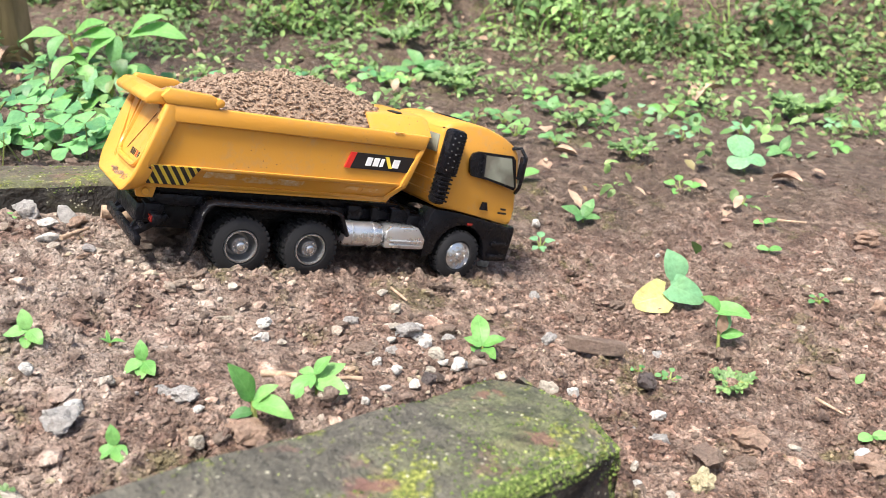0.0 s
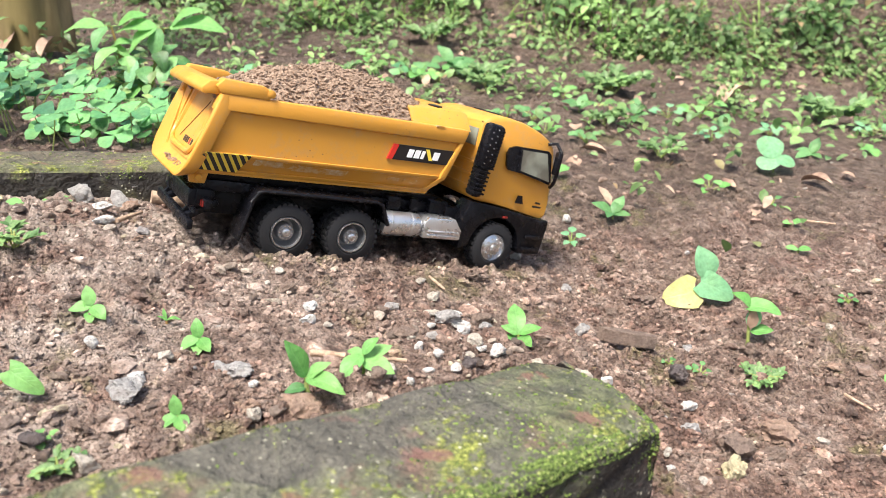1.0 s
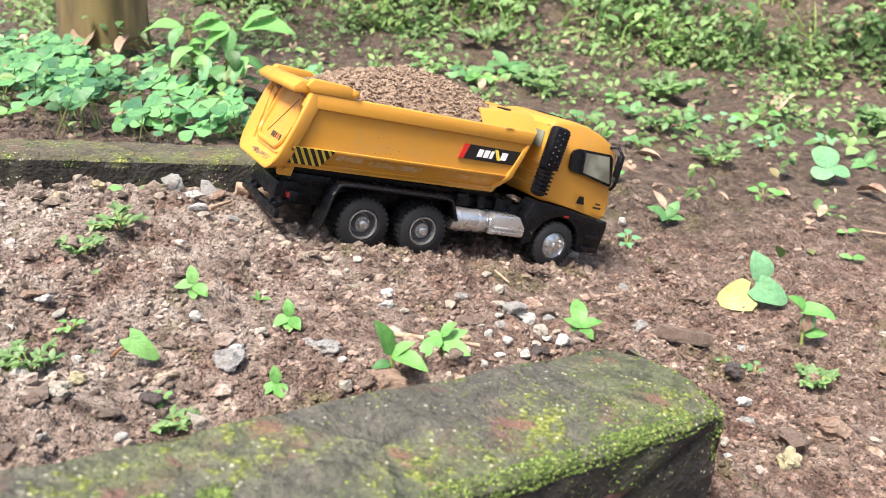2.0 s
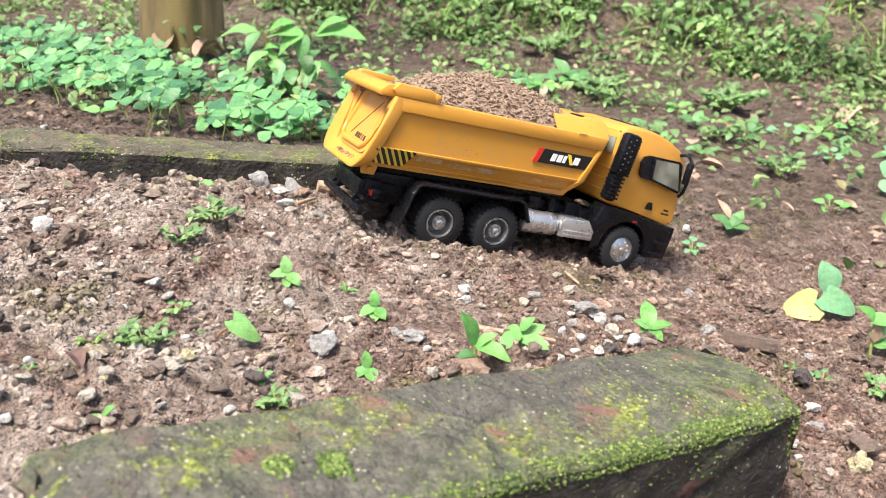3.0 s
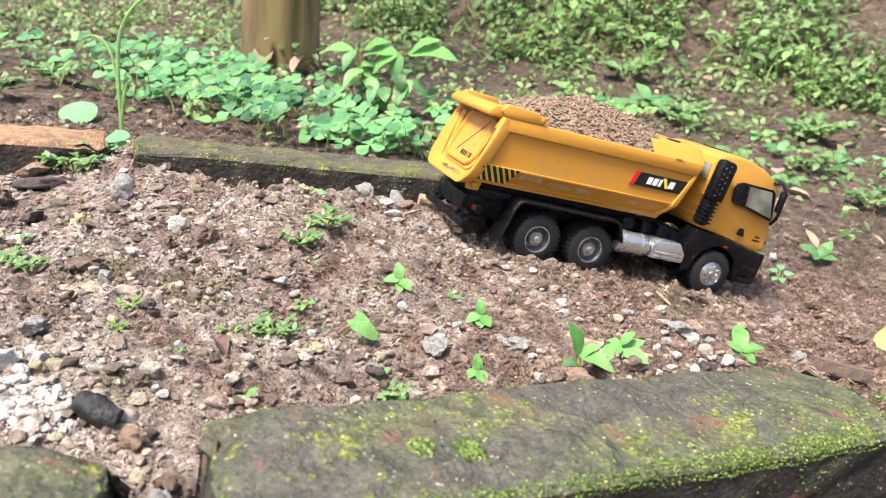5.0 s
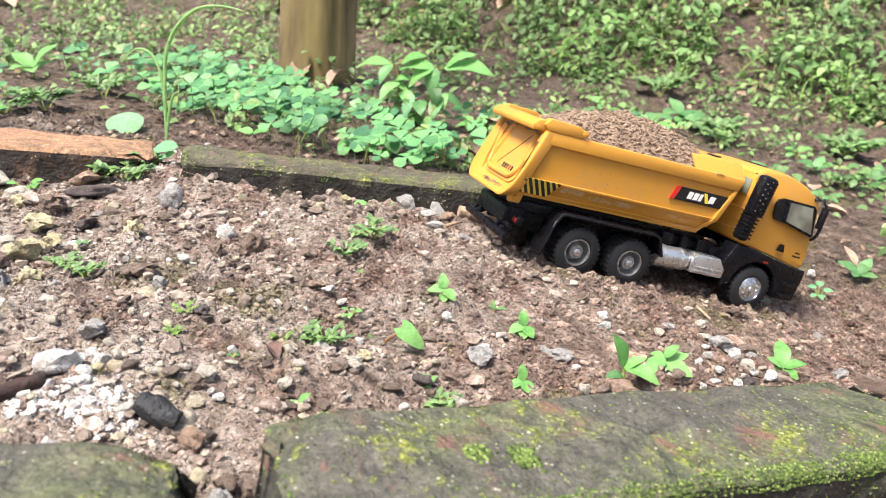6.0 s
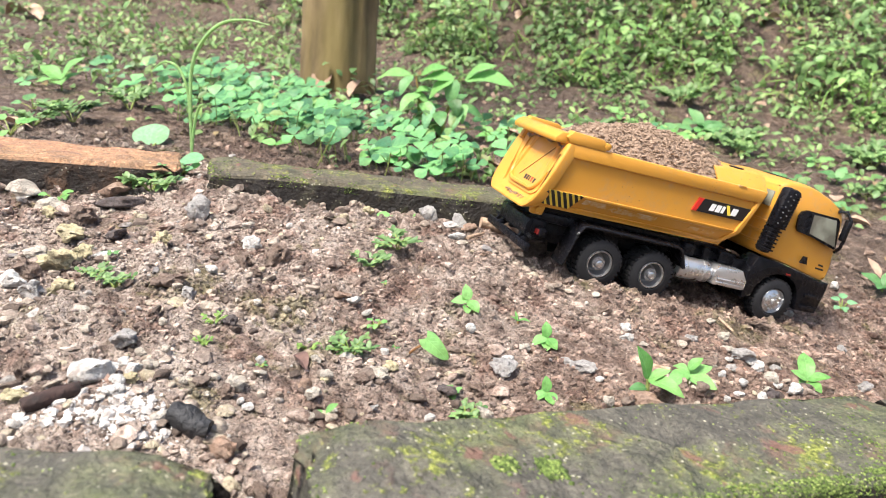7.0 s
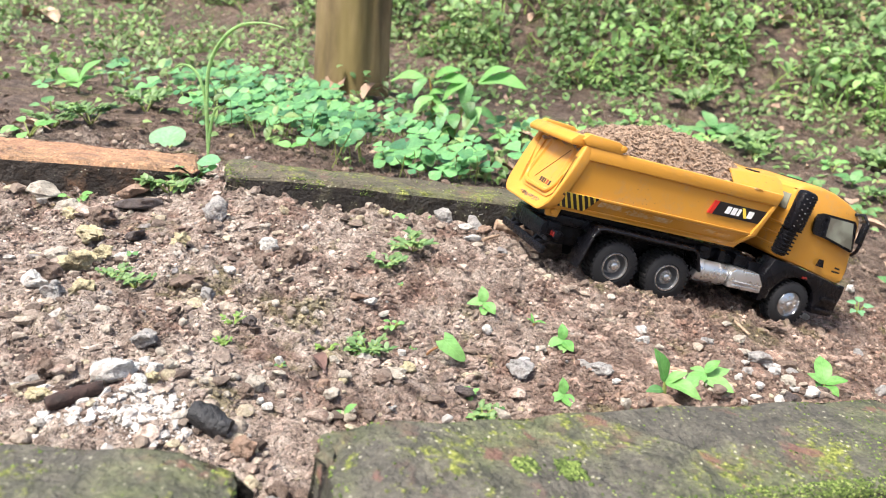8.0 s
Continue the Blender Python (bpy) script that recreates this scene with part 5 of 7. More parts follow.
grains.parent = heap
tagged(grains, kind="stuff")
lipspots = np.stack([rng.uniform(-0.0034, 0.0012, 160), rng.uniform(0.018, 0.044, 160), rng.uniform(-0.0016, 0.0006, 160)], -1)
spill = strewn("spilled_soil", lipspots, 0.0008 + 0.0014 * rng.uniform(0, 1, 160), 1, sand)
spill.matrix_basis = TRUCK @ BED
tagged(spill, "brown soil spilled on the tailgate lip", "soil", kind="stuff")


# ---- loose stones, each lying where it lies ----
STONE_LABEL = {"white": "pale whitish pebble lying on the soil", "grey": "grey stone half sunk in the soil", "dark": "dark grey flat stone on the soil", "yellow": "yellowish porous stone on the gravel",
               "brown": "brown soil-stained stone on the ground", "orange": "orange-brown brick fragment on the soil", "pale": "beige pebble lying on the soil"}
stone_no = 0


def stone(x, y, w, kind, flat):
    """A stone w metres wide and flat times as high, partly sunk."""
    global stone_no
    stone_no += 1
    r = random.Random(stone_no)
    bm = bmesh.new()
    bmesh.ops.create_icosphere(bm, subdivisions=3 if w > 0.006 else 2, radius=0.5)
    cuts = [(Vector((r.gauss(0, 1), r.gauss(0, 1), r.gauss(0, 0.8))).normalized(), r.uniform(0.24, 0.4)) for _ in range(13)]
    for v in bm.verts:
        for n, d in cuts:
            k = v.co.dot(n) - d
            if k > 0:
                v.co = v.co - n * k * 0.92
    bm.normal_update()
    rough_up(bm, 0.05 if flat < 0.4 else 0.08 if kind in ("white", "pale") else 0.2 if kind in ("brown", "yellow", "orange") else 0.13, 4.2, stone_no * 0.37, 4)
    hi = flat * r.uniform(0.85, 1.1)
    deep = r.uniform(0.6, 0.95)
    size = Vector((w * 1.12, w * 1.12 * deep, w * 1.12 * hi))
    for v in bm.verts:
        v.co = Vector((v.co.x * size.x, v.co.y * size.y, v.co.z * size.z))
    m = Matrix.Translation(at(x, y, size.z * 0.32)) @ Matrix.Rotation(r.uniform(-0.5, 0.5), 4, "Z") @ Matrix.Rotation(r.uniform(-0.2, 0.2), 4, "Y") @ Matrix.Rotation(r.uniform(-0.25, 0.15), 4, "X")
    ob = part("stone", bm, STONES[kind], None, STONE_LABEL[kind], 50, m)
    return tagged(ob, category="stone", group="loose stones")


stone(-0.2703, 0.2509, 0.0110, "white", 0.75)
stone(-0.2650, 0.2057, 0.0067, "white", 0.60)
stone(-0.2610, 0.1825, 0.0090, "grey", 0.65)
stone(-0.1963, 0.2125, 0.0068, "white", 0.70)
stone(-0.3149, 0.1677, 0.0129, "yellow", 0.75)
stone(-0.3220, 0.1561, 0.0156, "grey", 0.60)
stone(-0.3049, 0.2224, 0.0111, "yellow", 0.70)
stone(-0.3561, 0.2184, 0.0222, "yellow", 0.40)
stone(-0.3651, 0.2685, 0.0321, "dark", 0.28)
stone(-0.2490, 0.1110, 0.0195, "white", 0.5)
stone(-0.2413, 0.1199, 0.0080, "white", 0.70)
stone(-0.2391, 0.1092, 0.0078, "white", 0.55)
stone(-0.2301, 0.1660, 0.0083, "dark", 0.60)
stone(-0.1242, 0.2053, 0.0142, "grey", 0.70)
stone(-0.1236, 0.2136, 0.0075, "white", 0.70)
stone(-0.0931, 0.2253, 0.0133, "grey", 0.50)
stone(-0.1635, 0.1750, 0.0074, "yellow", 0.60)
stone(-0.1718, 0.1888, 0.0043, "white", 0.90)
stone(-0.1923, 0.1012, 0.0105, "orange", 0.80)
stone(-0.1690, 0.0800, 0.0120, "grey", 1.20)
stone(-0.1735, 0.0885, 0.0080, "brown", 0.80)
stone(-0.1655, 0.0905, 0.0070, "brown", 0.90)
stone(-0.2616, 0.2270, 0.0127, "brown", 0.75)
stone(-0.2490, 0.2380, 0.0134, "brown", 0.80)
stone(-0.2410, 0.3364, 0.0091, "yellow", 0.70)
stone(-0.2049, 0.2174, 0.0106, "orange", 0.35)
stone(-0.0795, 0.2884, 0.0072, "white", 0.50)
stone(-0.3913, 0.2417, 0.0173, "pale", 0.60)
stone(-0.4204, 0.2516, 0.0201, "pale", 0.60)
stone(-0.3376, 0.1874, 0.0168, "yellow", 0.80)
stone(-0.3333, 0.2010, 0.0112, "yellow", 0.70)
stone(-0.3550, 0.1953, 0.0152, "pale", 0.50)
stone(-0.3386, 0.1635, 0.0155, "white", 0.50)
stone(-0.2606, 0.1375, 0.0148, "grey", 0.50)
stone(-0.2704, 0.1008, 0.0077, "brown", 1.30)
stone(-0.2077, 0.1337, 0.0078, "pale", 0.80)
stone(-0.2091, 0.1523, 0.0046, "white", 0.80)
stone(-0.2003, 0.1971, 0.0035, "white", 0.80)
stone(-0.1796, 0.1342, 0.0076, "pale", 0.50)
stone(-0.1695, 0.1593, 0.0067, "brown", 0.70)
stone(-0.1417, 0.1583, 0.0048, "white", 0.90)
stone(-0.2191, 0.1926, 0.0046, "pale", 0.90)
stone(-0.2346, 0.1939, 0.0063, "pale", 0.60)
stone(-0.2408, 0.1383, 0.0060, "pale", 0.60)
stone(-0.2348, 0.1041, 0.0074, "white", 0.60)
stone(-0.2525, 0.1292, 0.0068, "white", 0.65)
stone(-0.3112, 0.2623, 0.0160, "grey", 0.90)
stone(-0.4166, 0.3253, 0.0131, "pale", 0.70)
stone(-0.2404, 0.1268, 0.0059, "pale", 0.80)
stone(-0.2369, 0.1131, 0.0061, "yellow", 0.80)
stone(-0.2625, 0.0892, 0.0087, "yellow", 0.70)
stone(-0.2508, 0.1502, 0.0048, "pale", 0.70)
stone(-0.2158, 0.1319, 0.0057, "pale", 0.70)
stone(-0.2089, 0.1283, 0.0064, "brown", 0.80)
stone(-0.2029, 0.1278, 0.0038, "white", 0.90)
stone(-0.2734, 0.2064, 0.0045, "white", 0.80)
stone(-0.2683, 0.2327, 0.0041, "pale", 0.80)
stone(-0.0848, 0.2171, 0.0050, "white", 0.60)
stone(-0.0438, 0.2429, 0.0118, "pale", 0.50)
stone(-0.0770, 0.2738, 0.0075, "white", 0.60)
stone(-0.0209, 0.3101, 0.0083, "white", 0.60)
stone(-0.0133, 0.2999, 0.0075, "white", 0.60)
stone(-0.0264, 0.2886, 0.0067, "grey", 0.60)
stone(-0.0077, 0.2879, 0.0073, "pale", 0.70)
stone(0.0605, 0.5243, 0.0087, "white", 0.80)
stone(0.0182, 0.4368, 0.0074, "pale", 0.60)
stone(-0.1413, 0.1789, 0.0092, "dark", 0.50)
stone(-0.1878, 0.1578, 0.0050, "pale", 0.70)
stone(-0.1823, 0.1538, 0.0067, "pale", 0.70)
stone(-0.1326, 0.1899, 0.0071, "brown", 0.80)
stone(-0.1884, 0.1494, 0.0057, "orange", 0.80)
stone(-0.2217, 0.1233, 0.0056, "pale", 0.80)
stone(-0.2489, 0.1341, 0.0051, "pale", 0.70)
stone(0.0133, 0.3123, 0.0132, "dark", 0.35)
stone(-0.0414, 0.2306, 0.0114, "pale", 0.75)
stone(-0.0663, 0.2046, 0.0145, "orange", 0.50)
stone(-0.0806, 0.1990, 0.0076, "orange", 0.80)
stone(0.0871, 0.2940, 0.0085, "white", 0.70)
stone(0.0883, 0.3151, 0.0095, "dark", 1.00)
stone(0.0818, 0.2700, 0.0085, "grey", 0.80)
stone(0.1211, 0.2797, 0.0166, "orange", 0.55)
stone(0.0971, 0.2593, 0.0164, "brown", 0.75)
stone(0.0884, 0.2389, 0.0136, "yellow", 0.75)
stone(0.1164, 0.2671, 0.0093, "brown", 0.60)
stone(0.1368, 0.3559, 0.0108, "brown", 1.00)
stone(0.0457, 0.4070, 0.0073, "grey", 0.80)
stone(0.0927, 0.4108, 0.0137, "brown", 0.45)
stone(-0.0145, 0.3039, 0.0087, "white", 0.60)
stone(0.0389, 0.2901, 0.0091, "pale", 0.70)
stone(0.0494, 0.2898, 0.0061, "white", 0.80)
stone(0.0456, 0.3412, 0.0081, "grey", 0.80)
stone(0.0013, 0.2773, 0.0095, "white", 0.70)
stone(-0.0109, 0.2591, 0.0081, "dark", 0.80)
stone(-0.0057, 0.2844, 0.0053, "white", 0.80)
stone(-0.0319, 0.2753, 0.0047, "white", 0.90)
stone(-0.0157, 0.2544, 0.0053, "white", 0.80)
stone(0.1695, 0.2761, 0.0079, "white", 0.80)
stone(0.1654, 0.2636, 0.0153, "orange", 0.60)
stone(0.2381, 0.4453, 0.0105, "brown", 0.70)
stone(0.1985, 0.3992, 0.0073, "pale", 0.50)
stone(0.2526, 0.4187, 0.0118, "orange", 0.80)
stone(0.1785, 0.3501, 0.0098, "orange", 0.30)
stone(0.0373, 0.2358, 0.0048, "brown", 0.70)
stone(0.0636, 0.2327, 0.0045, "white", 0.90)
stone(0.0880, 0.2843, 0.0057, "orange", 0.60)
stone(-0.0825, 0.5190, 0.0179, "white", 0.60)
stone(-0.1201, 0.4447, 0.0144, "orange", 0.80)
stone(-0.0805, 0.3939, 0.0076, "white", 0.60)
stone(-0.1305, 0.3768, 0.0113, "grey", 0.80)
stone(-0.1918, 0.3813, 0.0146, "grey", 0.80)
stone(-0.2088, 0.3569, 0.0128, "grey", 0.90)
stone(-0.1868, 0.3337, 0.0101, "white", 0.50)
stone(-0.1765, 0.3426, 0.0090, "orange", 0.60)
stone(-0.1199, 0.2304, 0.0074, "pale", 0.70)
stone(-0.1446, 0.2265, 0.0053, "white", 0.90)
stone(-0.0353, 0.5304, 0.0248, "brown", 0.60)
stone(0.3045, 0.5332, 0.0192, "orange", 0.60)
stone(0.1039, 0.3600, 0.0081, "grey", 0.60)
stone(-0.1241, 0.1754, 0.0095, "pale", 0.70)
stone(-0.0276, 0.2963, 0.0055, "white", 0.60)
stone(-0.0362, 0.2838, 0.0058, "pale", 0.70)
stone(-0.0233, 0.2652, 0.0055, "white", 0.70)
stone(-0.0262, 0.2475, 0.0056, "white", 0.60)
stone(-0.0319, 0.2331, 0.0041, "white", 0.80)
stone(-0.0033, 0.3143, 0.0068, "grey", 0.70)
stone(-0.1006, 0.2280, 0.0064, "grey", 0.50)
stone(-0.1754, 0.3132, 0.0103, "white", 0.50)
stone(-0.2839, 0.2692, 0.0081, "pale", 0.70)
stone(-0.2880, 0.3008, 0.0066, "pale", 0.70)
stone(-0.3663, 0.2389, 0.0178, "brown", 0.70)
stone(-0.3384, 0.2301, 0.0138, "dark", 0.45)
stone(-0.2757, 0.1873, 0.0170, "brown", 0.40)
stone(-0.3413, 0.1748, 0.0129, "brown", 0.60)
stone(-0.3231, 0.2017, 0.0080, "white", 0.60)
stone(-0.3867, 0.2364, 0.0152, "yellow", 0.55)
stone(-0.3311, 0.1918, 0.0096, "yellow", 0.75)
stone(-0.0787, 0.2825, 0.0067, "white", 0.40)
stone(-0.0501, 0.3037, 0.0088, "brown", 0.35)
stone(-0.0206, 0.3053, 0.0137, "grey", 0.50)
stone(-0.0048, 0.3237, 0.0144, "brown", 0.35)
stone(-0.0284, 0.3341, 0.0082, "pale", 0.60)
stone(-0.0387, 0.2885, 0.0142, "brown", 0.40)
stone(-0.0074, 0.3703, 0.0158, "brown", 0.40)
stone(-0.0264, 0.3086, 0.0060, "pale", 0.60)
stone(-0.0353, 0.3457, 0.0071, "pale", 0.40)
stone(-0.0602, 0.3222, 0.0073, "brown", 0.50)
stone(-0.0696, 0.2736, 0.0054, "pale", 0.50)
stone(-0.1821, 0.1428, 0.0073, "pale", 0.70)
stone(-0.2385, 0.1274, 0.0055, "pale", 0.70)
stone(-0.2123, 0.1217, 0.0040, "pale", 0.70)
stone(-0.1637, 0.1657, 0.0072, "pale", 0.60)
stone(-0.1813, 0.1528, 0.0058, "yellow", 0.70)
stone(-0.2368, 0.1039, 0.0072, "white", 0.50)
stone(-0.1996, 0.1275, 0.0052, "white", 0.60)
stone(-0.1690, 0.1435, 0.0052, "brown", 0.60)
stone(-0.1598, 0.1477, 0.0044, "grey", 0.60)
stone(-0.3811, 0.2816, 0.0246, "orange", 0.35)
stone(-0.2517, 0.2217, 0.0080, "brown", 0.60)
stone(-0.2195, 0.2514, 0.0071, "orange", 0.40)
stone(-0.1574, 0.3046, 0.0067, "orange", 0.40)
stone(-0.1441, 0.3553, 0.0257, "brown", 0.40)
stone(-0.0907, 0.2993, 0.0072, "brown", 0.60)
stone(-0.0466, 0.3092, 0.0083, "grey", 0.40)
stone(-0.0287, 0.3058, 0.0062, "pale", 0.50)
stone(-0.0794, 0.1975, 0.0068, "pale", 0.70)
stone(-0.1171, 0.2323, 0.0049, "orange", 0.70)
stone(-0.0180, 0.3140, 0.0074, "white", 0.50)
stone(-0.0111, 0.2764, 0.0062, "pale", 0.60)
stone(0.0683, 0.3853, 0.0073, "brown", 0.50)

# flat slab lying in the soil
bm = bmesh.new()
prism(bm, [(-0.0150, 0.0010), (-0.0110, 0.0045), (0.0050, 0.0040), (0.0150, -0.0005), (0.0125, -0.0055), (-0.0020, -0.0040)], -0.0035, 0.0035, 0.0006)
bmesh.ops.subdivide_edges(bm, edges=[e for e in bm.edges if e.calc_length() > 0.004], cuts=2)
bm.normal_update()
rough_up(bm, 0.0007, 220, 6)
tagged(part("stone", bm, STONES["brown"], None, "flat reddish-brown slab of stone lying in the soil", 40, Matrix.Translation(at(0.0690, 0.3430, 0.0080)) @ Matrix.Rotation(radians(-14), 4, "Z") @ Matrix.Rotation(radians(8), 4, "Y") @ Matrix.Rotation(radians(80), 4, "X")), category="stone", group="loose stones")

# flat stone leaning on the brick, and the lumps of the ash heap
bm = bmesh.new()
prism(bm, [(-0.003, 0), (0.0045, 0.0005), (0.0052, 0.004), (0.0, 0.0125), (-0.0045, 0.0135), (-0.0055, 0.009)], 0, 0.003, 0.0008)
rough_up(bm, 0.0006, 200, 2)
tagged(part("stone", bm, STONES["grey"], None, "flat grey stone leaning against the brick", 40, Matrix.Translation(at(-0.1835, 0.3480, -0.001)) @ Matrix.Rotation(radians(20), 4, "Z") @ Matrix.Rotation(radians(-20), 4, "X")), category="stone", group="loose stones")

a = rng.normal(size=(1500, 2)) * (0.0125, 0.006)
ash_xy = a @ np.array([[0.94, 0.34], [-0.34, 0.94]]) + (-0.2335, 0.0955)
tagged(strewn("ash_lumps", on_ground(ash_xy[:, 0], ash_xy[:, 1]), np.where(np.arange(1500) % 13 == 0, 0.0022 + 0.0042 * rng.uniform(0, 1, 1500) ** 2, 0.0004 + 0.0013 * rng.uniform(0, 1, 1500) ** 2), 2, ash, flat=0.75, sink=0.4, lump=0.4), "heap of crumbly white ash on the gravel", "ash", kind="stuff")


def charred(x0, y0, x1, y1, r, material, label, seed):
    """A burnt piece of wood lying between two places."""
    a, b = at(x0, y0, r * 0.7), at(x1, y1, r * 0.7)
    bm = bmesh.new()
    n = 15
    pts = [a.lerp(b, i / n) for i in range(n + 1)]
    rad = [r * (0.35 + 0.65 * math.sin(math.pi * min(1, max(0, 0.12 + 0.8 * i / n))) ** 0.5) for i in range(n + 1)]
    tube(bm, [p - a for p in pts], rad, 16)
    bm.normal_update()
    rough_up(bm, r * 0.35, 120, seed, 4)
    ob = part("charcoal", bm, material, None, label, 45, Matrix.Translation(a))
    return tagged(ob, category="charcoal", group="burnt wood")


charred(-0.2155, 0.1055, -0.2015, 0.1068, 0.0045, coal, "shiny black lump of charcoal on the gravel", 1.0)
charred(-0.2545, 0.0840, -0.2455, 0.0985, 0.0029, coal_b, "dark brown charred stick on white ash", 5.0)


# ---- dry leaves, bark and twigs ----
def dry_leaf(x, y, length, az, pitch=12, curl=0.9, wide=0.5, lift=0.002, label="dry curled brown leaf on the soil", material=dry):
    bm = bmesh.new()
    leaf(bm, (0, 0, 0), az, pitch, length, length * wide, curl, 0.75, "ovate", 9)
    bm.normal_update()
    rough_up(bm, length * 0.03, 90, x * 31, 3)
    return tagged(part("dry_leaf", bm, material, None, label, 60, Matrix.Translation(at(x, y, lift))), category="leaf", group="fallen leaves")


dry_leaf(-0.1860, 0.6290, 0.040, 20, 40, 0.9, 0.6, label="pale tan dry leaf curled up on the soil")
dry_leaf(-0.2480, 0.5790, 0.042, 2, 16, 0.7, 0.42)
dry_leaf(-0.1985, 0.1600, 0.013, 320, 12, 0.9, 0.45, label="dark brown curled leaf on the gravel", material=dead_m)
dry_leaf(-0.1780, 0.5860, 0.034, -8, 24, 1.1, 0.5)
dry_leaf(0.3150, 0.9850, 0.046, 15, 40, 0.5, 0.8, label="pale pinkish dry leaf standing on the path")
dry_leaf(0.3700, 1.0300, 0.02, 40, 25, 0.5, 0.7)
dry_leaf(0.1200, 0.7000, 0.032, 160, 14, 0.6, 0.5, label="pale pinkish dry leaf on the path")
dry_leaf(-1.1500, 1.0300, 0.085, 175, 22, 0.6, 0.55, label="large dry tan leaf on the bank")
dry_leaf(-0.2600, 0.7600, 0.04, -20, 18, 0.6, 0.4)
dry_leaf(-0.1300, 0.5230, 0.022, 60, 30, 0.6, 0.5)
dry_leaf(-0.1130, 0.5130, 0.02, 120, 26, 0.8, 0.6)
dry_leaf(-0.0280, 0.4800, 0.03, 20, 14, 0.6, 0.5)
dry_leaf(0.2900, 0.6700, 0.032, 300, 20, 0.6, 0.4, label="pale withered leaf beside a green one")
dry_leaf(0.7200, 1.2900, 0.06, 100, 50, 0.6, 0.5, label="dark dead leaf on the bank", material=dead_m)
dry_leaf(0.6500, 1.4500, 0.07, 300, 30, 0.7, 0.6)
dry_leaf(-0.0900, 1.3000, 0.05, 200, 20, 0.6, 0.5)
dry_leaf(0.0600, 1.4200, 0.045, 30, 30, 0.6, 0.6)
dry_leaf(-0.3600, 1.3300, 0.045, 60, 30, 0.6, 0.6)
dry_leaf(0.4300, 1.5500, 0.055, 150, 30, 0.6, 0.6)
dry_leaf(-0.5450, 0.7600, 0.03, 150, 30, 0.6, 0.6, label="pale dry leaf at the foot of the post")
dry_leaf(-0.4750, 0.7520, 0.036, 100, 45, 0.5, 0.7, label="pale dry leaf at the foot of the post")
dry_leaf(-0.4400, 0.7580, 0.034, 60, 45, 0.6, 0.6, label="pale dry leaf at the foot of the post")
dry_leaf(-0.5600, 0.3650, 0.03, 20, 4, 0.5, 0.35)


def stick(pts, r0, r1, label, material=twig_m, lift=0.002, segs=9, name="twig", wob=0.0):
    """A dry twig through places on the ground, tapering from r0 to r1."""
    n = len(pts)
    way = [at(x, y, lift + dz) for x, y, dz in pts]
    o = way[0].copy()
    fine = []
    for a, b in zip(way, way[1:]):
        fine += [a.lerp(b, k / 5) for k in range(5)]
    fine.append(way[-1])
    bm = bmesh.new()
    tube(bm, [p - o for p in fine], [r0 + (r1 - r0) * i / (len(fine) - 1) for i in range(len(fine))], segs)
    bm.normal_update()
    rough_up(bm, r0 * 0.25, 160, pts[0][0] * 50, 3)
    return tagged(part(name, bm, material, None, label, 50, Matrix.Translation(o)), category=name, group="twigs and bark")


stick([(-0.1760, 0.3660, 0.003), (-0.1600, 0.3740, 0.003), (-0.1450, 0.3815, 0.002), (-0.1350, 0.3850, 0.0)], 0.0034, 0.0048, "pale rolled strip of bark beside the brick", name="bark")
stick([(-0.1480, 0.3805, 0.0035), (-0.1380, 0.3845, 0.0015), (-0.1300, 0.3830, -0.001)], 0.0022, 0.0012, "frayed end of pale bark", name="bark")
stick([(-0.0700, 0.2440, 0.003), (-0.0560, 0.2390, 0.002)], 0.0013, 0.0010, "short pale twig on the gravel")
stick([(-0.0470, 0.2440, 0.0015), (-0.0400, 0.2475, 0.002), (-0.0350, 0.2495, 0.001)], 0.0007, 0.0010, "flat tan strip of dry bark beside a seedling", name="bark")
stick([(-0.0310, 0.3480, 0.002), (-0.0230, 0.3430, 0.0)], 0.0009, 0.0007, "short pale twig on the soil")
stick([(0.2480, 0.5620, 0.001), (0.2720, 0.5600, 0.001)], 0.0012, 0.0008, "short pale twig on the path")
stick([(-0.0980, 0.5000, 0.002), (-0.0700, 0.4860, 0.003), (-0.0450, 0.4600, 0.0)], 0.0022, 0.0012, "dark curved root across the soil", coal_b)
stick([(-0.1080, 0.4100, 0.001), (-0.0820, 0.3990, 0.0)], 0.0013, 0.001, "thin dark twig on the soil", coal_b)
stick([(-0.1700, 0.3120, 0.001), (-0.1640, 0.3260, 0.006)], 0.0011, 0.0008, "pale broken twig on the soil")
stick([(0.1690, 0.3190, 0.001), (0.1770, 0.3080, 0.001)], 0.0008, 0.0006, "short pale twig on the path")

# the thread by which the truck was drawn
bm = bmesh.new()
run = [(-0.62, 0.335, 0.006), (-0.42, 0.292, 0.004), (-0.3214, 0.2887, 0.004), (-0.2199, 0.29, 0.004), (-0.1476, 0.3219, 0.006)]
tube(bm, [at(x, y, dz) for x, y, dz in run] + [TRUCK @ Vector((-0.045, 0.033, 0.015))], 0.00009, 5)
tagged(part("thread", bm, thread_m, None, "thin pale thread tied to the truck", 0), category="thread")


# ---- plants ----
def sprig(kind, x, y, label, dz=-0.0015):
    return thing(kind, label, "plant", Matrix.Translation(at(x, y, dz)), "weeds and seedlings")


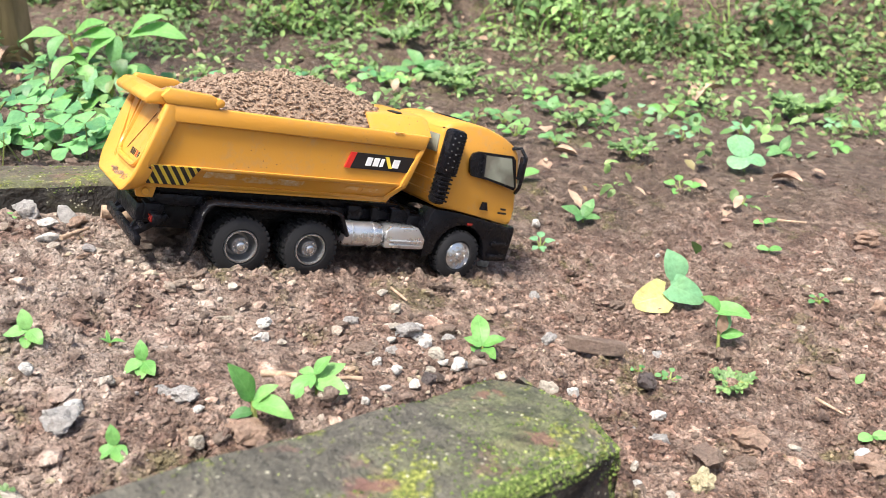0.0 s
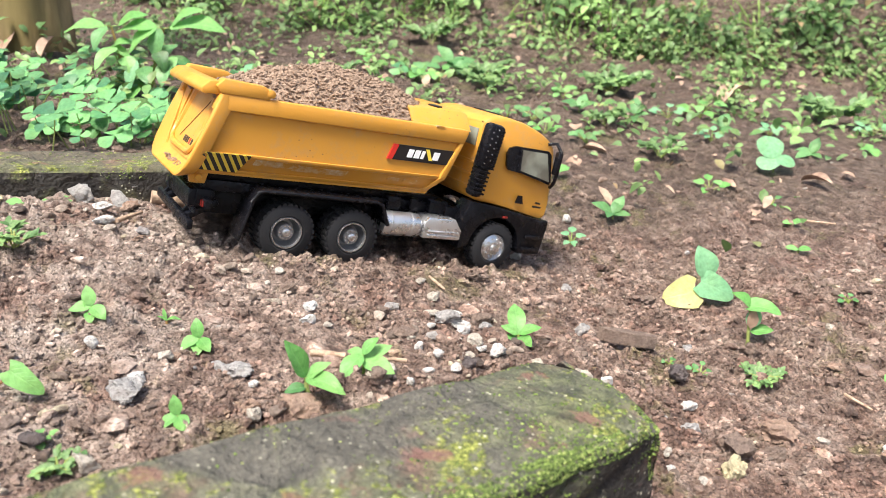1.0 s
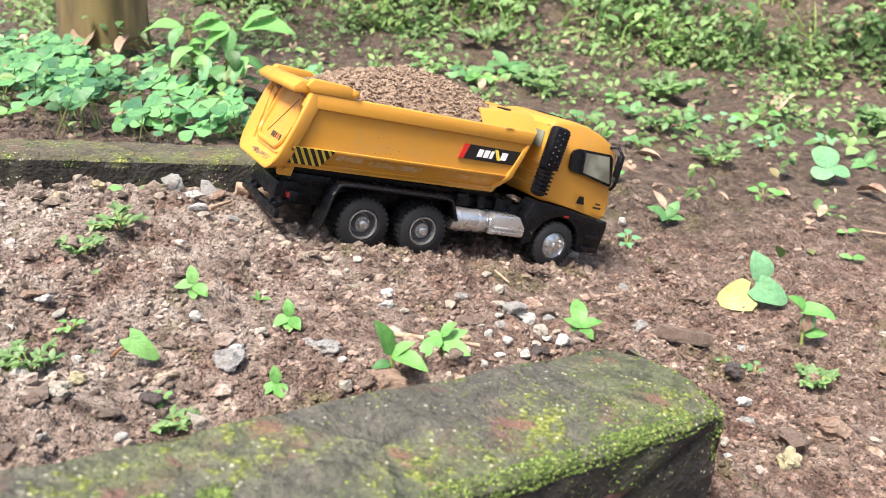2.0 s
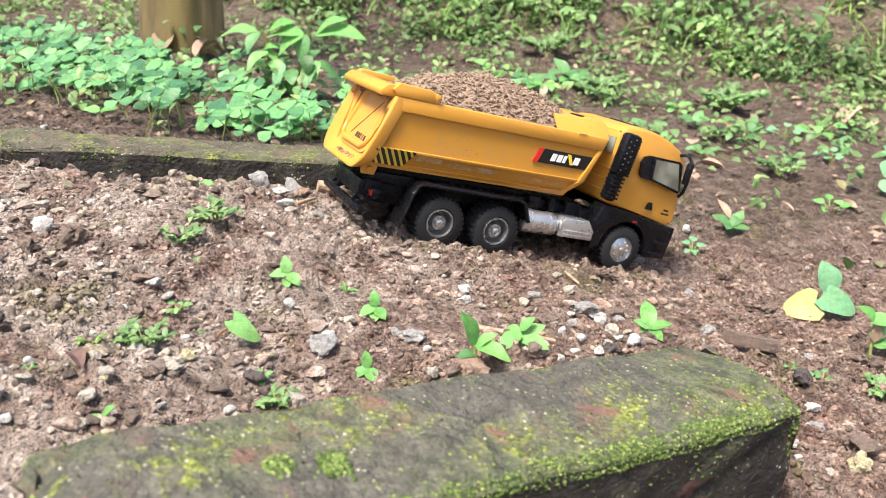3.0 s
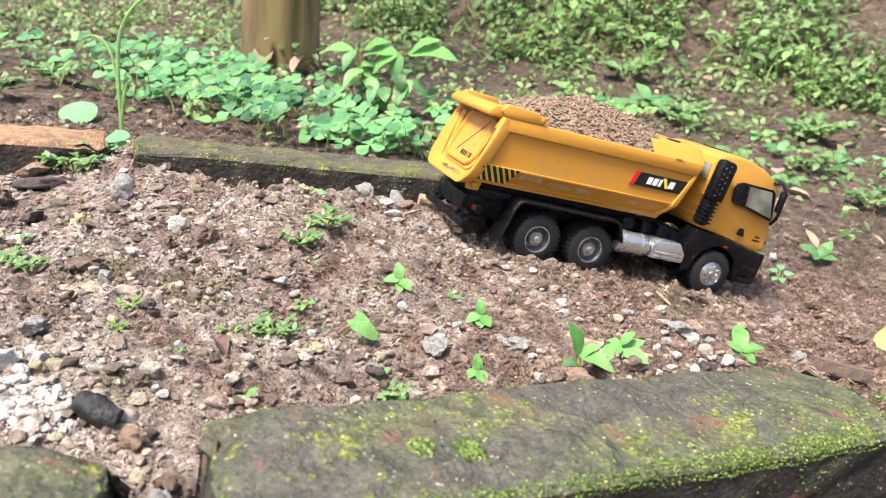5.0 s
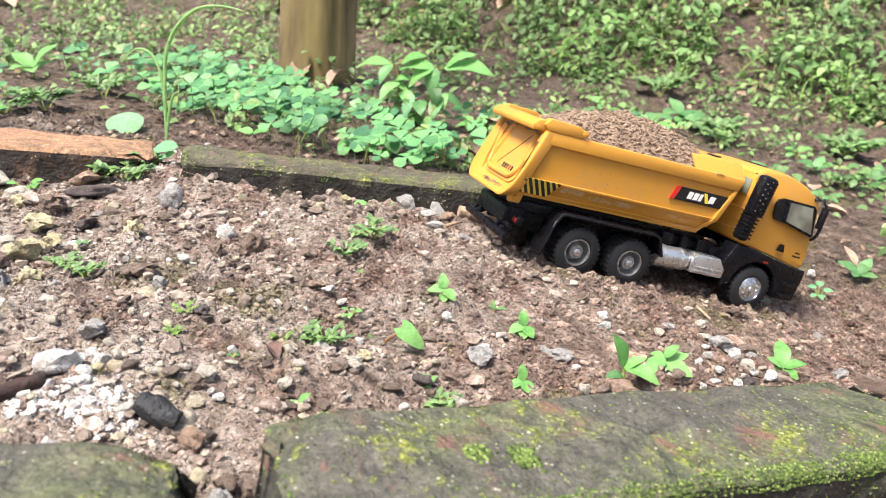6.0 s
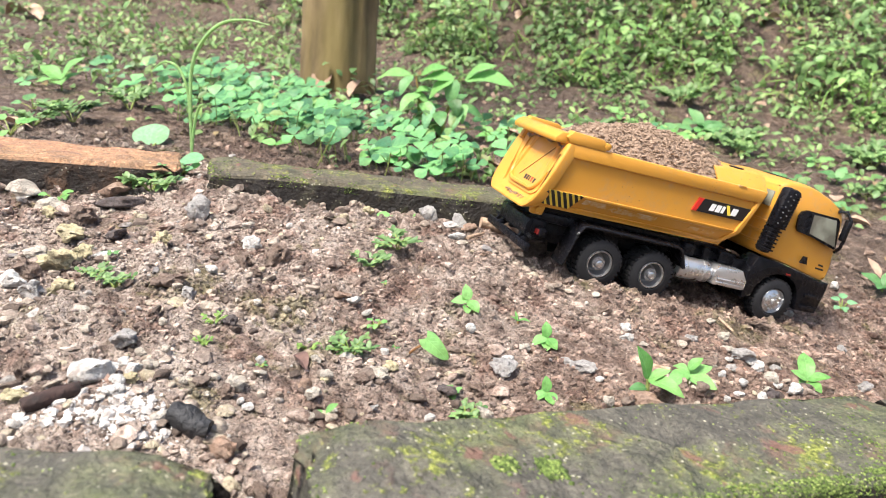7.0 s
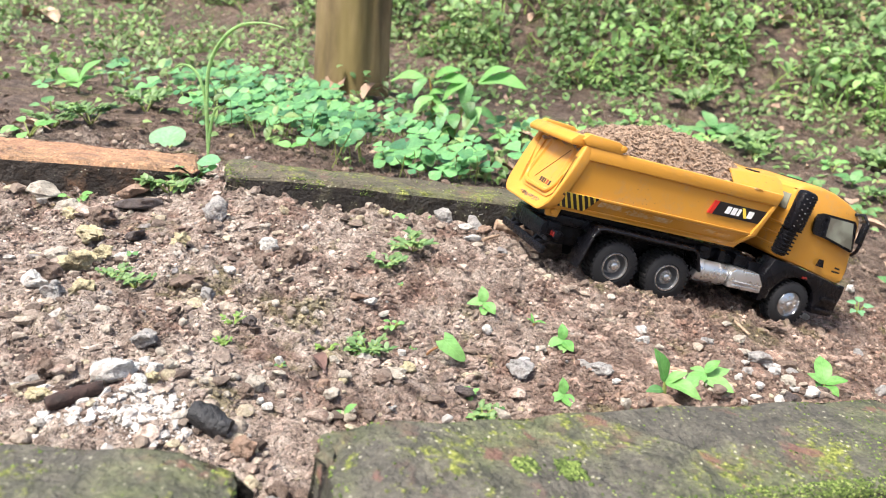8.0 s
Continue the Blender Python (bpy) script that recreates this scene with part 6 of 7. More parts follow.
def stem_to(owner, tip, r0=0.0007, r1=0.0005, bend=0.15, material=None, start=(0, 0, 0)):
    a, b = Vector(start), Vector(tip)
    mid = a.lerp(b, 0.5) + Vector((b.x - a.x, b.y - a.y, 0)) * -bend + Vector((0, 0, (b - a).length * bend))
    bm = bmesh.new()
    pts = [(a * (1 - t) ** 2 + mid * 2 * t * (1 - t) + b * t * t) for t in (0, 0.2, 0.4, 0.6, 0.8, 1)]
    tube(bm, pts, [r0 + (r1 - r0) * i / 5 for i in range(6)], 6)
    return part("stem", bm, material or stem_m, owner)


def blade(owner, base, az, pitch, length, width, droop=0.5, fold=0.25, shape="ovate", material=None, rows=8, label="", lean=24):
    bm = bmesh.new()
    leaf(bm, base, az, pitch, length, width, droop, fold, shape, rows, lean)
    return part("leaf", bm, material or leaf_fresh, owner, label, 80)


def dome(owner, r, spread, high, n, small, material, shape="ovate", stems=7):
    """A low bushy herb: stems that fan out, and one part of many small leaves along them."""
    bs, bl = bmesh.new(), bmesh.new()
    for k in range(stems):
        a = 2 * math.pi * (k + r.random()) / stems
        reach = spread * r.uniform(0.6, 1.0) / 2
        tip = Vector((math.cos(a) * reach, math.sin(a) * reach, high * r.uniform(0.5, 1.0)))
        mid = Vector((tip.x * 0.4, tip.y * 0.4, tip.z * 0.75))
        pts = [Vector((0, 0, 0)), mid * 0.6, mid, tip]
        tube(bs, pts, [0.0005, 0.0004, 0.0004, 0.0002], 5)
        for j in range(max(2, n // stems)):
            t = 0.3 + 0.7 * (j + r.random()) / max(2, n // stems)
            p = mid.lerp(tip, (t - 0.4) / 0.6) if t > 0.4 else mid * t / 0.4
            leaf(bl, p, math.degrees(a) + r.choice((-70, 70, 0)) + r.uniform(-25, 25), r.uniform(0, 45), small * r.uniform(0.7, 1.25), small * r.uniform(0.5, 0.75), 0.4, 0.2, shape, 5, 20)
    tagged(part("stem", bs, stem_m, owner), kind="stuff")
    tagged(part("foliage", bl, material, owner, "small bright green leaves", 80), kind="stuff")


plant_no = 0


def plant(kind, x, y, w):
    """A small weed of the given habit, w metres across."""
    global plant_no
    plant_no += 1
    r = random.Random(plant_no + 40)
    w = w * (0.82 if kind in ("star_pale", "star") else 1.3 if kind == "seedling" else 1.28 if kind == "herb" else 1.0)
    if kind in ("seedling", "star", "star_pale", "twist"):
        mat = {"star_pale": leaf_fresh, "twist": leaf_fresh, "seedling": leaf_fresh}.get(kind, r.choice((leaf_fresh, leaf_mid)))
        o = sprig("seedling", x, y, {"twist": "half-folded seedling with a reddish stem", "star_pale": "pale green seedling beside a dark stone"}.get(kind, "bright green seedling with spreading leaves in the soil"))
        h = w * (0.34 if kind == "seedling" else 0.45 if kind == "star" and y < 0.3 else 0.2)
        stem_to(o, (0, 0, h), 0.0006 + w * 0.012, 0.0005, 0.0, stem_red if kind == "twist" else None)
        a0 = r.uniform(0, 90)
        for k in range({"twist": 3, "seedling": 5, "star": 5, "star_pale": 5}[kind]):
            az = a0 + (90 if kind != "star_pale" else 72) * k + r.uniform(-28, 28)
            up = r.uniform(5, 45) if kind != "twist" else r.uniform(25, 45)
            le = w * r.uniform(0.34, 0.68)
            if kind == "seedling":
                az, up, le = ((95, 55, w * 0.5), (205, 6, w * 0.52), (-32, 2, w * 0.54), (285, 12, w * 0.46), (140, 35, w * 0.34))[k]
                az += r.uniform(-22, 22)
            blade(o, (0, 0, h * (1 if k < 3 else 0.75)), az, up, le, le * (0.25 if kind == "twist" else r.uniform(0.6, 0.74) if kind == "seedling" else r.uniform(0.48, 0.64)), r.uniform(0.2, 0.9), 0.2 if kind != "twist" else 0.9, "ovate", mat)
    elif kind == "single":
        o = sprig("seedling", x, y, "single broad green leaf on a bent stalk")
        stem_to(o, (w * 0.34, -0.001, w * 0.27), 0.0006, 0.0005, 0.1, stem_red)
        blade(o, (w * 0.34, 0.0, w * 0.36), -34, -14, w * 0.5, w * 0.32, 0.4, 0.08, "cleft", leaf_fresh, 12, "", 52)
    elif kind == "upright":
        o = sprig("seedling", x + 0.002, y + 0.003, "upright green seedling with long glossy leaves", 0.0)
        stem_to(o, (0.0, 0, w * 0.3), 0.0011, 0.0008, 0.0)
        blade(o, (0, 0, w * 0.3), 150, 78, w * 0.62, w * 0.28, 0.35, 0.3, "ovate", leaf_fresh, 10)
        blade(o, (0, 0, w * 0.3), -30, 22, w * 0.66, w * 0.27, 0.8, 0.3, "ovate", leaf_fresh, 10)
        blade(o, (0, 0, w * 0.27), 20, 38, w * 0.4, w * 0.2, 0.5, 0.3, "ovate", leaf_fresh)
        blade(o, (0, 0, w * 0.16), 200, 18, w * 0.3, w * 0.18, 0.6, 0.2, "ovate", leaf_mid)
        blade(o, (0, 0, w * 0.08), 250, 8, w * 0.22, w * 0.16, 0.6, 0.2, "round", leaf_mid)
    elif kind == "herb":
        o = sprig("herb", x, y, "low bushy herb with tiny green leaves")
        dome(o, r, w, w * 0.38, int(60 + w * 1500), max(0.0028, w * 0.15), leaf_herb)
    elif kind == "bigherb":
        o = sprig("herb", x, y, "spreading herb with mixed heart-shaped and tiny leaves")
        dome(o, r, w, w * 0.35, 190, 0.006, leaf_herb, stems=12)
        for k, (dx, dy, az) in enumerate(((-0.35, 0.0, 200), (-0.2, -0.15, 250), (0.05, -0.2, 290), (-0.25, 0.1, 120), (0.3, -0.05, 340))):
            stem_to(o, (dx * w * 0.8, dy * w, w * 0.3))
            blade(o, (dx * w * 0.8, dy * w, w * 0.3), az, 10, w * 0.26, w * 0.25, 0.5, 0.1, "heart", leaf_mid)
    elif kind == "rosette":
        o = sprig("weed", x, y, "low weed with rounded green leaves")
        n = r.randint(5, 7)
        mat = r.choice((leaf_fresh, leaf_mid, leaf_blue))
        for k in range(n):
            az = 360 * k / n + r.uniform(-20, 20)
            reach = w * r.uniform(0.12, 0.3)
            tip = (math.cos(radians(az)) * reach, math.sin(radians(az)) * reach, w * r.uniform(0.15, 0.4))
            stem_to(o, tip, 0.0006, 0.0004)
            le = w * r.uniform(0.24, 0.36)
            blade(o, tip, az, r.uniform(0, 25), le, le * 0.8, 0.5, 0.15, r.choice(("round", "ovate", "heart")), mat, 7)
    elif kind == "tuft":
        o = sprig("weed", x, y, "sparse yellowish-green moss-like tuft")
        dome(o, r, w, w * 0.55, 34, w * 0.22, leaf_grass, "lance", 5)
    elif kind == "pair":
        o = sprig("seedling", x, y, "seedling with two round green leaves")
        stem_to(o, (0, 0, w * 0.22), 0.0007, 0.0006, 0.0)
        for az in (r.uniform(-30, 20), r.uniform(160, 200)):
            blade(o, (0, 0, w * 0.22), az, 14, w * 0.5, w * 0.34, 0.4, 0.12, "round", leaf_fresh)
        blade(o, (0, 0, w * 0.22), 280, 30, w * 0.24, w * 0.16, 0.4, 0.2, "ovate", leaf_fresh)
    elif kind == "sprout":
        o = sprig("seedling", x, y, "small bright green sprout by the brick")
        stem_to(o, (0, 0, w * 0.25), 0.0006, 0.0005, 0.0)
        blade(o, (0, 0, w * 0.25), 30, 45, w * 0.8, w * 0.45, 0.5, 0.2)
        blade(o, (0, 0, w * 0.22), 190, 40, w * 0.5, w * 0.3, 0.5, 0.2)
    elif kind == "broad":
        o = sprig("broadleaf_seedling", x, y, "seedling with two green leaves and one yellowed leaf")
        stem_to(o, (0.000, -0.002, 0.009), 0.0008, 0.0006)
        blade(o, (-0.0035, -0.002, 0.0105), 192, 2, 0.0195, 0.0215, 0.45, 0.12, "cleft", leaf_yellow, 14, "yellowing heart-shaped leaf", 60)
        stem_to(o, (0.004, -0.001, 0.012), 0.0009, 0.0007)
        blade(o, (0.0005, 0.0, 0.0155), -24, -4, 0.0225, 0.0190, 0.4, 0.1, "cleft", leaf_blue, 13, "", 54)
        stem_to(o, (0.0055, 0.003, 0.015), 0.0009, 0.0007)
        blade(o, (0.0060, 0.003, 0.0160), 112, 60, 0.0215, 0.0165, 0.55, 0.2, "ovate", leaf_blue, 11)
    elif kind == "stalk":
        o = sprig("broadleaf_seedling", x, y, "tall seedling with drooping green leaves on a thin stalk")
        stem_to(o, (0.001, 0.002, 0.023), 0.0010, 0.0008, 0.05)
        blade(o, (0.001, 0.002, 0.024), -22, 14, 0.016, 0.012, 0.7, 0.3, "cleft", leaf_fresh, 11)
        blade(o, (0.001, 0.002, 0.023), 150, 42, 0.013, 0.008, 0.5, 0.5, "ovate", leaf_fresh)
        blade(o, (0.001, 0.0, 0.012), 60, 60, 0.013, 0.008, 0.3, 0.1, "ovate", leaf_blue)
        blade(o, (0.001, 0.0, 0.010), -10, 25, 0.012, 0.008, 0.5, 0.1, "ovate", leaf_fresh)
        blade(o, (0.001, -0.001, 0.012), 80, 70, 0.012, 0.006, 0.3, 0.2, "ovate", dry.m, 7, "reddish withered leaf")
    elif kind == "fern":
        o = sprig("herb", x, y, "low feathery herb with tiny pale leaves")
        dome(o, r, w * 0.95, w * 0.3, 150, 0.0034, leaf_herb, stems=13)
    elif kind == "fern2":
        o = sprig("herb", x, y, "bluish feathery sprig behind the brick")
        for a, h in ((80, 0.032), (190, 0.012), (-20, 0.014)):
            bm = bmesh.new()
            for j in range(6):
                p = Vector((math.cos(radians(a)) * 0.018 * j / 6 * (0.2 if h > 0.03 else 1), 0, h * (j + 1) / 6))
                for s in (0, 180):
                    leaf(bm, p, s, 12, 0.0095, 0.006, 0.3, 0.1, "ovate", 5)
            part("frond", bm, leaf_blue, o, "", 80)
    elif kind == "roundl":
        o = sprig("weed", x, y, "large rounded pale-green leaf on the path")
        stem_to(o, (0, 0, w * 0.35), 0.001, 0.0008, 0.0)
        for az, k in ((100, 1.0), (220, 0.8), (-30, 0.75), (20, 0.5)):
            blade(o, (0, 0, w * 0.35), az, 35 if az == 100 else 5, w * 0.62 * k, w * 0.62 * k, 0.4, 0.06, "round", leaf_blue, 10)
    elif kind == "leafy":
        o = sprig("weed", x, y, "weed with broad blunt leaves behind the brick")
        stem_to(o, (0, 0, w * 0.4), 0.001, 0.0008, 0.0)
        for k in range(6):
            az = 60 * k + r.uniform(-15, 15)
            blade(o, (0, 0, w * (0.4 if k % 2 else 0.28)), az, r.uniform(-20, 25), w * r.uniform(0.42, 0.55), w * 0.34, 0.7, 0.15, "ovate", r.choice((leaf_mid, leaf_blue, leaf_fresh)), 9)
    return o


plant("seedling", -0.1497, 0.2409, 0.0124)
plant("twist", -0.1282, 0.2538, 0.0121)
plant("seedling", -0.1118, 0.2427, 0.0123)
plant("single", -0.1646, 0.1967, 0.0257)
plant("upright", -0.0670, 0.2085, 0.0261)
plant("star", -0.0490, 0.2340, 0.0253)
plant("star_pale", 0.0120, 0.3120, 0.0330)
plant("herb", -0.2061, 0.2564, 0.0180)
plant("herb", -0.2009, 0.2819, 0.0214)
plant("rosette", -0.1929, 0.2448, 0.0073)
plant("herb", -0.1831, 0.1806, 0.0171)
plant("rosette", -0.1816, 0.2035, 0.0106)
plant("tuft", -0.1977, 0.1703, 0.0094)
plant("rosette", -0.2076, 0.1505, 0.0063)
plant("tuft", -0.2387, 0.1671, 0.0113)
plant("tuft", -0.2319, 0.1501, 0.0084)
plant("rosette", -0.3199, 0.2031, 0.0102)
plant("herb", -0.3127, 0.1853, 0.0149)
plant("herb", -0.2982, 0.1802, 0.0156)
plant("herb", -0.3628, 0.2919, 0.0309)
plant("herb", -0.3679, 0.3153, 0.0215)
plant("rosette", -0.3997, 0.2559, 0.0183)
plant("herb", -0.4205, 0.2831, 0.0133)
plant("herb", -0.3981, 0.2890, 0.0115)
plant("rosette", -0.4547, 0.2743, 0.0202)
plant("pair", -0.2235, 0.3298, 0.0171)
plant("rosette", -0.2171, 0.3473, 0.0127)
plant("herb", -0.1315, 0.1732, 0.0113)
plant("rosette", -0.1398, 0.1818, 0.0083)
plant("sprout", -0.1746, 0.1378, 0.0084)
plant("seedling", -0.1036, 0.1961, 0.0104)
plant("rosette", 0.0585, 0.4814, 0.0226)
plant("herb", 0.0149, 0.5150, 0.0234)
plant("pair", 0.0583, 0.6138, 0.0326)
plant("star", 0.0980, 0.5453, 0.0352)
plant("rosette", -0.1696, 0.1963, 0.0049)
plant("broad", 0.1277, 0.4193, 0.0462)
plant("stalk", 0.1397, 0.3690, 0.0262)
plant("rosette", 0.2212, 0.4277, 0.0132)
plant("fern", 0.1331, 0.3285, 0.0252)
plant("rosette", 0.1043, 0.3343, 0.0130)
plant("rosette", 0.0899, 0.3384, 0.0089)
plant("pair", 0.1788, 0.2869, 0.0146)
plant("sprout", 0.1959, 0.3344, 0.0084)
plant("bigherb", -0.0767, 0.4398, 0.0526)
plant("rosette", -0.1377, 0.5508, 0.0367)
plant("star", -0.1015, 0.6336, 0.0275)
plant("rosette", -0.0870, 0.5858, 0.0273)
plant("herb", -0.0657, 0.5500, 0.0257)
plant("star", -0.0389, 0.6231, 0.0479)
plant("herb", -0.0462, 0.5740, 0.0222)
plant("fern2", -0.1952, 0.5968, 0.0240)
plant("pair", 0.2352, 0.5502, 0.0159)
plant("pair", 0.2235, 0.5095, 0.0175)
plant("roundl", 0.2740, 0.6949, 0.0412)
plant("star", 0.3360, 0.7594, 0.0380)
plant("rosette", 0.2407, 0.6078, 0.0182)
plant("rosette", 0.2382, 0.7713, 0.0307)
plant("star", 0.0871, 0.3450, 0.0030)
plant("rosette", -0.0263, 0.7471, 0.0284)
plant("star", -0.0899, 0.7437, 0.0284)
plant("rosette", -0.1353, 0.7018, 0.0326)
plant("herb", 0.0136, 0.9336, 0.0423)
plant("star", -0.0695, 0.9481, 0.0573)
plant("rosette", 0.0588, 0.8030, 0.0366)
plant("star", 0.1751, 0.8464, 0.0589)
plant("herb", 0.1372, 0.8074, 0.0373)
plant("rosette", 0.2245, 0.8951, 0.0419)
plant("star", 0.4988, 1.5666, 0.0738)
plant("rosette", 0.4687, 0.9038, 0.0462)
plant("star", 0.4190, 0.8086, 0.0346)
plant("rosette", 0.3225, 0.8354, 0.0340)
plant("herb", 0.4436, 0.9541, 0.0715)
plant("star", -0.1928, 0.7597, 0.0652)
plant("rosette", -0.2106, 0.7640, 0.0479)
plant("rosette", -0.2500, 0.8036, 0.0445)
plant("star", -0.2631, 0.7518, 0.0482)
plant("herb", -0.0856, 0.7024, 0.0323)
plant("rosette", -0.1241, 0.7919, 0.0303)
plant("herb", -0.1590, 0.9013, 0.0414)
plant("rosette", 0.1072, 0.9417, 0.0358)
plant("star", -0.6670, 0.5509, 0.0723)
plant("rosette", -0.5912, 0.4365, 0.0390)
plant("rosette", -0.6890, 0.6523, 0.0435)
plant("herb", -0.5626, 0.5225, 0.0473)
plant("rosette", -0.5189, 0.3415, 0.0329)
plant("herb", -0.5413, 0.4265, 0.0422)
plant("star", -0.6101, 0.5691, 0.0384)
plant("herb", -0.5459, 0.3899, 0.0306)
plant("rosette", -0.0750, 0.9566, 0.0548)
plant("star", -0.0311, 1.0272, 0.0752)
plant("herb", 0.0104, 0.9633, 0.0553)
plant("rosette", 0.0278, 0.7896, 0.0399)
plant("star", 0.1157, 0.8626, 0.0436)
plant("herb", 0.1733, 1.0097, 0.0505)
plant("rosette", 0.1030, 0.7198, 0.0312)
plant("rosette", 0.0658, 0.7515, 0.0320)
plant("herb", -0.0631, 1.1498, 0.0648)
plant("star", -0.1029, 0.8241, 0.0399)
plant("rosette", -0.1394, 0.9944, 0.0475)
plant("rosette", -0.0469, 0.9441, 0.0451)
plant("star", -0.0251, 1.0068, 0.0638)
plant("herb", 0.1790, 0.9938, 0.0645)
plant("rosette", 0.2669, 0.9115, 0.0535)
plant("star", 0.2674, 0.8323, 0.0426)
plant("rosette", 0.1909, 0.6142, 0.0326)
plant("herb", 0.1702, 0.6987, 0.0357)
plant("rosette", -0.1402, 0.5392, 0.0230)
plant("leafy", -0.3121, 0.5252, 0.0389)
plant("leafy", -0.2832, 0.5381, 0.0389)
plant("rosette", -0.4308, 0.6991, 0.0383)
plant("rosette", -0.3655, 0.3222, 0.0228)
plant("pair", -0.3867, 0.4838, 0.0291)

# tall leafy weed behind the kerb
o = sprig("leafy_weed", -0.312, 0.700, "tall leafy green weed behind the bricks")
left_node, mid_node, low_node = Vector((-0.024, 0, 0.066)), Vector((0.026, -0.004, 0.062)), Vector((0.014, -0.006, 0.034))
stem_to(o, left_node, 0.0016, 0.0010, -0.05, stem_red, (-0.012, 0, 0))
stem_to(o, mid_node, 0.0020, 0.0011, 0.02, stem_red)
stem_to(o, low_node, 0.0014, 0.0009, 0.1, None, (0.006, -0.004, 0))
for base, az, up, le, wd, mt in ((left_node, 184, 14, 0.040, 0.022, leaf_fresh), (left_node, 18, 30, 0.030, 0.021, leaf_fresh), (left_node, 250, -10, 0.028, 0.014, leaf_mid),
                                 (mid_node, 12, 40, 0.038, 0.022, leaf_fresh), (mid_node, -8, 16, 0.056, 0.029, leaf_fresh), (mid_node, 176, 14, 0.042, 0.024, leaf_fresh), (mid_node, 212, -8, 0.034, 0.021, leaf_fresh),
                                 (mid_node, 255, -35, 0.030, 0.017, leaf_mid), (low_node, -4, 0, 0.036, 0.018, leaf_mid), (low_node, 60, 30, 0.026, 0.016, leaf_mid), (low_node, 195, 5, 0.030, 0.016, leaf_mid)):
    stalk = 0.006
    tip = base + Vector((math.cos(radians(az)) * stalk, math.sin(radians(az)) * stalk, 0.001))
    stem_to(o, tip, 0.0007, 0.0005, 0.1, stem_m, base)
    blade(o, tip, az, up, le, wd, 0.75, 0.16, "ovate", mt, 11)
for k in range(30):
    r = random.Random(k + 3)
    h = 0.006 + 0.046 * r.random()
    az = r.uniform(0, 360)
    foot_x = r.choice((-0.03, -0.014, 0.004, 0.018, 0.03))
    reach = r.uniform(0.006, 0.02)
    p = Vector((foot_x + math.cos(radians(az)) * reach, math.sin(radians(az)) * reach - 0.006, h))
    stem_to(o, p, 0.0007, 0.0005, 0.15, stem_m, (foot_x * 0.6, -0.003, h * 0.4))
    blade(o, p, az, r.uniform(-25, 20), r.uniform(0.018, 0.032), r.uniform(0.011, 0.018), 0.8, 0.15, r.choice(("ovate", "ovate", "heart")), r.choice((leaf_mid, leaf_fresh, leaf_deep, leaf_blue)), 9)

# disc-shaped leaf behind the red brick, and the grass stalk beside it
o = sprig("weed", -0.4575, 0.415, "round blue-green leaf standing behind the brick")
stem_to(o, (0.0, 0.012, 0.004), 0.0008, 0.0007)
blade(o, (-0.006, 0.004, 0.001), 95, 34, 0.021, 0.033, 0.15, 0.03, "round", leaf_blue, 12)
o = sprig("grass_stalk", -0.4170, 0.4100, "tall arching green grass stalk")
for pts, r0 in (([(0, 0, 0), (0.001, 0, 0.03), (0.004, 0, 0.065), (0.015, 0, 0.086), (0.032, 0, 0.098), (0.052, 0, 0.100), (0.072, 0, 0.096)], 0.0015), ([(0, 0, 0.02), (-0.001, 0, 0.05), (-0.008, 0, 0.066), (-0.020, 0, 0.070), (-0.032, 0, 0.063)], 0.0011),
                ([(0, 0, 0.0), (0.003, 0, 0.02), (0.008, 0, 0.036), (0.014, 0, 0.040)], 0.0012)):
    bm = bmesh.new()
    way = [Vector(p) for p in pts]
    fine = []
    for i in range(len(way) - 1):
        p0, p1, p2, p3 = way[max(0, i - 1)], way[i], way[i + 1], way[min(len(way) - 1, i + 2)]
        for k in range(6):
            t = k / 6
            fine.append(0.5 * (2 * p1 + (p2 - p0) * t + (2 * p0 - 5 * p1 + 4 * p2 - p3) * t * t + (3 * p1 - p0 - 3 * p2 + p3) * t ** 3))
    tube(bm, fine, [r0 * (0.6 + 0.6 * math.sin(math.pi * i / len(fine)) - 0.45 * i / len(fine)) for i in range(len(fine))], 7)
    part("blade", bm, leaf_stalk, o)
o = sprig("weed", -0.3660, 0.3300, "small round leaf in the gap between bricks")
stem_to(o, (0, 0, 0.012), 0.0008, 0.0006)
blade(o, (-0.005, 0, 0.012), 20, 12, 0.017, 0.016, 0.4, 0.1, "round", leaf_blue)
blade(o, (0, 0, 0.006), 20, 30, 0.012, 0.010, 0.4, 0.1, "round", leaf_fresh)


# ---- clover behind the bricks: too many leaves to count ----
def clover_patch(n, seed, line, spread, label):
    r = random.Random(seed)
    bs, bl = bmesh.new(), bmesh.new()
    for _ in range(n):
        k = r.random()
        (x0, y0), (x1, y1) = line
        x, y = x0 + (x1 - x0) * k + r.gauss(0, spread), y0 + (y1 - y0) * k + r.gauss(0, spread)
        p = at(x, y)
        top = p + Vector((r.gauss(0, 0.006), r.gauss(0, 0.006), r.uniform(0.006, 0.033)))
        tube(bs, [p, p.lerp(top, 0.5) + Vector((0.001, 0, 0.002)), top], [0.0006, 0.0005, 0.0004], 4)
        a0, le = r.uniform(0, 120), r.uniform(0.0075, 0.0155)
        tilt = r.uniform(-15, 25)
        for j in range(3):
            leaf(bl, top, a0 + 120 * j, tilt + r.uniform(-8, 8), le, le * 1.15, 0.3, 0.1, "wedge", 6, 28)
    o = thing("clover_patch", label, "clover", Matrix.Identity(4))
    part("stem", bs, stem_m, o)
    part("foliage", bl, leaf_clover, o, "three-part clover leaves", 80)
    tagged(o, kind="stuff")


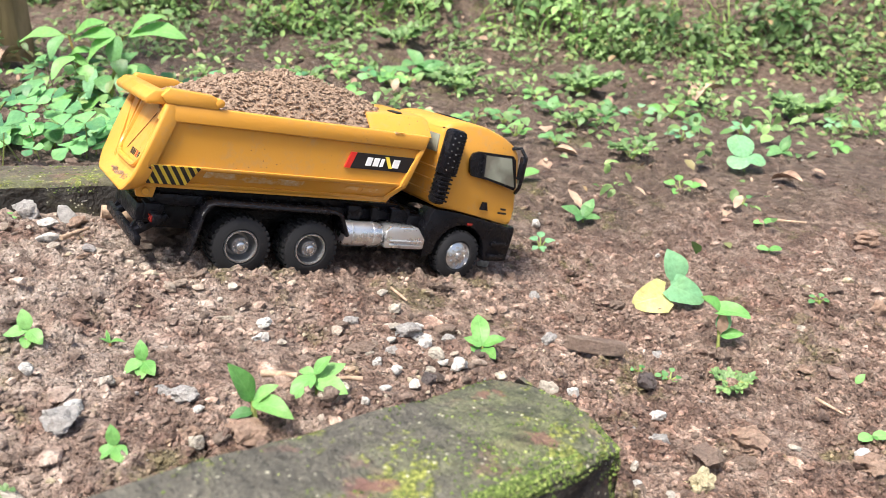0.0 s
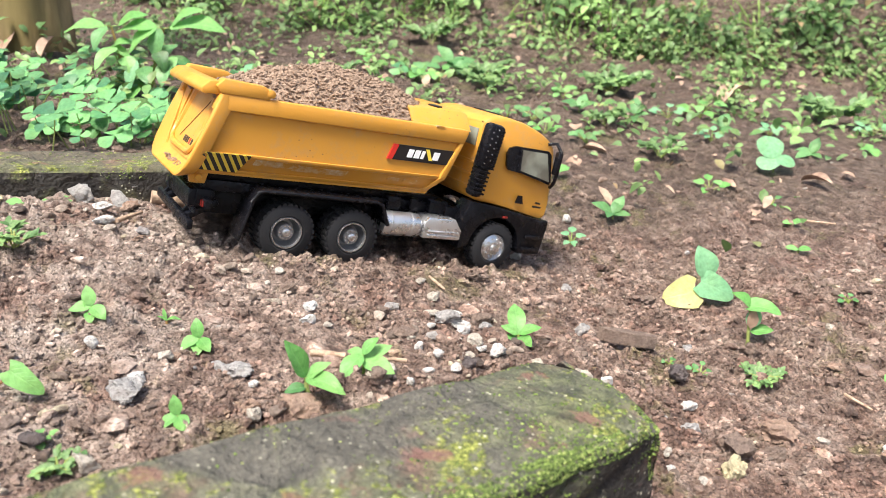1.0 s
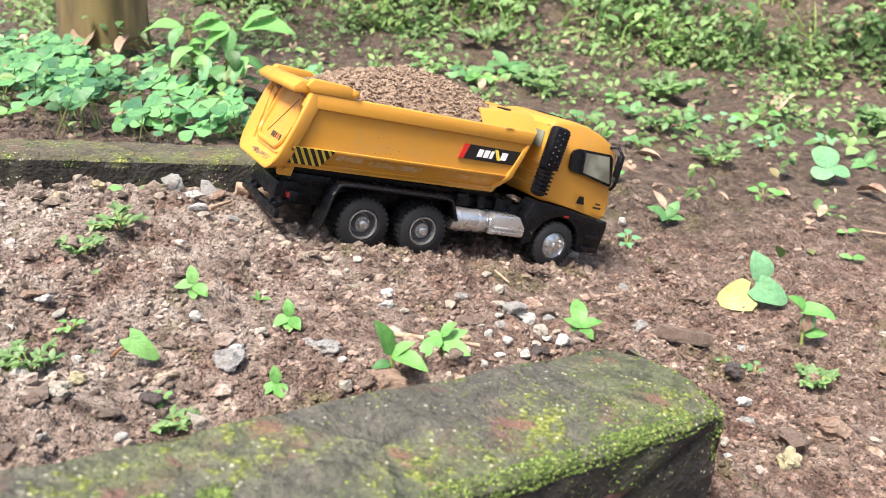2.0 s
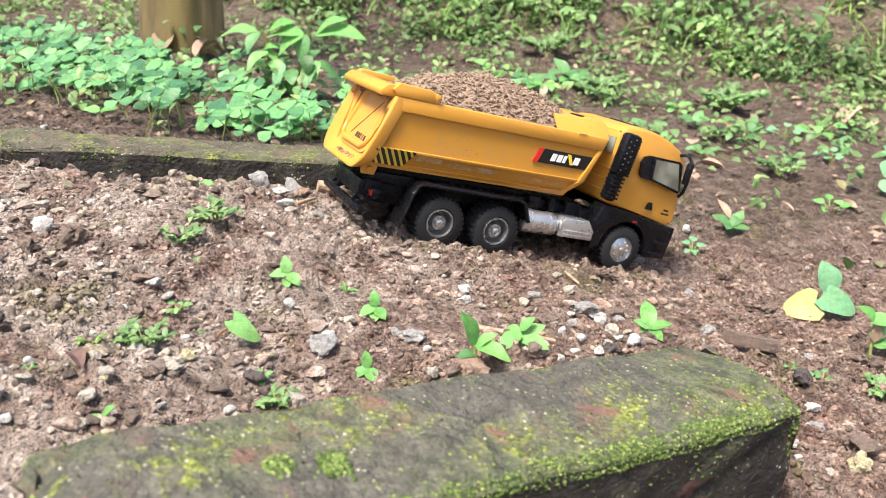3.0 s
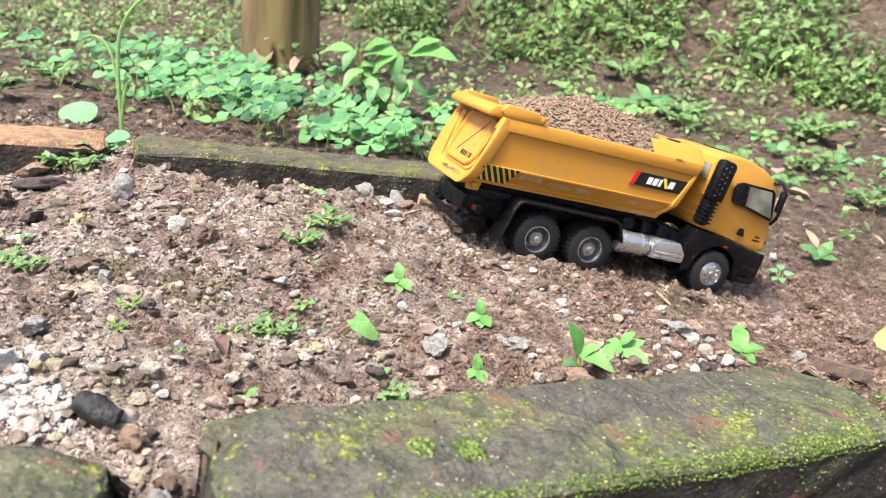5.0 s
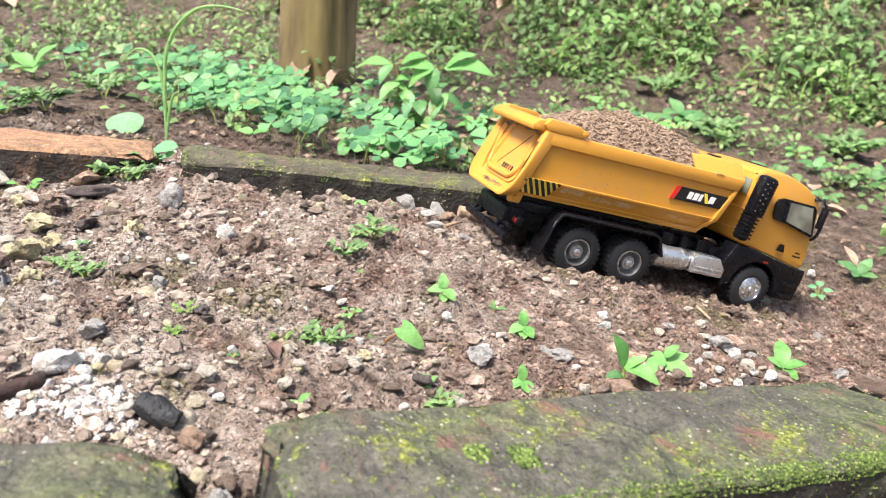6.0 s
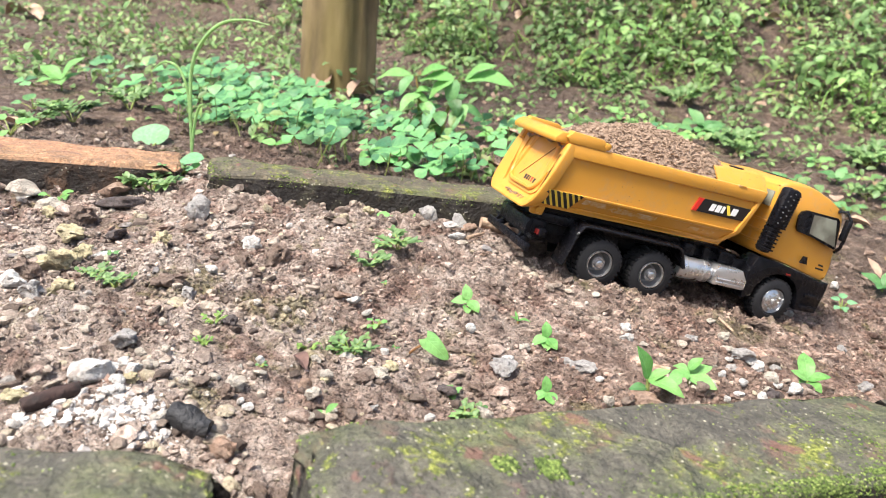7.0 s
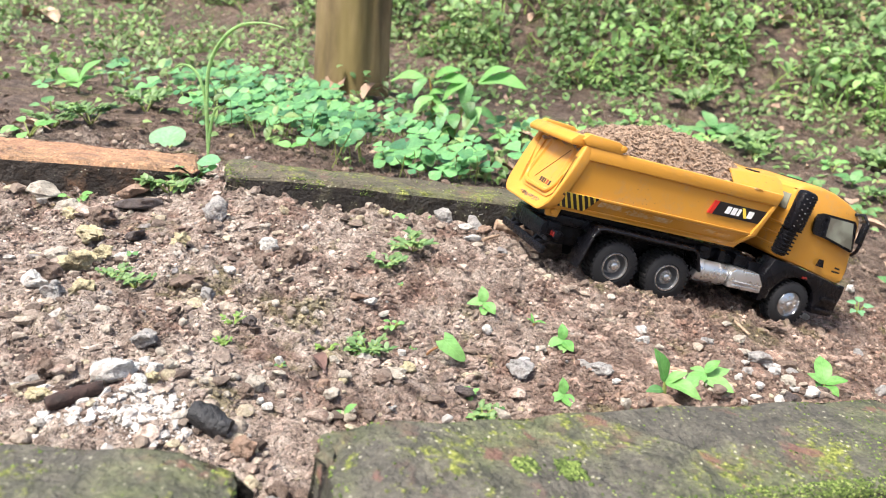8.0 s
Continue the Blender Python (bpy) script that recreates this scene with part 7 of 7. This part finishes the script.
clover_patch(112, 2, ((-0.62, 0.70), (-0.40, 0.64)), 0.045, "patch of bright green clover by the post")
clover_patch(70, 5, ((-0.50, 0.56), (-0.32, 0.60)), 0.035, "low bright green clover behind the bricks")
clover_patch(40, 11, ((-0.36, 0.475), (-0.2, 0.58)), 0.02, "low clover close behind the bricks")
clover_patch(22, 8, ((-0.24, 0.74), (-0.10, 0.78)), 0.04, "sparse clover on the path")

# ---- ground cover of the path's edges and the bank ----
def leaf_cloud(name, x, y, lift, length, material, label, category, shape=0.62, upright=0.35, long=False):
    """Very many small leaves in one mesh: each bent, folded and turned in its own way."""
    n = len(x)
    rows = np.array([0.0, 0.3, 0.65, 1.0])
    wide = np.array([0.16, 0.9, 0.85, 0.08]) if not long else np.array([0.7, 1.0, 0.8, 0.1])
    az = rng.uniform(0, 2 * math.pi, n)
    pitch = rng.normal(upright, 0.5, n)
    droop = rng.uniform(0.3, 1.2, n)
    base = np.stack([x, y, surface(x, y) + lift], -1)
    verts = np.zeros((n, 4, 3, 3))
    pos = base.copy()
    side = np.stack([-np.sin(az), np.cos(az), np.zeros(n)], -1)
    w = length * shape * rng.uniform(0.75, 1.2, n) / 2
    last = 0.0
    for i, s in enumerate(rows):
        ang = pitch - droop * s
        d = np.stack([np.cos(az) * np.cos(ang), np.sin(az) * np.cos(ang), np.sin(ang)], -1)
        pos = pos + d * (length * (s - last))[:, None]
        last = s
        up = np.cross(d, side)
        up = up * np.sign(up[:, 2:] + 1e-9)
        for c in (-1, 0, 1):
            verts[:, i, c + 1] = pos + side * (c * w * wide[i])[:, None] + up * (abs(c) * 0.3 * w * wide[i])[:, None]
    tip = rng.uniform(0.0, 0.75, n)
    rel = verts - base[:, None, None, :]
    ry = rel[..., 1] * np.cos(tip)[:, None, None] - rel[..., 2] * np.sin(tip)[:, None, None]
    rz = rel[..., 1] * np.sin(tip)[:, None, None] + rel[..., 2] * np.cos(tip)[:, None, None]
    verts[..., 1], verts[..., 2] = base[:, 1, None, None] + ry, base[:, 2, None, None] + rz
    idx = np.arange(12).reshape(4, 3)
    q = np.stack([idx[:-1, :-1], idx[:-1, 1:], idx[1:, 1:], idx[1:, :-1]], -1).reshape(-1, 4)
    faces = (q[None] + (np.arange(n) * 12)[:, None, None]).reshape(-1, 4)
    ob = arrays(name, verts.reshape(-1, 3), faces, material, smooth=True)
    return tagged(ob, label, category, kind="stuff")


def patches(x, y, k, seed, bias):
    return np.array([noise.fractal((a * k, b * k, seed), 0.75, 2.1, 4) + bias for a, b in zip(x.tolist(), y.tolist())])


def foot(x):
    return 1.23 - 0.1 * x + 0.05 * np.sin(5 * x)


x, y = rng.uniform(-1.8, 1.3, 88000), rng.uniform(0, 1, 88000) ** 1.25 * 0.75
bare = np.maximum(smooth_step(-0.55, -0.85, x) * smooth_step(0.32, 0.12, y), 0.6 * smooth_step(0.16, 0.06, y))
y = y + foot(x) - 0.06
keep = rng.uniform(-0.12, 0.35, len(x)) < patches(x, y, 7, 2.0, 0.2) - 0.3 * bare
x, y = x[keep], y[keep]
high = np.abs(patches(x, y, 9, 6.0, 0.0))
leaf_cloud("bank_ground_cover", x, y, rng.uniform(0, 1, len(x)) ** 1.3 * (0.015 + 0.13 * high), 0.005 + 0.013 * rng.uniform(0, 1, len(x)) ** 1.6, leaf_cover, "dense low green ground cover on the bank", "ground cover")
x, y = rng.uniform(-2.0, 1.4, 9000), rng.uniform(-0.02, 0.7, 9000)
y = y + foot(x)
keep = rng.uniform(-0.1, 0.4, len(x)) < patches(x, y, 4, 11.0, 0.08)
bx, by = rng.uniform(-1.9, 1.4, 15000), rng.uniform(0.0, 0.65, 15000)
by = by + foot(bx)
grown = rng.uniform(0.0, 0.3, len(bx)) < patches(bx, by, 6, 17.0, 0.05)
bx, by = bx[grown], by[grown]
leaf_cloud("bank_broad_weeds", bx, by, rng.uniform(0.01, 0.08, len(bx)), rng.uniform(0.011, 0.03, len(bx)), leaf_herb, "larger pale green leaves among the bank's ground cover", "weeds", 0.6)
leaf_cloud("bank_grass", x[keep], y[keep], 0.0 * x[keep], rng.uniform(0.025, 0.065, keep.sum()), leaf_grass, "tufts of thin grass on the bank", "grass", 0.06, 0.9, True)

# sparser weeds on the path and behind the bricks
x, y = rng.uniform(-1.7, 1.1, 44000), rng.uniform(0.45, 1.3, 44000)
zone = np.clip((y - 0.62 - 0.25 * np.clip(x, -0.4, 1)) / 0.5, 0, 1) * 0.22 + np.where(x < -0.12, 0.06, -0.05) - 0.08 * (y < 0.52)
keep = rng.uniform(0.0, 0.35, len(x)) < patches(x, y, 11, 4.0, -0.19) + zone + 0.05 * (x < -0.5)
inv = TRUCK.inverted()
lx = inv[0][0] * (x - TX) + inv[0][1] * (y - TY)
ly = inv[1][0] * (x - TX) + inv[1][1] * (y - TY)
keep &= ~((lx > -0.09) & (lx < 0.19) & (ly > -0.03) & (ly < 0.1))
keep &= ~((x < -0.1) & (y < 0.36 + 0.72 * (x + 0.19) + 0.055))
x, y = x[keep], y[keep]
open_path = (x > 0.03) & (y < 0.8) & (rng.uniform(0, 1, len(x)) < 0.8)
x, y = x[~open_path], y[~open_path]
leaf_cloud("path_weeds", x, y, rng.uniform(0, 1, len(x)) ** 1.5 * 0.03, rng.uniform(0.005, 0.0135, len(x)), leaf_cover, "scattered low weeds on the dark soil of the path", "weeds")
x, y = rng.uniform(-1.6, 1.0, 2900), rng.uniform(0.5, 1.3, 2900)
keep = rng.uniform(0.0, 0.35, len(x)) < patches(x, y, 6, 9.0, -0.12) + 0.08 * (y > 0.7) - 0.02 * (x < -0.55)
keep &= y > 0.62 + 0.3 * np.clip(x, -0.3, 1)
x, y = x[keep], y[keep]
leaf_cloud("path_broad_weeds", x, y, rng.uniform(0.004, 0.04, len(x)), rng.uniform(0.007, 0.018, len(x)), leaf_herb, "broader bright weeds along the path", "weeds", 0.7)
x, y = rng.uniform(-1.8, 1.2, 900), rng.uniform(0.55, 1.75, 900)
leaf_cloud("leaf_litter", x, y, 0.004 + 0 * x, 0.005 + 0.018 * rng.uniform(0, 1, 900) ** 2, dry, "scattered small dry leaves", "leaf litter", 0.6, 0.1)
